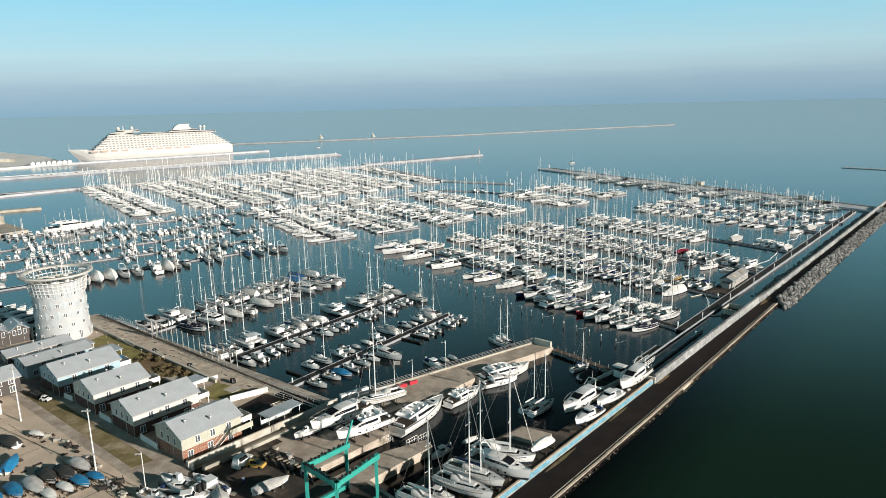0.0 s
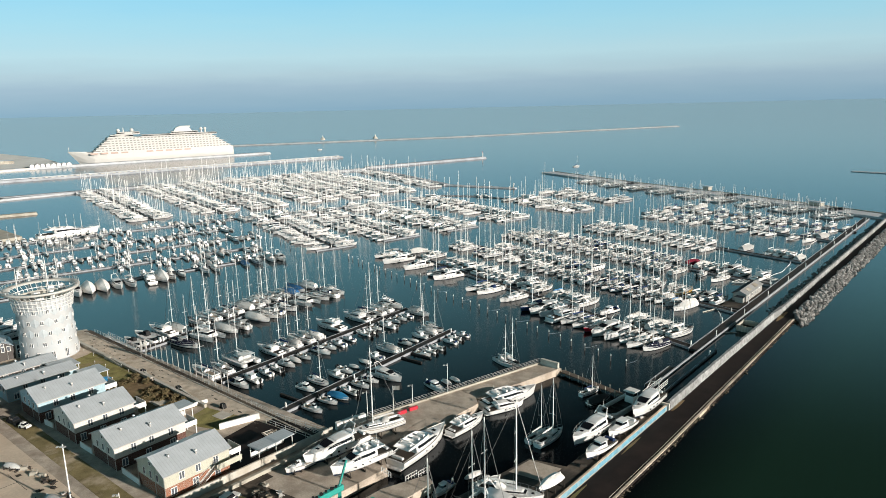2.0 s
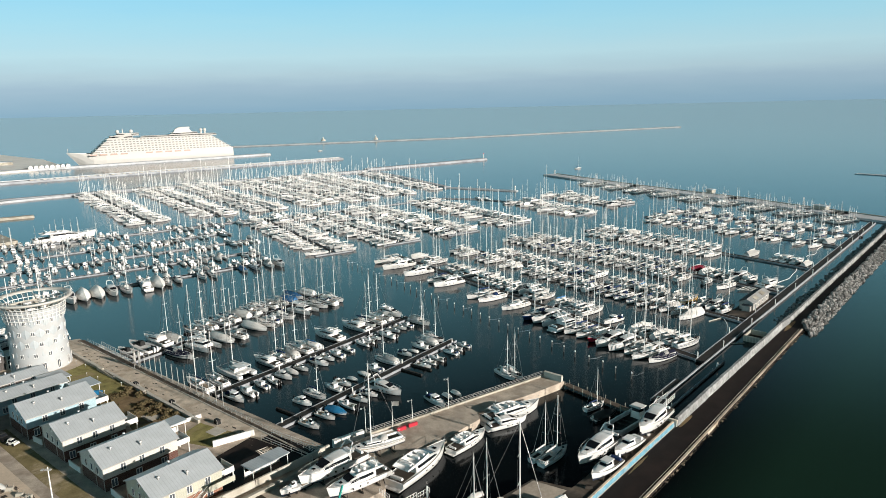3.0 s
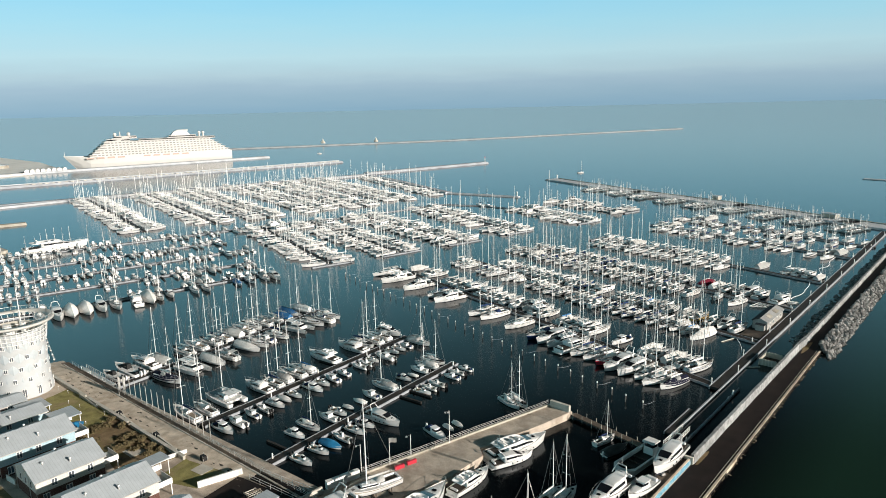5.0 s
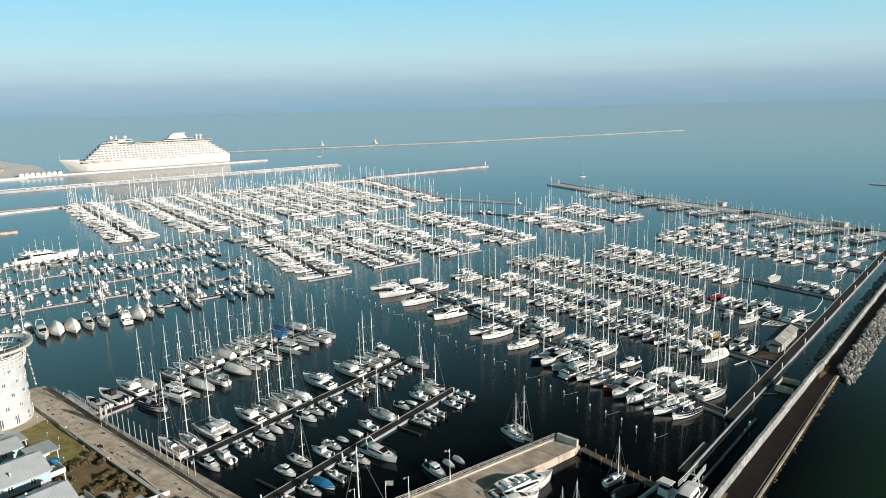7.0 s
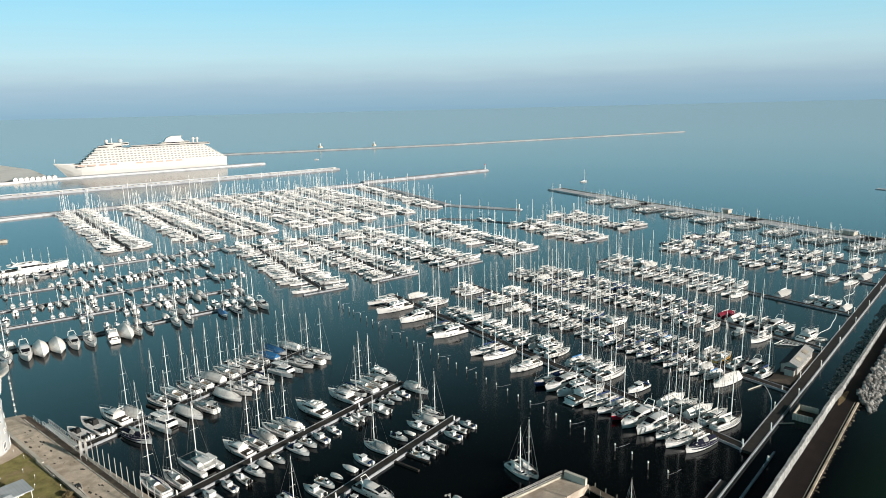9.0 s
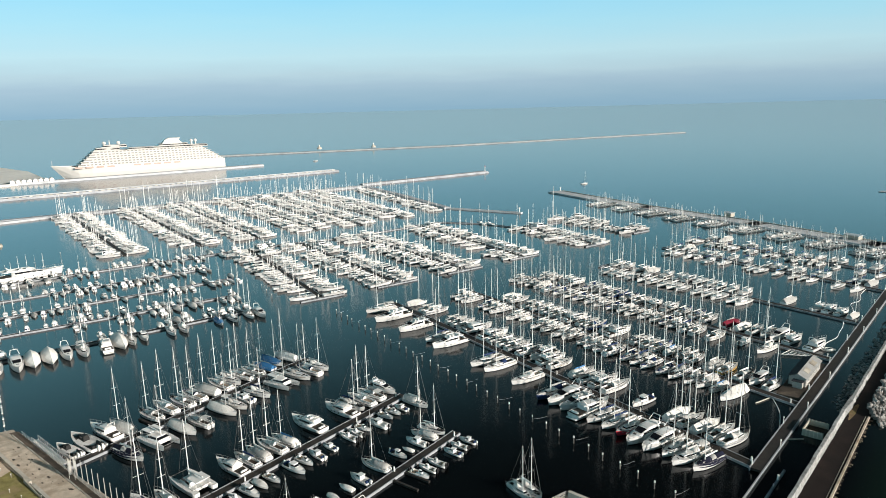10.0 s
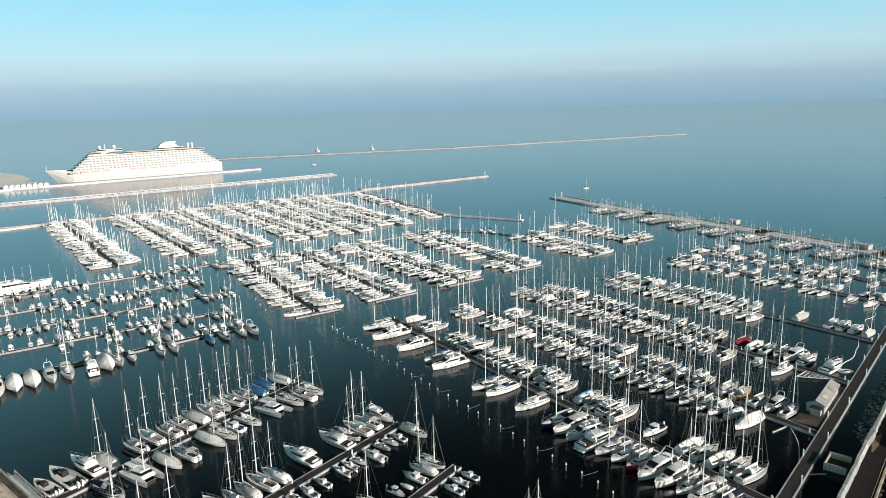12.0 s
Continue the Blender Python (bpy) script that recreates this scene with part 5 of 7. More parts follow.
house((-45.9, 120.0), 12.6, 9.4, SIDING_CREAM, BRICK, "cream boarded house on red brick with grey sheet roof", balcony=True)
house((-58.9, 130.9), 14.2, 9.4, SIDING_WHITE, DARK_BRICK, "white boarded house on dark brick with grey sheet roof")
house((-71.6, 142.2), 12.2, 10.0, SIDING_WHITE, DARK_BRICK, "white boarded house on dark brick beside a shrubbery")
house((-84.2, 152.5), 14.2, 10.0, SIDING_BLUE, DARK_BRICK, "pale blue boarded house on dark brick")
house((-97.5, 164.0), 15.5, 7.5, SIDING_BLUE, SIDING_BLUE, "long low blue shed with grey sheet roof", eave=3.6, ridge=4.6, low=1.6, porch=False)
house((-106.0, 171.0), 15.5, 6.5, SIDING_DARK, SIDING_DARK, "long low dark shed with grey sheet roof", eave=3.4, ridge=4.3, low=1.5, porch=False)
house((-101.0, 150.5), 8.5, 9.0, SIDING_DARK, SIDING_DARK, "dark boarded gatehouse with white windows", eave=3.9, ridge=5.6, low=2.0, porch=False)
for c in ((-112.3, 193.6), (-116.5, 190.3), (-120.7, 187.0)):
    house(c, 10, 5.3, SIDING_DARK, SIDING_DARK, "small dark boarded gabled house with white windows by the tower", eave=3.7, ridge=5.3, low=2.0, turn=128.5, porch=False)
annex = tagged(new("annex"), "white lattice-fronted annex between house and tower", "annex")
annex.matrix_basis = pose(-111.6, 193.2, QUAY, 0, 0, 38)
bm = bmesh.new()
box(bm, 0, 3.4, 0, 3.0, 0, 4.0)
part("wall", bm, SIDING_WHITE, annex)
for i in range(2):
    for j in range(3):
        bm = bmesh.new()
        box(bm, 0.25 + i * 1.6, 1.55 + i * 1.6, -0.06, 0.05, 0.35 + j * 1.25, 1.3 + j * 1.25)
        part("pane", bm, GLASS_DARK, annex)

# the round tower
TOWER = (-104.3, 196.4)
tower = tagged(new("tower"), "round white rendered tower with a flared steel ring at its top", "tower")
tower.location = (*TOWER, QUAY)
TR, TH = 7.0, 17.0


def ring(bm, prof, n=48, mi=0):
    """A turned shape from rows of radius and height."""
    loft(bm, [[Vector((r * math.cos(2 * math.pi * i / n), r * math.sin(2 * math.pi * i / n), z)) for i in range(n)] for r, z in prof], closed=True, mi=mi)


bm = bmesh.new()
ring(bm, [(TR + 0.35, -0.3), (TR + 0.3, 1.2), (TR + 0.05, 3.0), (TR - 0.15, 8), (TR - 0.2, TH)])
body = part("wall", bm, TOWER_WALL, tower)
bm = bmesh.new()
ring(bm, [(TR - 0.2, TH), (TR - 0.6, TH + 0.02), (TR - 0.6, TH - 1.0), (0.05, TH - 1.0)])
part("roof", bm, PALE_CONCRETE, tower)
for lev in range(5):
    n = 13
    for i in range(n):
        a = 2 * math.pi * (i + 0.5 * (lev % 2)) / n
        z = 0.5 if lev == 0 else 1.4 + lev * 3.0
        r = TR + (0.28 if lev == 0 else 0.0) - 0.02 * lev
        window(tower, Matrix.Translation((r * math.cos(a), r * math.sin(a), z)) @ pose(0, 0, 0, 0, 0, math.degrees(a) + 90), 0.8, 2.2 if lev == 0 else 0.95)
bm = bmesh.new()
arc, hgt = math.pi / 13 * 0.92, 1.38
c = bm.verts.new((TR + 0.02, 0, 0))
pts = [bm.verts.new(((TR - 0.13 if k % 2 else TR - 0.1) * math.cos(arc * u), (TR - 0.1) * math.sin(arc * u), hgt * v)) for k, (u, v) in enumerate(((1, 0), (0.5, 0.5), (0, 1), (-0.5, 0.5), (-1, 0), (-0.5, -0.5), (0, -1), (0.5, -0.5)))]
for k in range(8):
    bm.faces.new((c, pts[k], pts[(k + 1) % 8]))
DIAMOND = part("cladding_diamond", bm, material("blue_grey_render", (0.44, 0.47, 0.485), 0.8, vary=0.15, grain=0.8, spread=0.08), tower).data
bpy.data.objects.remove(bpy.data.objects["cladding_diamond"])
for lev in range(1, 5):
    for i in range(13):
        o = new("cladding_diamond", DIAMOND)
        o.parent = tower
        o.matrix_basis = pose(0, 0, 1.9 + lev * 3.0, 0, 0, math.degrees(2 * math.pi * (i + 0.5 + 0.5 * (lev % 2)) / 13))
cage = new("lattice")
cage.parent = tower
for i in range(40):
    a = 2 * math.pi * i / 40
    c, s = math.cos(a), math.sin(a)
    bm = bmesh.new()
    rod(bm, ((TR + 0.15) * c, (TR + 0.15) * s, 13.6), ((TR + 0.75) * c, (TR + 0.75) * s, 17.6), 0.06, 0.06, 5)
    rod(bm, ((TR + 0.75) * c, (TR + 0.75) * s, 17.6), (9.2 * c, 9.2 * s, 18.9), 0.07, 0.07, 5)
    part("strut", bm, WHITEPAINT, cage)
for z, r in ((14.4, TR + 0.3), (15.4, TR + 0.45), (16.4, TR + 0.6), (17.5, TR + 0.75)):
    bm = bmesh.new()
    ring(bm, [(r - 0.06, z), (r + 0.08, z), (r + 0.08, z + 0.16), (r - 0.06, z + 0.16), (r - 0.06, z)], 48)
    part("hoop", bm, WHITEPAINT, cage)
bm = bmesh.new()
ring(bm, [(7.7, 18.9), (9.5, 18.8), (9.6, 19.3), (9.5, 19.4), (7.7, 19.25), (7.7, 18.9)], 56)
part("crown_ring", bm, material("weathered_steel_sheet", (0.50, 0.48, 0.44), 0.6, vary=0.3, grain=0.8), tower)
bm = bmesh.new()
for i in range(48):
    a = 2 * math.pi * i / 48
    rod(bm, (9.4 * math.cos(a), 9.4 * math.sin(a), 19.3), (9.4 * math.cos(a), 9.4 * math.sin(a), 20.3), 0.035, 0.035, 4)
ring(bm, [(9.36, 20.25), (9.44, 20.25), (9.44, 20.35), (9.36, 20.35), (9.36, 20.25)], 48)
part("railing", bm, STEEL, tower)
for x, y, r, h in ((-2, 1, 1.1, 1.6), (1.5, 2, 0.8, 2.1), (0.5, -2.5, 1.3, 1.2), (3, -0.5, 0.6, 1.8), (-3.5, -1.5, 0.8, 1.4)):
    bm = bmesh.new()
    rod(bm, (x, y, TH - 1), (x, y, TH - 1 + h), r, r * 0.9, 10)
    part("roof_unit", bm, WHITEPAINT, tower)
for a, h in ((100, 9.5), (200, 8)):
    bm = bmesh.new()
    rod(bm, (5.5 * math.cos(radians(a)), 5.5 * math.sin(radians(a)), TH - 1), (5.5 * math.cos(radians(a)), 5.5 * math.sin(radians(a)), TH + h), 0.16, 0.08, 6)
    part("aerial", bm, WHITEPAINT, tower)

# ---- promenade ----
PROM = pose(-104.8, 208.4, 0, 0, 0, -43)


def patch(name, pts, mat, dz, label, category, kind="structure", base=QUAY):
    """A thin surfacing laid on the quay."""
    bm = bmesh.new()
    a = sum(pts[i][0] * pts[(i + 1) % len(pts)][1] - pts[(i + 1) % len(pts)][0] * pts[i][1] for i in range(len(pts)))
    slab(bm, pts if a > 0 else pts[::-1], base - 0.1, base + dz)
    return tagged(part(name, bm, mat), label, category, kind=kind)


def prom(x, y):
    return tuple((PROM @ Vector((x, y, 0))).xy)


TAN_PAVING = material("tan_paving", (0.52, 0.435, 0.345), 0.85, vary=0.28, grain=0.5, bump=0.006, stain=(0.36, 0.285, 0.215))
BOARDWALK = material("weathered_boardwalk", (0.13, 0.10, 0.078), 0.85, vary=0.5, grain=0.8, bump=0.01, stain=(0.22, 0.17, 0.125))
PROM_PAVING = material("tan_promenade_paving", (0.57, 0.485, 0.39), 0.85, vary=0.45, grain=0.9, bump=0.006, stain=(0.36, 0.29, 0.22))
patch("promenade", [prom(-6, 0.3), prom(76, 0.2), prom(89, 3.2), prom(108, 5.7), prom(110, 6.2), prom(-4, 5.4)], PROM_PAVING, 0.06, "wide tan paved promenade along the water", "promenade")
patch("boardwalk", [prom(-4, 5.45), prom(110, 6.25), prom(110, 7.3), prom(-3, 7.3)], BOARDWALK, 0.02, "dark timber edge of the promenade above the water", "boardwalk")
wall = tagged(new("garden_wall"), "low stained wall between promenade and gardens", "wall", kind="structure")
for x0, x1 in ((4, 27), (28.5, 50), (51.5, 75)):
    bm = bmesh.new()
    box(bm, x0, x1, -0.45, 0.1, QUAY, QUAY + 0.75, PROM)
    part("wall_length", bm, CONCRETE, wall)
    bm = bmesh.new()
    box(bm, x0 - 0.1, x1 + 0.1, -0.55, 0.2, QUAY + 0.75, QUAY + 0.87, PROM)
    part("coping", bm, PALE_CONCRETE, wall)

edge = tagged(new("quay_kerb"), "pale worn stone kerb stones along the promenade", "kerb", kind="structure")
rk = random.Random(6)
for i in range(44):
    bm = bmesh.new()
    x = -2 + i * 2.5
    box(bm, x, x + 2.46, 5.36 + 0.0072 * x + rk.uniform(-0.03, 0.03), 5.72 + 0.0072 * x, QUAY - 0.1, QUAY + 0.2 + rk.uniform(-0.03, 0.03), PROM, taper=0.02)
    part("kerb_stone", bm, PALE_CONCRETE if rk.random() < 0.7 else CONCRETE, edge)
bm = bmesh.new()
for i in range(60):
    x, y = rk.uniform(0, 100), rk.uniform(0.9, 5.0)
    w = rk.uniform(0.15, 0.9)
    ring_ = [PROM @ Vector((x + w * (0.6 + 0.5 * rk.random()) * math.cos(a), y + 0.35 * w * (0.6 + 0.5 * rk.random()) * math.sin(a), 0)) for a in np.linspace(0, 2 * math.pi, 10)[:-1]]
    slab(bm, [p.xy for p in ring_], QUAY - 0.02, QUAY + 0.066 + 0.002 * rk.random())
tagged(part("paving_repairs", bm, WORN_DARK), "dark worn patches in the promenade's paving", "patches", kind="stuff")

fence = tagged(new("railing"), "slender steel railing along the quay edge", "railing", kind="structure")
for i in range(56):
    bm = bmesh.new()
    rod(bm, PROM @ Vector((i * 2.0, 7.2, QUAY)), PROM @ Vector((i * 2.0, 7.2, QUAY + 1.1)), 0.045, 0.045, 5)
    part("post", bm, STEEL, fence)
for h in (0.4, 0.75, 1.1):
    bm = bmesh.new()
    rod(bm, PROM @ Vector((0, 7.2, QUAY + h)), PROM @ Vector((110, 7.2, QUAY + h)), 0.03, 0.03, 5)
    part("rail", bm, STEEL, fence)
for i in range(16):
    bm = bmesh.new()
    p = PROM @ Vector((28 + i * 2.9, 8.0, 0))
    rod(bm, p + Vector((0, 0, -1)), p + Vector((0, 0, 6.4)), 0.11, 0.08, 6)
    tagged(part("mooring_pole", bm, STEEL), "tall thin grey pole standing at the quay edge", "pole", "poles along the promenade")
ramp_ = tagged(new("gangway"), "steel gangway with side rails beside the quay", "gangway")
bm = bmesh.new()
box(bm, 4, 22, 8.0, 9.4, 1.0, 1.15, PROM)
part("deck", bm, STEEL, ramp_)
for y in (8.0, 9.4):
    for i in range(13):
        bm = bmesh.new()
        rod(bm, PROM @ Vector((4 + i * 1.5, y, 1.1)), PROM @ Vector((4 + i * 1.5, y, 2.2)), 0.05, 0.05, 4)
        part("post", bm, STEEL, ramp_)
    bm = bmesh.new()
    rod(bm, PROM @ Vector((4, y, 2.2)), PROM @ Vector((22, y, 2.2)), 0.06, 0.06, 5)
    part("rail", bm, WHITEPAINT, ramp_)

for x, y in ((-77.4, 191.2), (-76.1, 191.0)):
    ban = tagged(new("banner"), "tall white fabric banner on a thin pole at the quay", "banner", "quay banners")
    ban.matrix_basis = pose(x, y, QUAY, 0, 0, 30)
    bm = bmesh.new()
    rod(bm, (0, 0, 0), (0, 0, 5.2), 0.06, 0.04, 6)
    part("pole", bm, STEEL, ban)
    bm = bmesh.new()
    loft(bm, [[Vector((0.05 + w * k, d * 0.12 * math.sin(5 * k + z), z)) for k in (0, 0.33, 0.66, 1) for d in (1,)] for z, w in ((1.2, 0.35), (2.5, 0.5), (4.0, 0.55), (5.1, 0.35))])
    bmesh.ops.solidify(bm, geom=bm.faces[:], thickness=0.03)
    part("cloth", bm, WHITEPAINT, ban)
for x, y in ((43.7, 0.75), (61.1, 0.95), (78.4, 2.2)):
    bin_ = tagged(new("bin_store"), "dark open bin store with a grey frame beside the promenade", "bin store", "bin stores")
    bin_.matrix_basis = PROM @ pose(x, y, QUAY + 0.05)
    bm = bmesh.new()
    box(bm, -0.7, 0.7, -0.45, 0.45, 0, 1.05, taper=0.04)
    part("body", bm, BLACK, bin_)
    for u in (-0.75, 0.75):
        for v in (-0.5, 0.5):
            bm = bmesh.new()
            rod(bm, (u, v, 0), (u, v, 1.3), 0.05, 0.05, 5)
            part("post", bm, STEEL, bin_)
for x0, x1, y0 in ((44.8, 52.2, 0.35), (62.2, 70.0, 0.6), (24.8, 34.9, -0.85)):
    bm = bmesh.new()
    loft(bm, [[PROM @ Vector((x, y0 + d, z)) for d, z in ((0, QUAY - 0.1), (0, h), (0.35, h), (0.35, QUAY - 0.1))] for x, h in ((x0, QUAY + 1.0), (x1, QUAY + 0.35))], cap=(True, True), smooth=False)
    tagged(part("ramp_wall", bm, PALE_CONCRETE), "pale sloping ramp wall beside the promenade", "wall", kind="structure")
flag = tagged(new("flagpole"), "white flag on a slim pale pole on the mole", "flag")
flag.matrix_basis = pose(-7.4, 151.2, QUAY, 0, 0, 20)
bm = bmesh.new()
rod(bm, (0, 0, 0), (0, 0, 6.2), 0.07, 0.05, 6)
part("pole", bm, WHITEPAINT, flag)
bm = bmesh.new()
loft(bm, [[Vector((0.05 + 1.5 * k, 0.14 * math.sin(6 * k), z - 0.15 * k)) for k in (0, 0.25, 0.5, 0.75, 1)] for z in (5.1, 6.1)])
bmesh.ops.solidify(bm, geom=bm.faces[:], thickness=0.03)
part("cloth", bm, WHITEPAINT, flag)

# ---- gardens, yard, walls ----
patch("plaza", [(TOWER[0] + (11.5 + 0.8 * math.sin(3 * a)) * math.cos(a), TOWER[1] + (11.5 + 0.8 * math.sin(3 * a)) * math.sin(a)) for a in np.linspace(0, 2 * math.pi, 37)[:-1]], TAN_PAVING, 0.042, "tan paved plaza round the foot of the tower", "plaza")
patch("lawn", [(-97, 199.5), (-84.5, 189.3), (-74, 179), (-73, 174), (-80, 168.5), (-88, 177), (-96, 190)], GRASS, 0.03, "patchy green lawn by the promenade", "lawn")
patch("lawn", [(-53.5, 149.8), (-49.5, 158.2), (-38.5, 151.2), (-44.2, 146)], GRASS, 0.034, "small worn lawn with a pale slab", "lawn")
patch("flower_bed", [(-73, 178.5), (-51.5, 158.7), (-57.5, 153.5), (-62, 153), (-66, 158), (-79, 168)], SOIL, 0.038, "bare brown soil bed with shrubs", "soil")
patch("court", [(-44.5, 138.5), (-37.2, 149.6), (-28, 145.2), (-21.3, 141.6), (-32.3, 130.8), (-37.5, 129.4)], ASPHALT, 0.046, "dark walled yard behind the houses", "yard")
WORN_VERGE = material("worn_verge", (0.22, 0.175, 0.085), 0.95, vary=0.45, grain=0.8, bump=0.03, stain=(0.42, 0.34, 0.24))
STREET_PAVING = material("street_concrete", (0.64, 0.525, 0.41), 0.88, vary=0.3, grain=0.35, bump=0.006, stain=(0.52, 0.42, 0.325))
patch("verge", [(-94.5, 155.5), (-92, 158.0), (-52, 121.5), (-55, 119.0)], WORN_VERGE, 0.026, "worn grass verge along the street", "verge")
patch("street", [(-130, 178), (-96, 153.5), (-52, 113.5), (-36, 96), (-60, 80), (-140, 150)], STREET_PAVING, 0.02, "pale worn concrete street between yard and houses", "street")
# the apron's dark colour holds both oil and cast shade
patch("dark_apron", [(-44, 116.5), (-31.5, 129), (-24, 122), (-23.4, 113.8), (-19.4, 110), (-11.5, 110.5), (-7, 105), (-16, 92), (-30, 92), (-40, 104)], WORN_DARK, 0.022, "oily working apron of the boatyard, shade put into its dark colour too", "apron")
patch("slab", [(-31, 124.2), (-19.9, 116.9), (-15.5, 121.2), (-21, 129.5), (-26, 129.5)], YARD, 0.034, "clean concrete slab beside the lifting slip", "slab")
for pts in ([(-47.5, 152.8), (-45.8, 155.2), (-42.9, 153.0), (-44.7, 150.7)], [(-64.5, 161.5), (-62.3, 164), (-59.2, 161.2), (-61.6, 158.8)]):
    patch("concrete_slab", pts, PALE_CONCRETE, 0.07, "pale concrete slab set in a garden", "slab", "")


def wall_run(p, q, h, t, mat, label, name="wall"):
    n, a = span(p, q)
    bm = bmesh.new()
    box(bm, 0, n, -t / 2, t / 2, QUAY - 0.05, QUAY + h, pose(p[0], p[1], 0, 0, 0, a))
    return tagged(part(name, bm, mat), label, "wall", kind="structure")


wall_run((-44.4, 117.7), (-31.9, 130.4), 1.5, 0.35, PALE_CONCRETE, "pale boundary wall of the boatyard")
wall_run((-31.8, 130.5), (-19.8, 142.4), 1.5, 0.35, PALE_CONCRETE, "pale boundary wall of the boatyard")
wall_run((-44.0, 146.2), (-36.6, 150.6), 1.3, 0.35, WHITEPAINT, "white garden wall")
wall_run((-50.5, 160.0), (-57.5, 154.3), 0.9, 0.3, WHITEPAINT, "white garden wall with openings")
wall_run((-41.5, 117.0), (-24, 134.8), 0.7, 0.7, CONCRETE, "low concrete kerb wall beside the yard")
wall_run((-19.2, 143.9), (-13.4, 147.9), 1.6, 0.9, WHITEPAINT, "thick white quay wall")
wall_run((-13.0, 148.2), (29.6, 175.6), 0.45, 0.4, CONCRETE, "low stained kerb along the mole")
fence = tagged(new("mole_fence"), "grey steel fence along the outer edge of the mole", "fence", kind="structure")
n, a = span((-13.0, 148.2), (29.6, 175.6))
for i in range(24):
    bm = bmesh.new()
    c = along((-13.0, 148.2), (29.6, 175.6), 0.3 + i * (n - 0.6) / 23, 0)
    rod(bm, (c.x, c.y, QUAY + 0.4), (c.x, c.y, QUAY + 1.55), 0.06, 0.06, 5)
    part("post", bm, WIRE, fence)
for h in (0.75, 1.15, 1.5):
    bm = bmesh.new()
    p, q = along((-13.0, 148.2), (29.6, 175.6), 0.3, 0), along((-13.0, 148.2), (29.6, 175.6), n - 0.3, 0)
    rod(bm, (p.x, p.y, QUAY + h), (q.x, q.y, QUAY + h), 0.05, 0.05, 5)
    part("rail", bm, WIRE, fence)
wall_run((29.9, 175.5), (33.6, 172.0), 1.5, 0.8, PALE_CONCRETE, "pale end wall of the mole")
wall_run((-6.4, 149.6), (-4.6, 150.7), 0.75, 0.5, RED, "bright red safety barrier on the mole", "barrier")
wall_run((-4.0, 151.3), (-2.2, 152.4), 0.75, 0.5, RED, "bright red safety barrier on the mole", "barrier")
for k in range(4):
    a, b = ((-52.6, 125.6), (-57.6, 130.2)) if k == 0 else ((-66.6, 137.9), (-70.4, 141.2)) if k == 1 else ((-80.2, 150), (-83, 152)) if k == 2 else ((-44.9, 118.8), (-43.2, 117.2))
    wall_run(a, b, 1.2, 0.2, WHITEPAINT, "white picket wall between two houses")


def shelter(corner, turn, L, W, h, label):
    ob = tagged(new("shelter"), label, "shelter")
    ob.matrix_basis = pose(corner[0], corner[1], QUAY, 0, 0, turn)
    bm = bmesh.new()
    box(bm, -0.3, L + 0.3, -0.3, W + 0.3, h, h + 0.18)
    part("roof", bm, METAL_ROOF, ob)
    for x in (0.1, L / 2, L - 0.1):
        for y in (0.1, W - 0.1):
            bm = bmesh.new()
            rod(bm, (x, y, 0), (x, y, h), 0.09, 0.09, 6)
            part("post", bm, WHITEPAINT, ob)
    bm = bmesh.new()
    box(bm, 0.1, L - 0.1, W - 0.15, W - 0.05, 0, 1.2)
    part("panel", bm, WHITEPAINT, ob)
    return ob


shelter((-32.4, 131.5), 48, 8.0, 3.0, 2.7, "open shelter with a flat pale roof on posts")
shelter((-55.4, 146.9), 50, 6.6, 3.2, 3.4, "white pergola porch with a flat roof")
shelter((-82.2, 170.6), 47.5, 5.0, 5.6, 3.2, "white pergola porch with a flat roof")
shelter((-91.5, 174.5), 47.5, 5.5, 6.0, 3.6, "open pergola at the end of a shed")
bm = bmesh.new()
box(bm, 0, 7, 0, 5, 0, 2.6, pose(-97.5, 139.5, QUAY, 0, 0, 47.5))
kiosk = tagged(part("kiosk", bm, SIDING_WHITE), "low pale flat-roofed kiosk in the yard", "kiosk")
bm = bmesh.new()
box(bm, -0.3, 7.3, -0.3, 5.3, 2.6, 2.85)
part("roof", bm, WORN_DARK, kiosk).matrix_basis = pose(-97.5, 139.5, QUAY, 0, 0, 47.5)

for x, y, a in ((-33.5, 142.0, 40), (-30.3, 142.8, 130), (-30.8, 139.2, 48)):
    fr = tagged(new("drying_rack"), "pale open timber rack lying in the dark yard", "rack", "yard racks")
    fr.matrix_basis = pose(x, y, QUAY + 0.05, 0, 0, a)
    for k in range(4):
        bm = bmesh.new()
        box(bm, 0, 2.6, k * 0.6, k * 0.6 + 0.12, 0, 0.14)
        part("slat", bm, PALE_CONCRETE, fr)
    for u in (0.1, 2.3):
        bm = bmesh.new()
        box(bm, u, u + 0.12, -0.1, 2.05, 0.14, 0.24)
        part("bearer", bm, TEAK, fr)

# parasol by the blue house
umb = tagged(new("parasol"), "bright blue garden parasol on a pole", "parasol")
umb.location = (-78.6, 171.0, QUAY)
bm = bmesh.new()
rod(bm, (0, 0, 0), (0, 0, 2.6), 0.05, 0.05, 6)
part("pole", bm, WHITEPAINT, umb)
bm = bmesh.new()
rod(bm, (0, 0, 2.1), (0, 0, 2.7), 1.9, 0.05, 8)
part("canopy", bm, TARP_CYAN, umb)

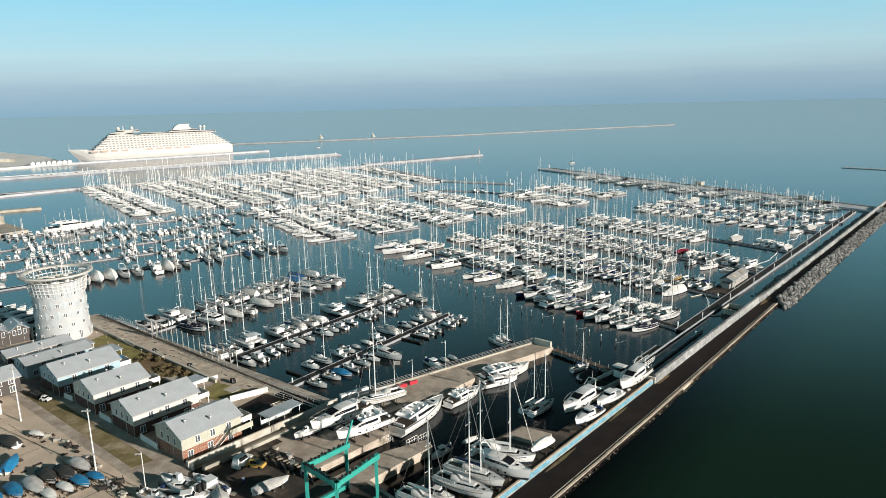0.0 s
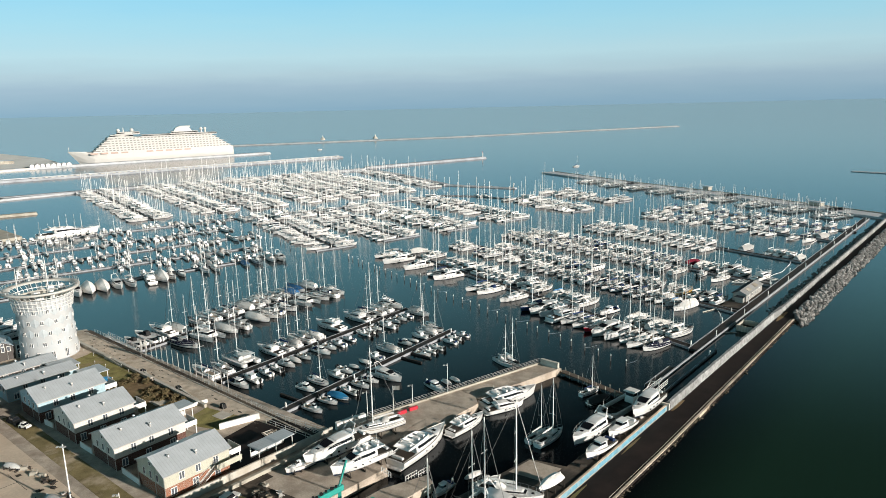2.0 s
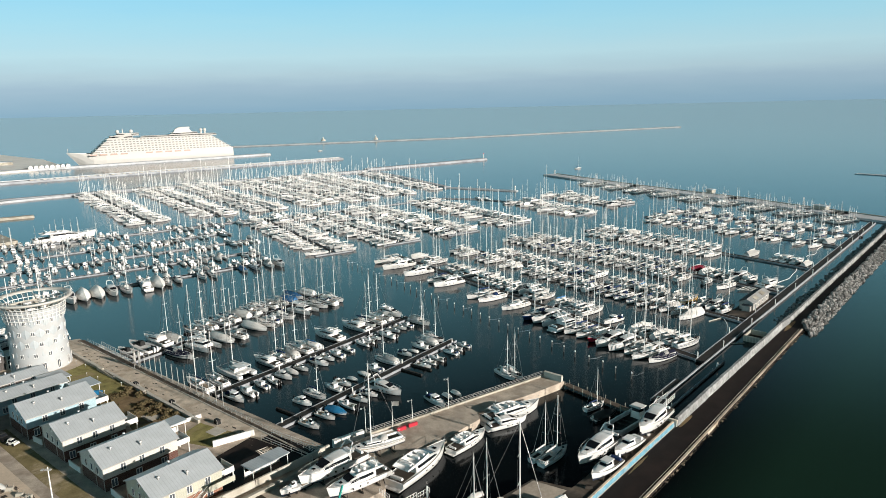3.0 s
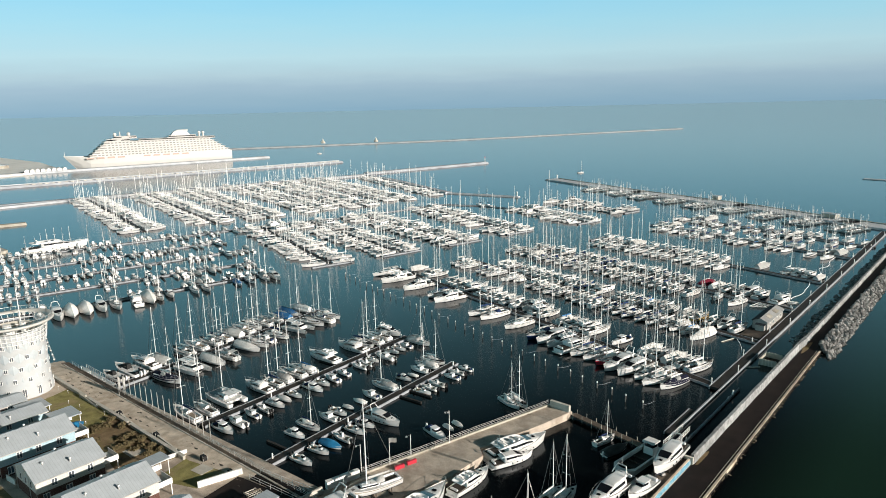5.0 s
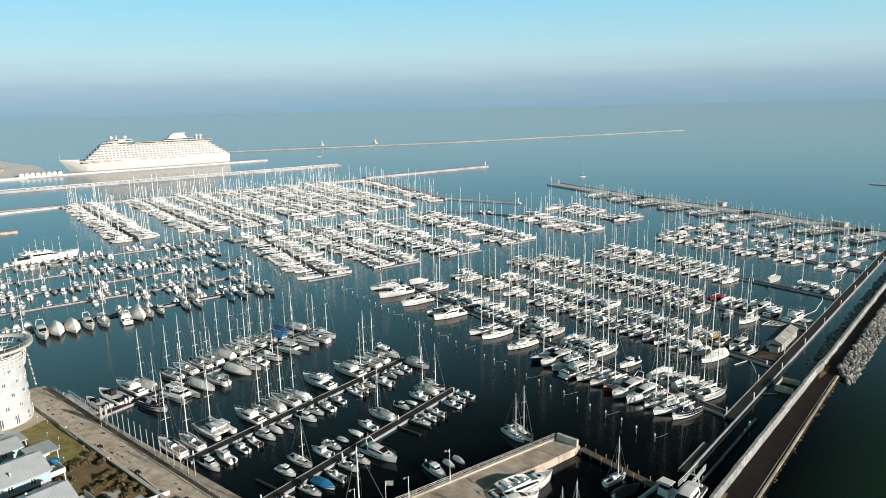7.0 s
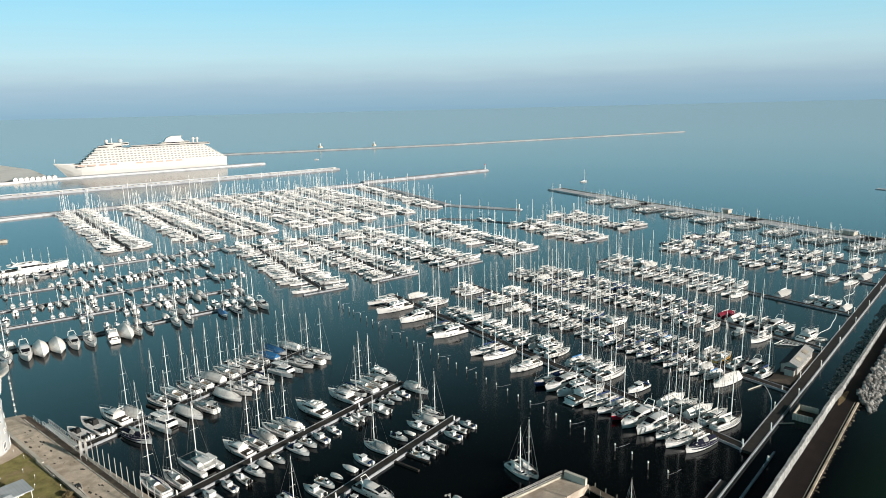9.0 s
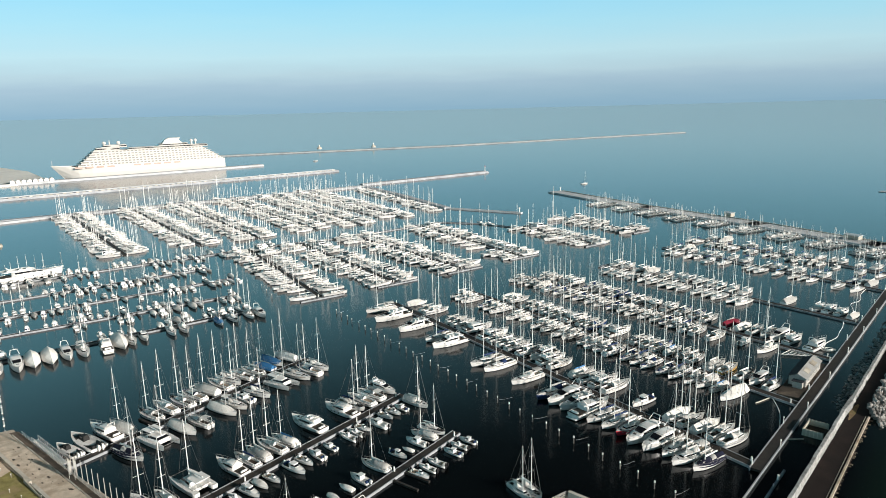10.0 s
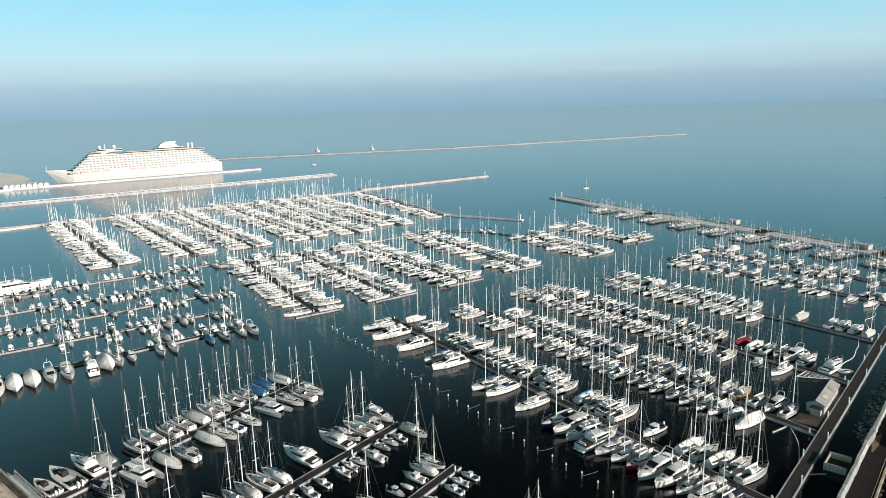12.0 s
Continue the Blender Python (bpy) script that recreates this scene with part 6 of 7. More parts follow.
# lamp posts
for x, y, h, heads in ((-61.3, 118.6, 12.3, 3), (-86.6, 140.6, 12.3, 3), (-49.5, 111.0, 7.5, 2), (-13.0, 149.5, 6, 1), (5.0, 159.6, 7.5, 2), (-3.2, 154.5, 5, 1)):
    lamp = tagged(new("lamp_post"), "tall white lamp post with floodlight heads" if h > 10 else "slim pale lamp post on the quay", "lamp post", "lamp posts")
    lamp.location = (x, y, QUAY)
    bm = bmesh.new()
    rod(bm, (0, 0, 0), (0, 0, h), 0.15 if h > 10 else 0.09, 0.09 if h > 10 else 0.06, 8)
    part("pole", bm, WHITEPAINT, lamp)
    for i in range(heads):
        bm = bmesh.new()
        box(bm, -1.0 + i * 0.6, -0.6 + i * 0.6, -0.35, 0.05, h - 0.45, h - 0.25, taper=0.05)
        rod(bm, (-0.8 + i * 0.6, 0, h - 0.35), (0, 0, h - 0.25), 0.04, 0.04, 4)
        part("floodlight", bm, STEEL, lamp)


# ---- boatyard ----
lift = tagged(new("travel_lift"), "turquoise steel travel lift straddling the yard", "boat lift")
A, B_, C_, D_ = Vector((-14.4, 107.9, QUAY)), Vector((-9.2, 103.8, QUAY)), Vector((-20.3, 102.1, QUAY)), Vector((-14.8, 96.3, QUAY))
UP = Vector((0, 0, 8.5))


def beam(a, b, w, h, bm):
    """A box beam between two points, h deep and w wide."""
    a, b = Vector(a), Vector(b)
    d = (b - a)
    m = Matrix.Translation(a) @ d.to_track_quat("X", "Z").to_matrix().to_4x4()
    box(bm, 0, d.length, -w / 2, w / 2, -h / 2, h / 2, m)


for a in (A, B_, C_, D_):
    bm = bmesh.new()
    beam(a + Vector((0, 0, 0.8)), a + UP, 0.65, 0.5, bm)
    leg = part("leg", bm, TURQUOISE, lift)
    bm = bmesh.new()
    m = Matrix.Translation(a + Vector((0, 0, 0.75))) @ pose(0, 0, 0, 0, 0, 45)
    rod(bm, m @ Vector((0, -0.3, 0)), m @ Vector((0, 0.3, 0)), 0.75, 0.75, 14)
    part("wheel", bm, BLACK, leg)
for a, b in ((A, C_), (B_, D_), (C_, D_)):
    bm = bmesh.new()
    over = (b - a).normalized() * 0.6
    beam(a + UP - over, b + UP + over, 0.7, 0.9, bm)
    bmtop = part("top_beam", bm, TURQUOISE, lift)
    bm = bmesh.new()
    rs2 = random.Random(4)
    for i in range(12):
        c = a + UP + (b - a) * (0.05 + 0.08 * i) + Vector((rs2.uniform(-0.2, 0.2), rs2.uniform(-0.2, 0.2), 0.55))
        box(bm, c.x - 0.18, c.x + 0.18, c.y - 0.18, c.y + 0.18, c.z - 0.15, c.z + rs2.uniform(0.05, 0.35))
    part("machinery", bm, BLACK, bmtop)
for a, b in ((A, C_), (B_, D_), (C_, D_)):
    bm = bmesh.new()
    beam(a + Vector((0, 0, 1.2)), b + Vector((0, 0, 1.2)), 0.5, 0.7, bm)
    part("sill_beam", bm, TURQUOISE, lift)
bm = bmesh.new()
beam(A + UP + Vector((0, 0, 0.4)), A + UP + Vector((1.2, 1.0, 4.2)), 0.25, 0.25, bm)
part("jib", bm, TURQUOISE, lift)

# dark posts and rails round the slip, as low guard frames
for i, (x, y, a) in enumerate(((-4.5, 122.8, 44), (-7.2, 124.3, 130), (-2.2, 124.2, 44))):
    g = tagged(new("guard_frame"), "pale tubular guard frame beside the slip", "guard rail", "guard frames")
    g.matrix_basis = pose(x, y, QUAY, 0, 0, a)
    for k in range(5):
        bm = bmesh.new()
        rod(bm, (k * 0.7, 0, 0), (k * 0.7, 0, 1.1), 0.05, 0.05, 5)
        part("upright", bm, WHITEPAINT, g)
    for h in (0.5, 1.1):
        bm = bmesh.new()
        rod(bm, (0, 0, h), (2.8, 0, h), 0.05, 0.05, 5)
        part("rail", bm, WHITEPAINT, g)


def ashore(kind, x, y, L, heading, lift_z=0.9, group="boats on the hard", ground=QUAY, roll=0):
    """A boat propped up ashore on a cradle."""
    boat(kind, L, True, pose(x, y, ground + lift_z, roll, 0, heading), group)
    cr = tagged(new("cradle"), "dark steel boat cradle on the yard", "cradle", "boat cradles")
    cr.matrix_basis = pose(x, y, ground, 0, 0, heading)
    for u in (-0.28, 0.0, 0.24):
        bm = bmesh.new()
        box(bm, u * L - 0.15, u * L + 0.15, -L * 0.13, L * 0.13, 0, 0.2)
        for s in (-1, 1):
            rod(bm, (u * L, s * L * 0.13, 0), (u * L, s * L * 0.11, lift_z + 0.45), 0.08, 0.08, 5)
        rod(bm, (u * L, 0, 0), (u * L, 0, lift_z - 0.2), 0.22, 0.16, 6)
        part("support", bm, WORN_DARK, cr)


# hauled out beside the slip
ashore("my", -13.0, 128.1, 13.2, 217)
ashore("cruiser", -18.2, 133.2, 12.2, 222)
ashore("sail", -10.2, 140.6, 11.5, 209, 1.4)
ashore("open", -24.3, 128.2, 6.0, 219, 0.5)
ashore("tarp_g", -27.6, 109.5, 6.5, 36, 0.6)
# afloat round the mole
for kind, x, y, L, a in (("my", -1.6, 137.4, 17.5, 53), ("my", 8.4, 146.2, 11.5, 45), ("my", 19.4, 158.3, 16.0, 30), ("cruiser", 17.6, 153.9, 8.5, 24), ("sail", 25.0, 139.2, 8.2, 44), ("sail", 22.9, 140.4, 7.0, 44),
                         ("sail", 38.8, 160.6, 6.0, 33), ("tarp_k", 39.9, 156.3, 7.0, 30), ("sail", 22.7, 181.1, 7.5, -60), ("sail", 20.8, 180.6, 7.0, -60), ("mb", 2.4, 166.5, 7.0, -58), ("tarp_w", 5.4, 169.4, 6.0, -58), ("tarp_w", 7.6, 170.8, 6.0, -58),
                         ("mb", 2.0, 121.9, 5.5, 230), ("tarp_w", 7.8, 126.5, 6.0, 215)):
    boat(kind, L, True, pose(x, y, 0, 0, 0, a), "boats round the mole")
for kind, x, y, L, a in (("my", -136, 224, 13, 62), ("cruiser", -131, 220, 11, 62), ("speed", -141, 228, 9, 62), ("r", -127, 216.5, 10, 62), ("my", -147, 230, 12, 62)):
    boat(KINDS.get(kind, kind), L, True, pose(x, y, 0, 0, 0, a), "boats behind the tower")
# on the hardstanding by the blue wall
for kind, x, y, L, a, h in (("cruiser", 33.0, 137.0, 11.5, 223, 0.7), ("mb", 32.6, 130.2, 9.5, 222, 0.8), ("mb", 39.2, 138.0, 9.0, 221, 0.8), ("cruiser", 47.9, 148.0, 11.5, 227, 0.6),
                            ("tarp_w", 20.7, 118.6, 9.8, 224, 1.2), ("sail", 13.2, 115.4, 11.5, -22, 1.2), ("cruiser", 12.2, 112.0, 10.5, -38, 0.8), ("sail", 7.4, 109.2, 12.4, -38, 1.2), ("sail", 5.2, 105.6, 11.5, -38, 1.2),
                            ("open", 10.0, 120.6, 6.0, 30, 0.4), ("mb", 1.0, 104.6, 6.5, -32, 0.6), ("sail", -1.5, 101.5, 9.5, -38, 1.2)):
    ashore(kind, x, y, L, a, h, ground=HARD)

# wide open work barge
barge = tagged(new("work_barge"), "open steel work barge with pale bulwarks and wheelhouse", "barge")
barge.matrix_basis = pose(42.9, 151.3, 0, 0, 0, 220)
L, W = 13.2, 4.6
bm = bmesh.new()
out = [(-L / 2, -W / 2), (L * 0.36, -W / 2), (L * 0.47, -W * 0.3), (L / 2, 0), (L * 0.47, W * 0.3), (L * 0.36, W / 2), (-L / 2, W / 2)]
loft(bm, [[Vector((x * k, y * k, z)) for x, y in out] for k, z in ((0.9, -0.5), (0.97, 0.4), (1.02, 1.3), (1.03, 1.36), (0.85, 1.36), (0.83, 0.6))], closed=True, smooth=False)
part("hull", bm, WHITEPAINT, barge)
bm = bmesh.new()
slab(bm, [(x * 0.86, y * 0.86) for x, y in out], 0.2, 0.5)
hold = part("hold_floor", bm, DOCK_DARK, barge)
for x in (-1.5, 0.6, 2.7):
    bm = bmesh.new()
    box(bm, x, x + 0.3, -W * 0.4, W * 0.4, 0.5, 0.75)
    part("floor_rib", bm, WORN_DARK, hold)
bm = bmesh.new()
cabin(bm, -L * 0.46, -L * 0.3, W * 0.55, W * 0.5, 0.5, 3.1, slope=0.25)
box(bm, -L * 0.48, -L * 0.28, -W * 0.3, W * 0.3, 3.1, 3.22)
part("wheelhouse", bm, WHITEPAINT, barge)
bm = bmesh.new()
band(bm, -L * 0.46, -L * 0.3, W * 0.55, W * 0.5, 0.5, 3.1, 0.25, 2.1, 2.8)
part("window", bm, GLASS_DARK, barge)

# blue wall along the breakwater road
bwall = tagged(new("blue_wall"), "long sand-topped concrete wall with flaking light blue paint", "wall", kind="structure")
for i in range(14):
    s = -42 + i * 7.1
    bm = bmesh.new()
    loft(bm, [[bw(x, o, z) for o, z in ((8.06, 0.2), (8.22, 1.62), (8.28, 1.7), (8.66, 1.7), (8.72, HARD - 0.2))] for x in (s, s + 7.04)], cap=(True, True), smooth=False)
    panel = part("wall_panel", bm, TAN_PAVING, bwall)
    bm = bmesh.new()
    for j in range(4):
        x = s + j * 1.76
        loft(bm, [[bw(q, o, z) for o, z in ((8.08 + d, 0.62 + d * 9), (8.185, 1.61 - e), (8.23, 1.61 - e))] for q, d, e in ((x, rnd.uniform(0, 0.012), rnd.uniform(0, 0.06)), (x + 1.76, rnd.uniform(0, 0.012), rnd.uniform(0, 0.06)))], cap=(True, True), smooth=False)
    part("painted_face", bm, BLUE_PAINT, panel)
bm = bmesh.new()
box(bm, 57.0, 57.55, 7.7, 11.9, -0.5, 2.05, BREAK)
tagged(part("end_wall", bm, PALE_CONCRETE), "pale concrete cross wall at the basin's end", "wall", kind="structure")

patch("pale_slab", [(14.5, 125.4), (19.0, 129.2), (24.4, 125.6), (20.2, 121.5)], YARD, 0.03, "pale worn slab at the quay's corner", "slab", base=HARD)
# footbridge from the mole to the hardstanding
bridge = tagged(new("footbridge"), "dark narrow footbridge across the basin mouth with posts", "footbridge")
bm = bmesh.new()
strip((34.6, 172.6), (46.5, 155.6), -0.8, 0.8, 0.7, 1.0, bm)
part("deck", bm, BOARDWALK, bridge)
for i in range(8):
    for o in (-0.75, 0.75):
        bm = bmesh.new()
        c = along((34.6, 172.6), (46.5, 155.6), 0.6 + i * 2.8, o * 1.1)
        rod(bm, c + Vector((0, 0, -1)), c + Vector((0, 0, 1.9)), 0.07, 0.07, 6)
        part("post", bm, CONCRETE, bridge)
for y0, y1 in ((12.95, 13.1), (14.95, 14.75)):
    tr = tagged(new("truss_rail"), "pale steel truss rail of a boat ramp", "truss", "ramp rails")
    for z in (1.4, 1.9, 2.4):
        bm = bmesh.new()
        rod(bm, bw(59.4, y0, z), bw(69.2, y1, z), 0.07, 0.07, 5)
        part("chord", bm, WHITEPAINT, tr)
    for i in range(9):
        bm = bmesh.new()
        rod(bm, bw(59.5 + i * 1.2, y0 + (y1 - y0) * i / 8, 1.4), bw(59.5 + i * 1.2, y0 + (y1 - y0) * i / 8, 2.4), 0.05, 0.05, 4)
        part("strut", bm, WHITEPAINT, tr)

# hut on the walkway
HUT_ROOF = lined("worn_sheet_roof", (0.30, 0.30, 0.29), 0.5, 0.03, 0.6, "X", 0.8, vary=0.3)
# white boards greyed, with the hut walls' shade put into the colour
HUT_WALL = lined("shade_grey_boards", (0.36, 0.345, 0.32), 0.25, 0.012, vary=0.3)
hut = tagged(new("hut"), "long white service hut with a pitched grey roof", "hut")
hut.matrix_basis = BREAK @ pose(147.5, 19.6, 0.5, 0, 0, 0)
bm = bmesh.new()
box(bm, -6.5, 24, -1.1, 5.6, -0.6, 0.15)
part("platform", bm, WORN_DARK, hut)
bm = bmesh.new()
v = [bm.verts.new(p) for x in (2.0, 19.0) for p in ((x, 0.2, 0.1), (x, 4.6, 0.1), (x, 4.6, 2.7), (x, 2.4, 3.65), (x, 0.2, 2.7))]
bm.faces.new(v[4::-1])
bm.faces.new(v[5:])
for i in range(5):
    j = (i + 1) % 5
    bm.faces.new((v[i], v[j], v[j + 5], v[i + 5]))
bmesh.ops.recalc_face_normals(bm, faces=bm.faces)
part("wall", bm, HUT_WALL, hut)
# the harbour-side slope is painted darker to hold its shade
for y0, mat, lab in ((-0.2, HUT_ROOF, "pale sheet roof slope"), (5.0, METAL_DARK, "sheet roof slope with its shade put into a dark colour")):
    bm = bmesh.new()
    za = 2.7 - 0.17
    q = [(x, y, z) for x in (1.6, 19.4) for y, z in ((y0, za + 0.03), (2.4, 3.75))]
    vv = [bm.verts.new(p) for p in q] + [bm.verts.new((x, y, z + 0.1)) for x, y, z in q]
    for f in ((4, 6, 7, 5), (0, 1, 3, 2), (0, 2, 6, 4), (1, 5, 7, 3), (0, 4, 5, 1), (2, 3, 7, 6)):
        bm.faces.new([vv[i] for i in f])
    bmesh.ops.recalc_face_normals(bm, faces=bm.faces)
    part("roof_slope", bm, mat, hut, lab)
for x in (5.5, 12.5):
    bm = bmesh.new()
    c = pose(x, 1.15, 3.26, 25, 0, 0)
    box(bm, 0, 3.2, -0.75, 0.75, 0, 0.12, c)
    part("roof_panel", bm, CONCRETE, hut, "grey roof light panel")
bm = bmesh.new()
box(bm, 0.2, 2.0, 0.7, 3.2, 0.1, 2.0, taper=0.03)
part("annex", bm, HUT_WALL, hut)
bm = bmesh.new()
box(bm, 0.0, 2.0, 0.5, 3.4, 2.0, 2.12)
part("annex_roof", bm, METAL_DARK, hut)
for x in (4.5, 8.0, 12.0, 16.0):
    window(hut, pose(x, 0.18, 1.0, 0, 0, 0), 1.0, 1.0)

# mooring cage by the breakwater
cage = tagged(new("open_tank"), "open pale concrete tank with posts standing in the water", "tank")
cage.matrix_basis = BREAK @ pose(121, 9.3, 0, 0, 0, 0)
for x0, x1, y0, y1 in ((0, 6.2, 4.3, 4.55), (0, 0.25, 0, 4.3), (5.95, 6.2, 0, 4.3)):
    bm = bmesh.new()
    box(bm, x0, x1, y0, y1, -1, 1.75, taper=0.02)
    part("wall", bm, CONCRETE, cage)
for k in range(6):
    for x in (-0.12, 6.1):
        bm = bmesh.new()
        box(bm, x, x + 0.2, 0.3 + k * 0.82, 0.5 + k * 0.82, -1, 1.9, taper=0.03)
        part("post", bm, PALE_CONCRETE, cage)
bm = bmesh.new()
box(bm, 0.25, 5.95, 0.0, 4.3, -1, 0.35)
part("floor", bm, WORN_DARK, cage)


def boom(pts, r, label):
    """A floating hose along a line of points."""
    cu = bpy.data.curves.new("floating_boom", "CURVE")
    cu.dimensions, cu.bevel_depth, cu.bevel_resolution = "3D", r, 1
    sp = cu.splines.new("NURBS")
    sp.points.add(len(pts) - 1)
    for p, (x, y) in zip(sp.points, pts):
        p.co = (x, y, 0.12, 1)
    sp.use_endpoint_u, sp.order_u = True, 3
    ob = new("floating_boom", cu)
    tagged(ob, label, "floating boom", "floating booms")


boom([(96.0, 220.3), (94.6, 214), (91.2, 207), (87.1, 200.5)], 0.09, "thin white floating boom on dark water")
for p, q in (((90.0, 217.5), (95.7, 220.5)), ((87.5, 197.7), (91.8, 197.6))):
    bm = bmesh.new()
    strip(p, q, -0.12, 0.12, 0.05, 0.3, bm)
    tagged(part("floating_plank", bm, PALE_CONCRETE), "narrow pale plank floating on dark water", "plank", "floating planks")
boom([(130.5, 253.9), (134, 259), (141, 263), (145.5, 269.2), (150, 274), (153.1, 279.2)], 0.1, "thin white floating boom beside the walkway")
boom([(154.8, 281.9), (162, 287), (165.7, 292.9), (168, 299), (174.9, 301.7), (180, 311), (188.3, 318.4)], 0.1, "thin white floating boom beside the walkway")

floats = tagged(new("float_line"), "line of long white floats on dark water", "float line")
bm = bmesh.new()
rod(bm, (-106.5, 217.5, 0.1), (-127.5, 250.5, 0.1), 0.05, 0.05, 5)
part("rope", bm, DOCK_EDGE, floats)
for i, n in enumerate((1.2, 3.0, 1.5, 4.0, 2.0, 3.2, 1.2, 2.6)):
    a, b = along((-106.5, 217.5), (-127.5, 250.5), 1.5 + i * 4.6, 0, 0.15), along((-106.5, 217.5), (-127.5, 250.5), 1.5 + i * 4.6 + n, 0, 0.15)
    bm = bmesh.new()
    rod(bm, a, b, 0.24, 0.2, 8)
    part("float", bm, WHITEPAINT, floats)

# white lattice frame lying by the walkway
frame_ = tagged(new("lattice_frame"), "white triangular lattice frame floating by the walkway", "frame")
corners = [Vector((114.5, 249.9, 0.5)), Vector((124.6, 246.6, 0.5)), Vector((119.9, 253.7, 0.5))]
for i in range(3):
    bm = bmesh.new()
    rod(bm, corners[i], corners[(i + 1) % 3], 0.14, 0.14, 5)
    part("chord", bm, WHITEPAINT, frame_)
for i in range(1, 7):
    for k in (0, 1):
        bm = bmesh.new()
        rod(bm, corners[0].lerp(corners[1], i / 7), corners[0 if k == 0 else 1].lerp(corners[2], i / 7 if k == 0 else 1 - i / 7), 0.08, 0.08, 4)
        part("strut", bm, WHITEPAINT, frame_)
raft = tagged(new("ring_raft"), "pale coiled hose on a small raft by the walkway", "raft")
raft.location = (131.5, 252.6, 0.1)
for k in range(3):
    bm = bmesh.new()
    pts = [Vector(((2.2 - 0.5 * k) * math.cos(i * math.pi / 8), (1.5 - 0.35 * k) * math.sin(i * math.pi / 8), 0.25 + 0.12 * k)) for i in range(17)]
    for p, q in zip(pts, pts[1:]):
        rod(bm, p, q, 0.12, 0.12, 5)
    part("coil", bm, WHITEPAINT, raft)

# mooring piles in front of the eastern pier and in the channels
PILE_WOOD = material("weathered_pile", (0.16, 0.15, 0.14), 0.8, vary=0.4)
bm = bmesh.new()
rod(bm, (0, 0, -1.5), (0, 0, 1.5), 0.14, 0.14, 8)
pile = new("mooring_pile")
part("shaft", bm, PILE_WOOD, pile)
bm = bmesh.new()
rod(bm, (0, 0, 1.5), (0, 0, 1.95), 0.19, 0.15, 8)
part("cap", bm, WHITEPAINT, pile)
bm = bmesh.new()
rod(bm, (0, 0, 0.8), (2.2, 0, 0.5), 0.03, 0.03, 4)
rod(bm, (2.2, 0, 0.5), (4.6, 0, 0.55), 0.03, 0.03, 4)
part("mooring_line", bm, DOCK_EDGE, pile)
tagged(pile, "weathered mooring pile with a white cap and slack line", "pile", "mooring piles")
first = True
for (p, q), n in ((((-32, 310), (52, 176)), 34), (((-62, 335), (-70, 352)), 3)):
    for i in range(n):
        c = Vector(p).lerp(Vector(q), i / (n - 1))
        m = pose(c.x + rnd.uniform(-0.3, 0.3), c.y + rnd.uniform(-0.3, 0.3), 0, 0, 0, 32 + rnd.uniform(-12, 12))
        if first:
            pile.matrix_basis, first = m, False
        else:
            each_pile = copy_thing(pile, m)
            for line in [o for o in each_pile.children if i % 3 and o.name.startswith("mooring_line")]:
                bpy.data.objects.remove(line)

# side fingers of the docks
for name, s, side in (("NA", 17.5, -1), ("NA", 26.5, 1), ("NB", 44, 1), ("NC", 6.5, 1), ("NC", 41, -1), ("NC", 45, -1), ("S1", 30, 1), ("S1", 62, -1), ("S1", 85, -1), ("S2", 40, -1), ("S2", 62, 1), ("S2", 90, -1), ("S3", 35, 1), ("S3", 60, -1), ("S3", 85, 1), ("S4", 40, -1), ("S4", 70, 1), ("S4", 95, -1)):
    p, q, w = PIERS[name]
    a, b = along(p, q, s, side * w / 2), along(p, q, s, side * (w / 2 + 7))
    bm = bmesh.new()
    strip((a.x, a.y), (b.x, b.y), -0.3, 0.3, 0, 0.45, bm)
    tagged(part("finger_dock", bm, DOCK_DARK), "short dark finger dock between berths", "dock", "finger docks")

# covered boats and clutter of the street yard
for kind, x, y, a, L in (("tarp_b", -77.8, 121.2, 100, 8.0), ("tarp_k", -83.4, 130.3, 145, 7.6), ("tarp_w", -79.2, 133.2, -25, 6), ("tarp_b", -71.8, 111.7, -43, 7.6), ("tarp_g", -69.2, 113.0, -42, 8.2), ("tarp_w", -65.2, 110.2, -40, 7),
                         ("tarp_w", -63.4, 112.2, -36, 7), ("tarp_b", -61.6, 113.9, -38, 6.6), ("tarp_b", -59.6, 115.4, -32, 5.6), ("tarp_k", -68.4, 115.9, -43, 7.4), ("tarp_k", -65.7, 116.8, -40, 7.4), ("tarp_g", -64.3, 119.6, -38, 7.6), ("tarp_b", -74.2, 109.9, -43, 7.4),
                         ("tarp_w", -78.0, 114.2, -45, 6.5), ("mb", -43, 110, -12, 7.5), ("mb", -40.5, 106.5, 10, 7.5), ("open", -46.8, 107.8, -30, 6.5)):
    ashore(kind, x, y, L, a, 0.4, "covered boats in the street yard")


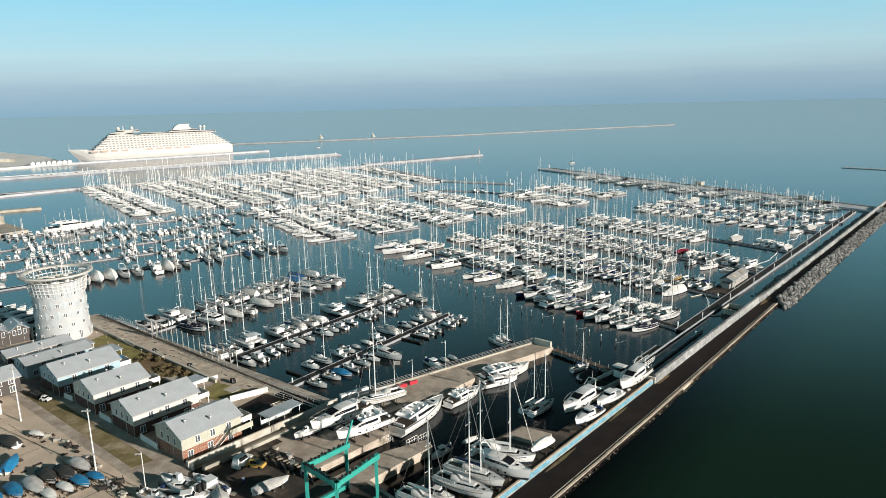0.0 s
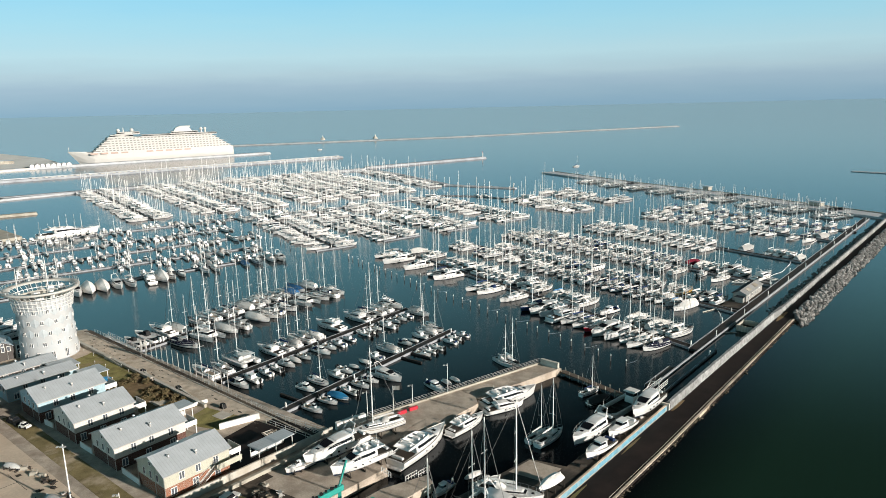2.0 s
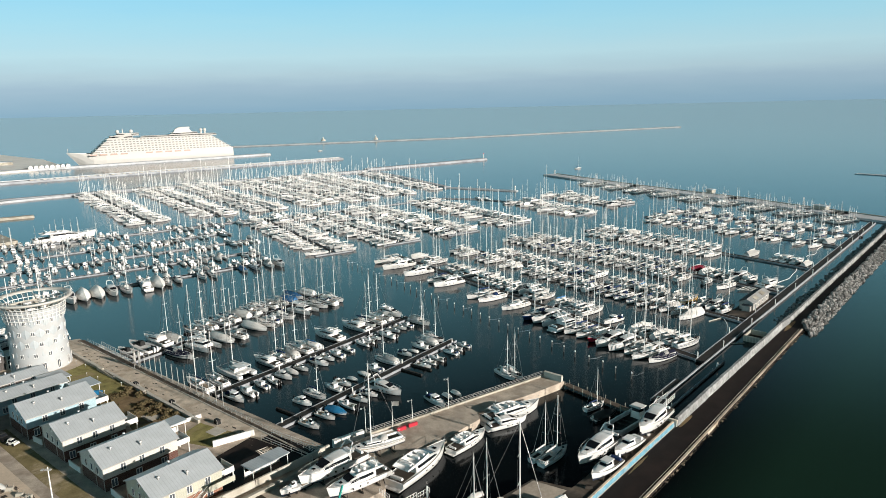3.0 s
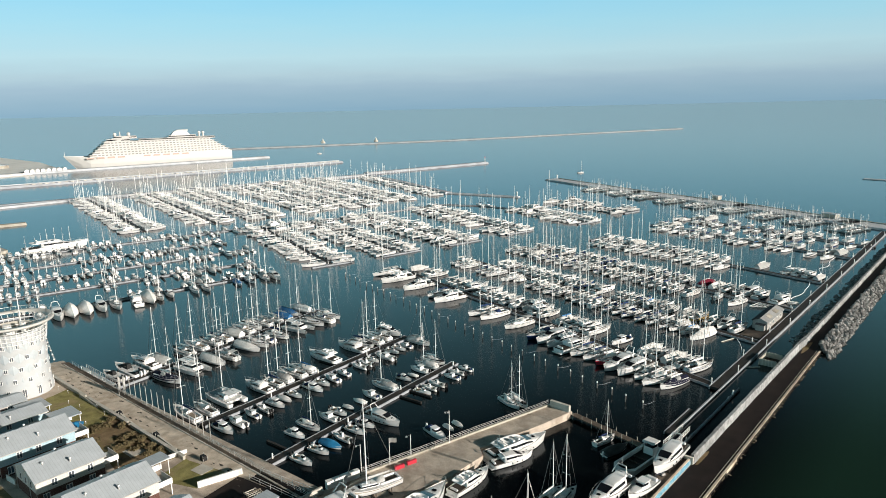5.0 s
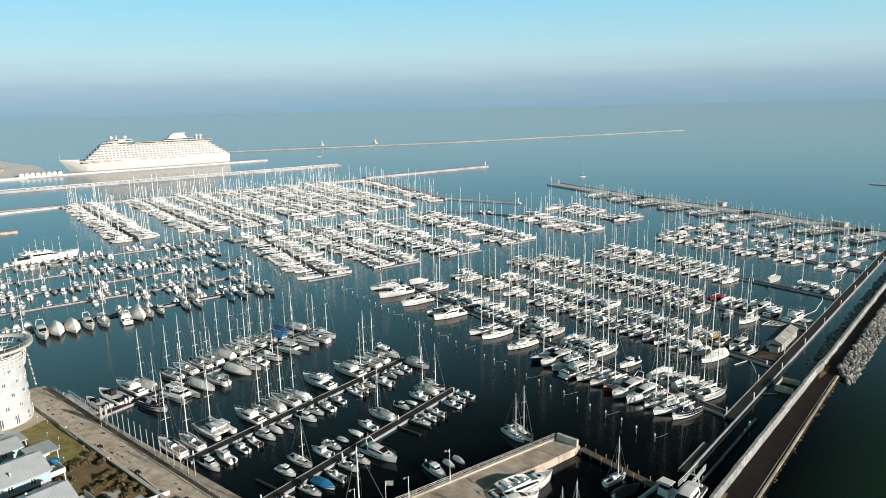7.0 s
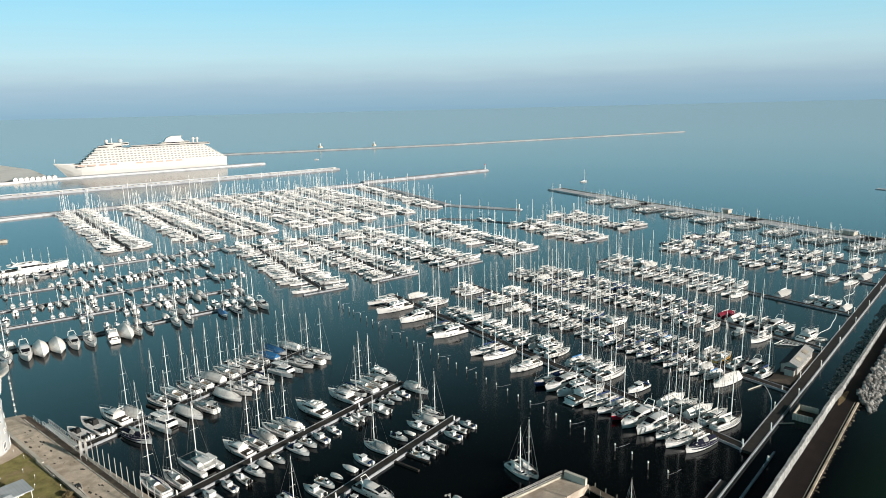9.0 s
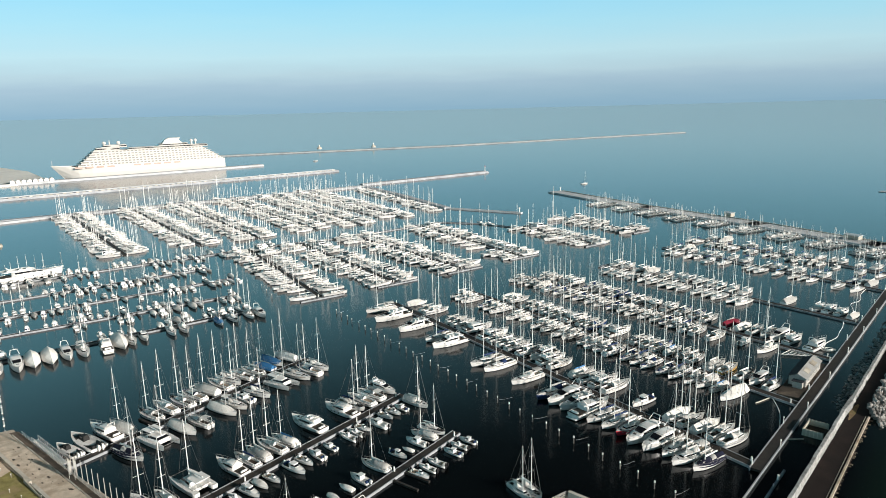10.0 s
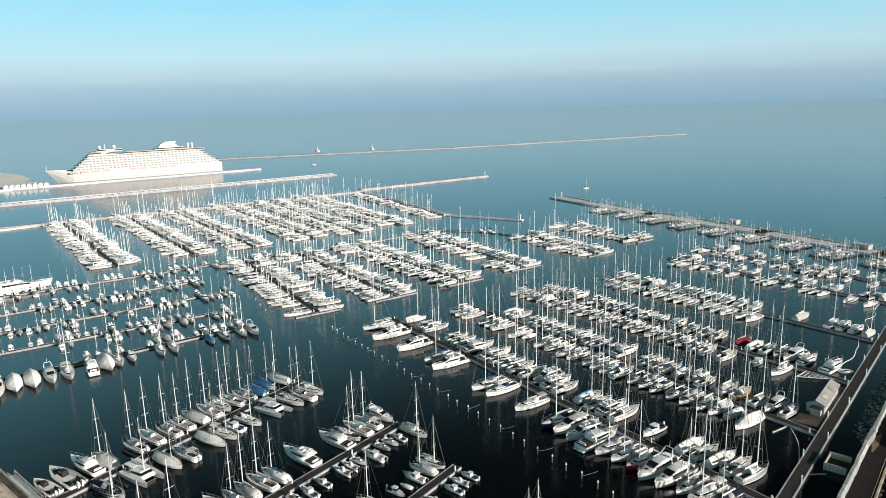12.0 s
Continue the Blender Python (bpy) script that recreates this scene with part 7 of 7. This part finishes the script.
def vehicle(x, y, heading, L, W, H, mat, label, van=False):
    """A parked car or van: body, glazed cabin, four wheels."""
    ob = tagged(new("van" if van else "car"), label, "van" if van else "car", "parked vehicles")
    ob.matrix_basis = pose(x, y, QUAY + 0.03, 0, 0, heading)
    bm = bmesh.new()
    box(bm, -L / 2, L / 2, -W / 2, W / 2, 0.3, H * 0.56, taper=0.08)
    part("body", bm, mat, ob)
    bm = bmesh.new()
    cabin(bm, -L * (0.46 if van else 0.36), L * 0.2, W * 0.86, W * 0.84, H * 0.55, H, slope=L * 0.14)
    cb = part("cabin", bm, mat, ob)
    bm = bmesh.new()
    band(bm, -L * (0.46 if van else 0.36), L * 0.2, W * 0.86, W * 0.84, H * 0.55, H, L * 0.14, H * 0.62, H * 0.92)
    part("window", bm, GLASS_DARK, cb)
    for sx in (-0.3, 0.3):
        for sy in (-1, 1):
            bm = bmesh.new()
            rod(bm, (sx * L, sy * (W / 2 - 0.2), 0.32), (sx * L, sy * (W / 2 + 0.02), 0.32), 0.32, 0.32, 12)
            part("wheel", bm, BLACK, ob)


vehicle(-90.0, 153.2, -35, 4.2, 1.75, 1.45, BLACK, "black parked car in the shade")
vehicle(-86.5, 150.6, -20, 2.4, 1.3, 1.3, WHITEPAINT, "small white car parked in the shade")
vehicle(-34.6, 118.2, 60, 4.0, 1.8, 2.3, WHITEPAINT, "white van beside the boatyard wall", True)
vehicle(-32.0, 117.4, -17, 3.4, 1.6, 1.5, YELLOW, "small yellow yard tractor beside the wall")

# low clutter: trestles, chocks, crates
rs3 = random.Random(21)
for i in range(70):
    zone = rs3.randrange(4)
    if zone == 0:
        c = along((-31.5, 123.5), (-22, 113.8), rs3.uniform(0, 13), rs3.uniform(-2, 1.5))
    elif zone == 1:
        c = along((-60, 116), (-40, 101), rs3.uniform(0, 24), rs3.uniform(-1.5, 1.5))
    elif zone == 2:
        c = bw(rs3.uniform(-20, 50), rs3.uniform(9.8, 11))
    else:
        c = along((-78, 134), (-60, 119.5), rs3.uniform(0, 23), rs3.uniform(-0.8, 0.8))
    bm = bmesh.new()
    k = rs3.uniform(0.3, 0.8)
    box(bm, -k, k, -k * 0.5, k * 0.5, 0, k * 0.9, taper=0.1 * k)
    for s in (-1, 1):
        rod(bm, (s * k * 0.9, -k, 0), (s * k * 0.6, k, k * 1.2), 0.06, 0.06, 4)
    ob = part("trestle", bm, rs3.choice([WORN_DARK, DOCK_DARK, CONCRETE, STEEL]))
    ob.matrix_basis = pose(c.x, c.y, (HARD if zone == 2 else QUAY) + 0.02, 0, 0, rs3.uniform(0, 180))
    tagged(ob, "worn trestle and timber chock on the yard", "trestle", "yard clutter")


# shrubs: many small leaf cards round short stems
def shrub(x, y, r, h, seed):
    g = np.random.RandomState(seed)
    ob = tagged(new("shrub"), "bare brownish winter shrub in a soil bed", "shrub", "garden shrubs")
    ob.location = (x, y, QUAY)
    bm = bmesh.new()
    for k in range(7):
        a = g.uniform(0, 6.28)
        rod(bm, (0, 0, 0), (r * 0.8 * math.cos(a), r * 0.8 * math.sin(a), h * g.uniform(0.6, 1.0)), 0.06, 0.02, 4)
    part("stem", bm, SOIL, ob)
    n = 260
    v, f = [], []
    for i in range(n):
        d = g.normal(0, 1, 3)
        d /= np.linalg.norm(d)
        c = d * (r, r, h * 0.6) * g.uniform(0.45, 1.08) * (0.75 + 0.35 * math.sin(5 * d[0] + seed) * math.cos(4 * d[1])) + (0, 0, h * 0.5)
        c[2] = max(0.05, c[2])
        s, t = g.normal(0, 0.11, 3), g.normal(0, 0.11, 3)
        v += [c - s, c + t, c + s, c - t]
        f.append((4 * i, 4 * i + 1, 4 * i + 2, 4 * i + 3))
    me = bpy.data.meshes.new("leaves")
    me.from_pydata([tuple(p) for p in v], [], f)
    me.materials.append(HEDGE)
    o = new("leaves", me)
    o.parent = ob


g = random.Random(9)
bed = [(-73, 177.5), (-54, 159.5), (-60, 154.5), (-66, 159), (-78, 169)]
for i in range(34):
    u, w = g.random(), g.random()
    p = Vector(bed[0]).lerp(Vector(bed[1]), u).lerp(Vector(bed[4]).lerp(Vector(bed[2]), u), w)
    shrub(p.x, p.y, g.uniform(0.6, 1.5), g.uniform(0.5, 1.2), i)

# ---- far shore, large yacht, liner ----
my = motor_yacht(16, random.Random(2))
tagged(my, "large white motor superyacht moored at a far dock", "superyacht")
my.matrix_basis = pose(-191, 386.5, 0, 0, 0, 38) @ Matrix.Diagonal((1.95, 1.7, 1.6, 1))

# haze over the liner is put into these colours: lighter glass, duller white
BALCONY = material("haze_pale_balcony_glass", (0.27, 0.26, 0.245), 0.3, vary=0.3, grain=0.3)
HAZEWHITE = material("liner_white", (0.56, 0.54, 0.51), 0.5, vary=0.06, grain=0.1)
liner = tagged(new("cruise_ship"), "long white cruise liner with balcony decks moored at a quay", "cruise ship")
SL, SB = 198.0, 26.0
liner.matrix_basis = pose(-337, 917, 0, 0, 0, 209)
bm = bmesh.new()
rings = []
for i in range(15):
    u = i / 14
    x = -SL / 2 + SL * u
    k = 0.9 + 0.1 * min(1, u / 0.12) if u < 0.72 else max(0.02, 1 - ((u - 0.72) / 0.28) ** 2.2)
    f = 13.0 + (2.5 * ((u - 0.75) / 0.25) ** 2 if u > 0.75 else 0)
    rk = max(0, u - 0.86) * 90
    rings.append([Vector((x - r * rk, s * SB / 2 * k * w, z)) for s, w, z, r in ((-1, 1, f, 0), (-1, 0.97, 5, 0.7), (-1, 0.9, 0.8, 1), (-1, 0.7, -2, 1.1), (1, 0.7, -2, 1.1), (1, 0.9, 0.8, 1), (1, 0.97, 5, 0.7), (1, 1, f, 0))])
loft(bm, rings, cap=(True, True), smooth=False)
part("hull", bm, HAZEWHITE, liner)
bm = bmesh.new()
slab(bm, [(-SL / 2 + 1, -SB * 0.44), (SL * 0.25, -SB * 0.48), (SL * 0.4, -SB * 0.28), (SL * 0.47, 0), (SL * 0.4, SB * 0.28), (SL * 0.25, SB * 0.48), (-SL / 2 + 1, SB * 0.44)], 12.6, 13.1)
part("main_deck", bm, TEAK, liner)
DECKS = 6
for d in range(DECKS):
    z = 13.0 + d * 2.85
    x0, x1 = -SL * 0.485 + d * 4.4, SL * 0.36 - d * 3.3
    tier = new("deck_tier")
    tier.parent = liner
    bm = bmesh.new()
    box(bm, x0 + 1.6, x1 - 1.0, -SB * 0.44, SB * 0.44, z, z + 2.6)
    part("wall", bm, BALCONY, tier)
    bm = bmesh.new()
    box(bm, x0, x1, -SB * 0.49, SB * 0.49, z + 2.45, z + 2.85)
    part("deck_edge", bm, HAZEWHITE, tier)
    bm = bmesh.new()
    for s in (-1, 1):
        box(bm, x0, x1, s * SB * 0.485 - 0.1, s * SB * 0.485 + 0.1, z - 0.05, z + 1.15)
    part("balustrade", bm, HAZEWHITE, tier)
    n = int((x1 - x0 - 6) / 4.2)
    bm = bmesh.new()
    for i in range(n):
        x = x0 + 3 + i * 4.2
        for s in (-1, 1):
            box(bm, x - 0.8, x + 0.8, s * SB * 0.44 - 0.02, s * SB * 0.485, z, z + 2.5) if s > 0 else box(bm, x - 0.8, x + 0.8, -SB * 0.485, -SB * 0.44 + 0.02, z, z + 2.5)
    o = part("balcony_divider", bm, HAZEWHITE, tier)
    tagged(o, kind="stuff")
zt = 13.0 + DECKS * 2.85
for name, x0, x1, w, z0, z1, sl in (("bridge", SL * 0.12, SL * 0.27, 0.9, zt, zt + 3.4, 4), ("lounge", SL * 0.08, SL * 0.23, 0.8, zt + 3.4, zt + 6.5, 5), ("sun_deck", -SL * 0.4, SL * 0.08, 0.86, zt, zt + 2.2, 3), ("aft_house", -SL * 0.28, -SL * 0.1, 0.7, zt + 2.2, zt + 4.8, 3)):
    bm = bmesh.new()
    cabin(bm, x0, x1, SB * w, SB * w * 0.9, z0, z1, slope=sl)
    o = part(name, bm, HAZEWHITE, liner)
    bm = bmesh.new()
    band(bm, x0, x1, SB * w, SB * w * 0.9, z0, z1, sl, z0 + (z1 - z0) * 0.4, z0 + (z1 - z0) * 0.75)
    part("window", bm, GLASS_DARK, o)
bm = bmesh.new()
loft(bm, [[Vector((x, s * 5.0 * k, z)) for s in (-1, 1)] + [Vector((x + ln, s * 4.2 * k, z)) for s in (1, -1)] for x, ln, z, k in ((-SL * 0.25, 24, zt + 4.5, 1.2), (-SL * 0.23, 17, zt + 9, 1.0), (-SL * 0.24, 13, zt + 11.5, 0.8))], closed=True, cap=(True, True), smooth=False)
part("funnel", bm, HAZEWHITE, liner)
for x, r in ((-SL * 0.31, 2.0), (-SL * 0.335, 2.0), (SL * 0.12, 2.2), (SL * 0.2, 2.2)):
    bm = bmesh.new()
    bmesh.ops.create_uvsphere(bm, u_segments=12, v_segments=8, radius=r, matrix=Matrix.Translation((x, 0, zt + (7.0 if x < 0 else 8.6))))
    rod(bm, (x, 0, zt + 2), (x, 0, zt + 7), 1.2, 1.0, 8)
    part("radome", bm, HAZEWHITE, liner)
bm = bmesh.new()
rod(bm, (SL * 0.17, 0, zt + 6), (SL * 0.17, 0, zt + 12), 0.8, 0.4, 6)
rod(bm, (SL * 0.49, 0, 15), (SL * 0.49, 0, 21), 0.3, 0.2, 6)
part("mast", bm, HAZEWHITE, liner)
for i in range(9):
    for s in (-1, 1):
        bm = bmesh.new()
        x = -SL * 0.22 + i * 11.5 + (18 if i > 4 else 0)
        box(bm, x, x + 8.5, s * SB * 0.49 - 0.6, s * SB * 0.49 + 0.6, 11.0, 13.0, taper=0.4)
        part("lifeboat", bm, material("lifeboat_orange", (0.40, 0.29, 0.24), 0.5) if "lifeboat_orange" not in bpy.data.materials else bpy.data.materials["lifeboat_orange"], liner)

mole("liner_quay", [(-560, 738), (-443.5, 812.9), (-203.4, 967.6)], 10, 2.2, "pale straight quay beside the cruise liner", FAR_CONCRETE)
mole("west_quay", [(-420, 480), (-320.9, 544), (-285, 575)], 12, 1.4, "low pale quay on the far side", FAR_CONCRETE)
mole("west_pier", [(-330, 428), (-253.4, 470)], 5, 1.4, "low quay reaching from the far shore", CONCRETE)
patchy = [(-330, 400), (-262, 428), (-213, 381), (-228, 362), (-300, 320), (-420, 330), (-420, 420)]
bm = bmesh.new()
slab(bm, patchy, -2, 1.6)
tagged(part("west_shore", bm, CONCRETE), "flat grey shore with quays on the west side", "shore", kind="structure")
# far shore: its sand is lightened, with distance haze put into the colour
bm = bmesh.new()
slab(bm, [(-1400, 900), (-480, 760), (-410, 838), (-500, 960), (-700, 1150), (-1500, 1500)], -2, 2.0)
tagged(part("far_shore", bm, material("haze_pale_sand", (0.70, 0.68, 0.64), 0.9, vary=0.2, grain=0.02)), "flat far shore beyond the liner, haze put into its pale colour", "shore", kind="structure")
for x, y, L, W, H, a in (*[(-440 + i * 4.6, 817 + i * 2.9, 4.4, 9, 2.8, 32) for i in range(8)], (-510, 880, 26, 14, 4, 30), (-600, 920, 60, 20, 5, 25), (-250, 400, 22, 12, 5, 40), (-275, 385, 16, 10, 5, 40), (-262, 372, 20, 10, 5, 30)):
    b = tagged(new("shed"), "pale low harbour shed on the far quay", "shed", "harbour sheds")
    b.matrix_basis = pose(x, y, 1.6, 0, 0, a)
    bm = bmesh.new()
    box(bm, -L / 2, L / 2, -W / 2, W / 2, 0, H)
    part("wall", bm, WHITEPAINT if L < 10 else CONCRETE, b)
    bm = bmesh.new()
    k = 1.3 if L < 10 else 0.9
    loft(bm, [[Vector((-L / 2 - 0.2, y, H)), Vector((L / 2 + 0.2, y, H)), Vector((0, y, H + k))] for y in (-W / 2 - 0.5, W / 2 + 0.5)], closed=True, cap=(True, True), smooth=False)
    part("roof", bm, WHITEPAINT if L < 10 else METAL_ROOF, b)
for x, y in ((-160.4, 1236.6), (-68.5, 1246)):
    b = tagged(new("lighthouse"), "small pale harbour light on the far breakwater", "lighthouse", "harbour lights")
    b.location = (x, y, 1.75)
    bm = bmesh.new()
    rod(bm, (0, 0, 0), (0, 0, 3.2), 4.2, 3.8, 10)
    part("base", bm, PALE_CONCRETE, b)
    bm = bmesh.new()
    rod(bm, (0, 0, 3.2), (0, 0, 6.2), 1.5, 1.1, 10)
    part("tower", bm, PALE_CONCRETE, b)
    bm = bmesh.new()
    rod(bm, (0, 0, 6.2), (0, 0, 8.2), 0.8, 0.4, 8)
    part("lantern", bm, WHITEPAINT, b)
for (x, y), h, g in (((79, 805.8), 5, 1.9), ((75, 531.5), 3, 0.4), ((127, 636), 2.4, 0.95)):
    b = tagged(new("harbour_beacon"), "slim pale beacon at the end of a mole", "beacon", "harbour beacons")
    b.location = (x, y, g)
    bm = bmesh.new()
    rod(bm, (0, 0, 0), (0, 0, h), 0.5, 0.35, 8)
    part("post", bm, WHITEPAINT, b)
    bm = bmesh.new()
    rod(bm, (0, 0, h), (0, 0, h + 0.9), 0.6, 0.6, 8)
    part("lantern", bm, RED if h == 5 and g > 1.5 else WHITEPAINT, b)

for kind, x, y, L, a in (("sail", 160, 684, 7, 20), ("mb", -137, 1017, 7, 10), ("sail", 43.6, 495.5, 9, 120), ("sail", 48.9, 492.5, 9, 120)):
    boat(kind, L, False, pose(x, y, 0, 0, 0, a), "lone boats")

# clusters of small craft in front of the eastern breakwater
fleet = []
for k in range(9):
    c0 = Vector((151, 562)).lerp(Vector((240, 382)), k / 8)
    inward = Vector((-0.89, -0.45))
    for i in range(15):
        for s in (-1, 1):
            c = c0 + inward * (4 + i * 2.4 - 2) * 0.55 + Vector((0.45, -0.89)) * (s * 4.2 + rnd.uniform(-0.4, 0.4))
            fleet.append((c.x, c.y, -63 + (0 if s > 0 else 180), rnd.uniform(0.5, 0.7), rnd.choice((0, 0, 1, 4, 4))))
far_fleet(fleet, "clusters of small boats along the eastern breakwater", "small_boats")
for x, y, L, W, H, a in ((207.5, 487, 5, 4, 2.3, -63), (240, 408, 8, 4, 2.0, -63)):
    b = tagged(new("quay_hut"), "small hut on the eastern breakwater", "hut", "quay huts")
    b.matrix_basis = pose(x, y, 1.3, 0, 0, a)
    bm = bmesh.new()
    box(bm, -L / 2, L / 2, -W / 2, W / 2, 0, H)
    part("wall", bm, CONCRETE, b)
    bm = bmesh.new()
    box(bm, -L / 2 - 0.3, L / 2 + 0.3, -W / 2 - 0.3, W / 2 + 0.3, H, H + 0.4)
    part("roof", bm, METAL_ROOF, b)

# skids and gear beside the lift, on ground dark with oil and painted-in shade
patch("oily_shaded_ground", [(-47, 104), (-40, 113.5), (-31.5, 121.5), (-23.5, 114.2), (-27.5, 106.5), (-31, 99)], WORN_DARK, 0.05, "oil-stained boatyard ground with shade put into its dark colour", "ground")
rs4 = random.Random(21)
for i in range(9):
    sk = tagged(new("timber_skid"), "long dark weathered timber skid lying on the yard", "timber", "timber skids")
    sk.matrix_basis = pose(-31.0 + i * 0.95 + rs4.uniform(-0.3, 0.3), 122.0 - i * 0.75, QUAY + 0.05, 0, 0, -58 + rs4.uniform(-6, 6))
    bm = bmesh.new()
    box(bm, 0, rs4.uniform(3.5, 6.5), -0.16, 0.16, 0, 0.34)
    part("beam", bm, DOCK_DARK if i % 3 else TEAK, sk)
    bm = bmesh.new()
    box(bm, 0.6, 0.95, -0.5, 0.5, 0.34, 0.6)
    part("chock", bm, TEAK, sk)
for i in range(26):
    x, y = -46 + rs4.random() * 13, 105.5 + rs4.random() * 7
    kind = rs4.choice(("drum", "crate", "pallet", "tyre"))
    ob = tagged(new(kind), {"drum": "rusty blue steel drum in the boatyard", "crate": "weathered grey wooden crate in the boatyard", "pallet": "grey timber pallet lying in the boatyard", "tyre": "black rubber tyre lying in the boatyard"}[kind], kind, "boatyard clutter")
    ob.matrix_basis = pose(x, y, QUAY + 0.06, 0, 0, rs4.uniform(0, 180))
    bm = bmesh.new()
    if kind == "drum":
        rod(bm, (0, 0, 0), (0, 0, 0.9), 0.3, 0.3, 10)
        part("body", bm, NAVY, ob)
        bm = bmesh.new()
        rod(bm, (0, 0, 0.88), (0, 0, 0.92), 0.31, 0.31, 10)
        part("lid", bm, STEEL, ob)
    elif kind == "crate":
        box(bm, -0.6, 0.6, -0.45, 0.45, 0, 0.7, taper=0.02)
        part("box", bm, TEAK, ob)
        bm = bmesh.new()
        for z in (0.1, 0.5):
            box(bm, -0.63, 0.63, -0.48, 0.48, z, z + 0.1)
        part("batten", bm, CONCRETE, ob)
    elif kind == "pallet":
        for k in range(5):
            box(bm, -0.6, 0.6, -0.5 + k * 0.22, -0.36 + k * 0.22, 0.1, 0.14)
        part("boards", bm, CONCRETE, ob)
        bm = bmesh.new()
        for q in (-0.5, 0, 0.4):
            box(bm, q, q + 0.1, -0.5, 0.5, 0, 0.1)
        part("bearer", bm, TEAK, ob)
    else:
        loft(bm, [[Vector(((0.38 + 0.13 * math.cos(b)) * math.cos(a), (0.38 + 0.13 * math.cos(b)) * math.sin(a), 0.12 + 0.11 * math.sin(b))) for b in np.linspace(0, 2 * math.pi, 6)[:-1]] for a in np.linspace(0, 2 * math.pi, 13)], closed=True)
        part("ring", bm, BLACK, ob)
for x, y, L, a, kind in ((-43.5, 110.5, 9.5, 150, "open"), (-38.5, 110.0, 9.0, 140, "mb"), (-35.8, 107.0, 8.0, 115, "tarp_g")):
    ashore(kind, x, y, L, a, 0.6, "boats on the hard", QUAY + 0.05)

# mended patches and drain covers on the street
bm = bmesh.new()
for i in range(46):
    u, v = rs4.random(), rs4.random()
    c = Vector((-112, 160)).lerp(Vector((-50, 106)), u) + Vector((-0.66, -0.75)) * (v * 13 - 2)
    w, h = rs4.uniform(0.25, 0.9), rs4.uniform(0.2, 0.5)
    box(bm, -w, w, -h, h, -0.02, 0.028, pose(c.x, c.y, QUAY, 0, 0, rs4.choice((-41, 49))))
tagged(part("street_patches", bm, WORN_DARK), "dark mended patches and drain covers in the street", "patches", kind="stuff")
bm = bmesh.new()
for k in range(7):
    c = Vector((-104, 153)).lerp(Vector((-48, 104)), k / 6)
    box(bm, -4.4, 4.4, -0.05, 0.05, -0.02, 0.026, pose(c.x, c.y, QUAY, 0, 0, -41))
    box(bm, -0.05, 0.05, -9, 0, -0.02, 0.026, pose(c.x, c.y, QUAY, 0, 0, -41))
tagged(part("slab_joints", bm, WORN_DARK), "dark expansion joints between the street's slabs", "joints", kind="stuff")

# globe lamps round the lawn
bm = bmesh.new()
rod(bm, (0, 0, 0), (0, 0, 0.75), 0.05, 0.05, 6)
gl = new("garden_lamp")
part("post", bm, STEEL, gl)
bm = bmesh.new()
bmesh.ops.create_icosphere(bm, subdivisions=2, radius=0.13, matrix=Matrix.Translation((0, 0, 0.8)))
part("globe", bm, WHITEPAINT, gl)
tagged(gl, "small white globe lamp on the lawn", "lamp", "garden lamps")
spots = ((-91.2, 193.3), (-84, 184.3), (-79.7, 183.9), (-76.2, 179.8), (-77.5, 171.8), (-78.3, 175), (-88, 187), (-82, 180.5), (-95, 196))
gl.matrix_basis = pose(*spots[0], QUAY + 0.03)
for x, y in spots[1:]:
    copy_thing(gl, pose(x, y, QUAY + 0.03))

# flat patch for the sunken ramp at the promenade's end, its shade painted dark
RAMP = [(-33.2, 150.8), (-20.9, 142.2), (-22.5, 138.7), (-34.8, 148.5)]
patch("ramp_shade_patch", RAMP, ASPHALT, 0.068, "flat dark patch with a sunken ramp's shade in its colour", "ramp")
for p, q in ((RAMP[0], RAMP[1]), (RAMP[3], RAMP[2])):
    rail = tagged(new("ramp_rail"), "pale steel hand rail along the sunken ramp", "hand rail", "ramp hand rails")
    n, a = span(p, q)
    for i in range(6):
        c = along(p, q, 0.2 + i * (n - 0.4) / 5, 0)
        bm = bmesh.new()
        rod(bm, (c.x, c.y, QUAY), (c.x, c.y, QUAY + 1.1), 0.05, 0.05, 5)
        part("post", bm, WHITEPAINT, rail)
    for h in (0.55, 1.1):
        c, d = along(p, q, 0.2, 0), along(p, q, n - 0.2, 0)
        bm = bmesh.new()
        rod(bm, (c.x, c.y, QUAY + h), (d.x, d.y, QUAY + h), 0.05, 0.05, 5)
        part("rail", bm, WHITEPAINT, rail)
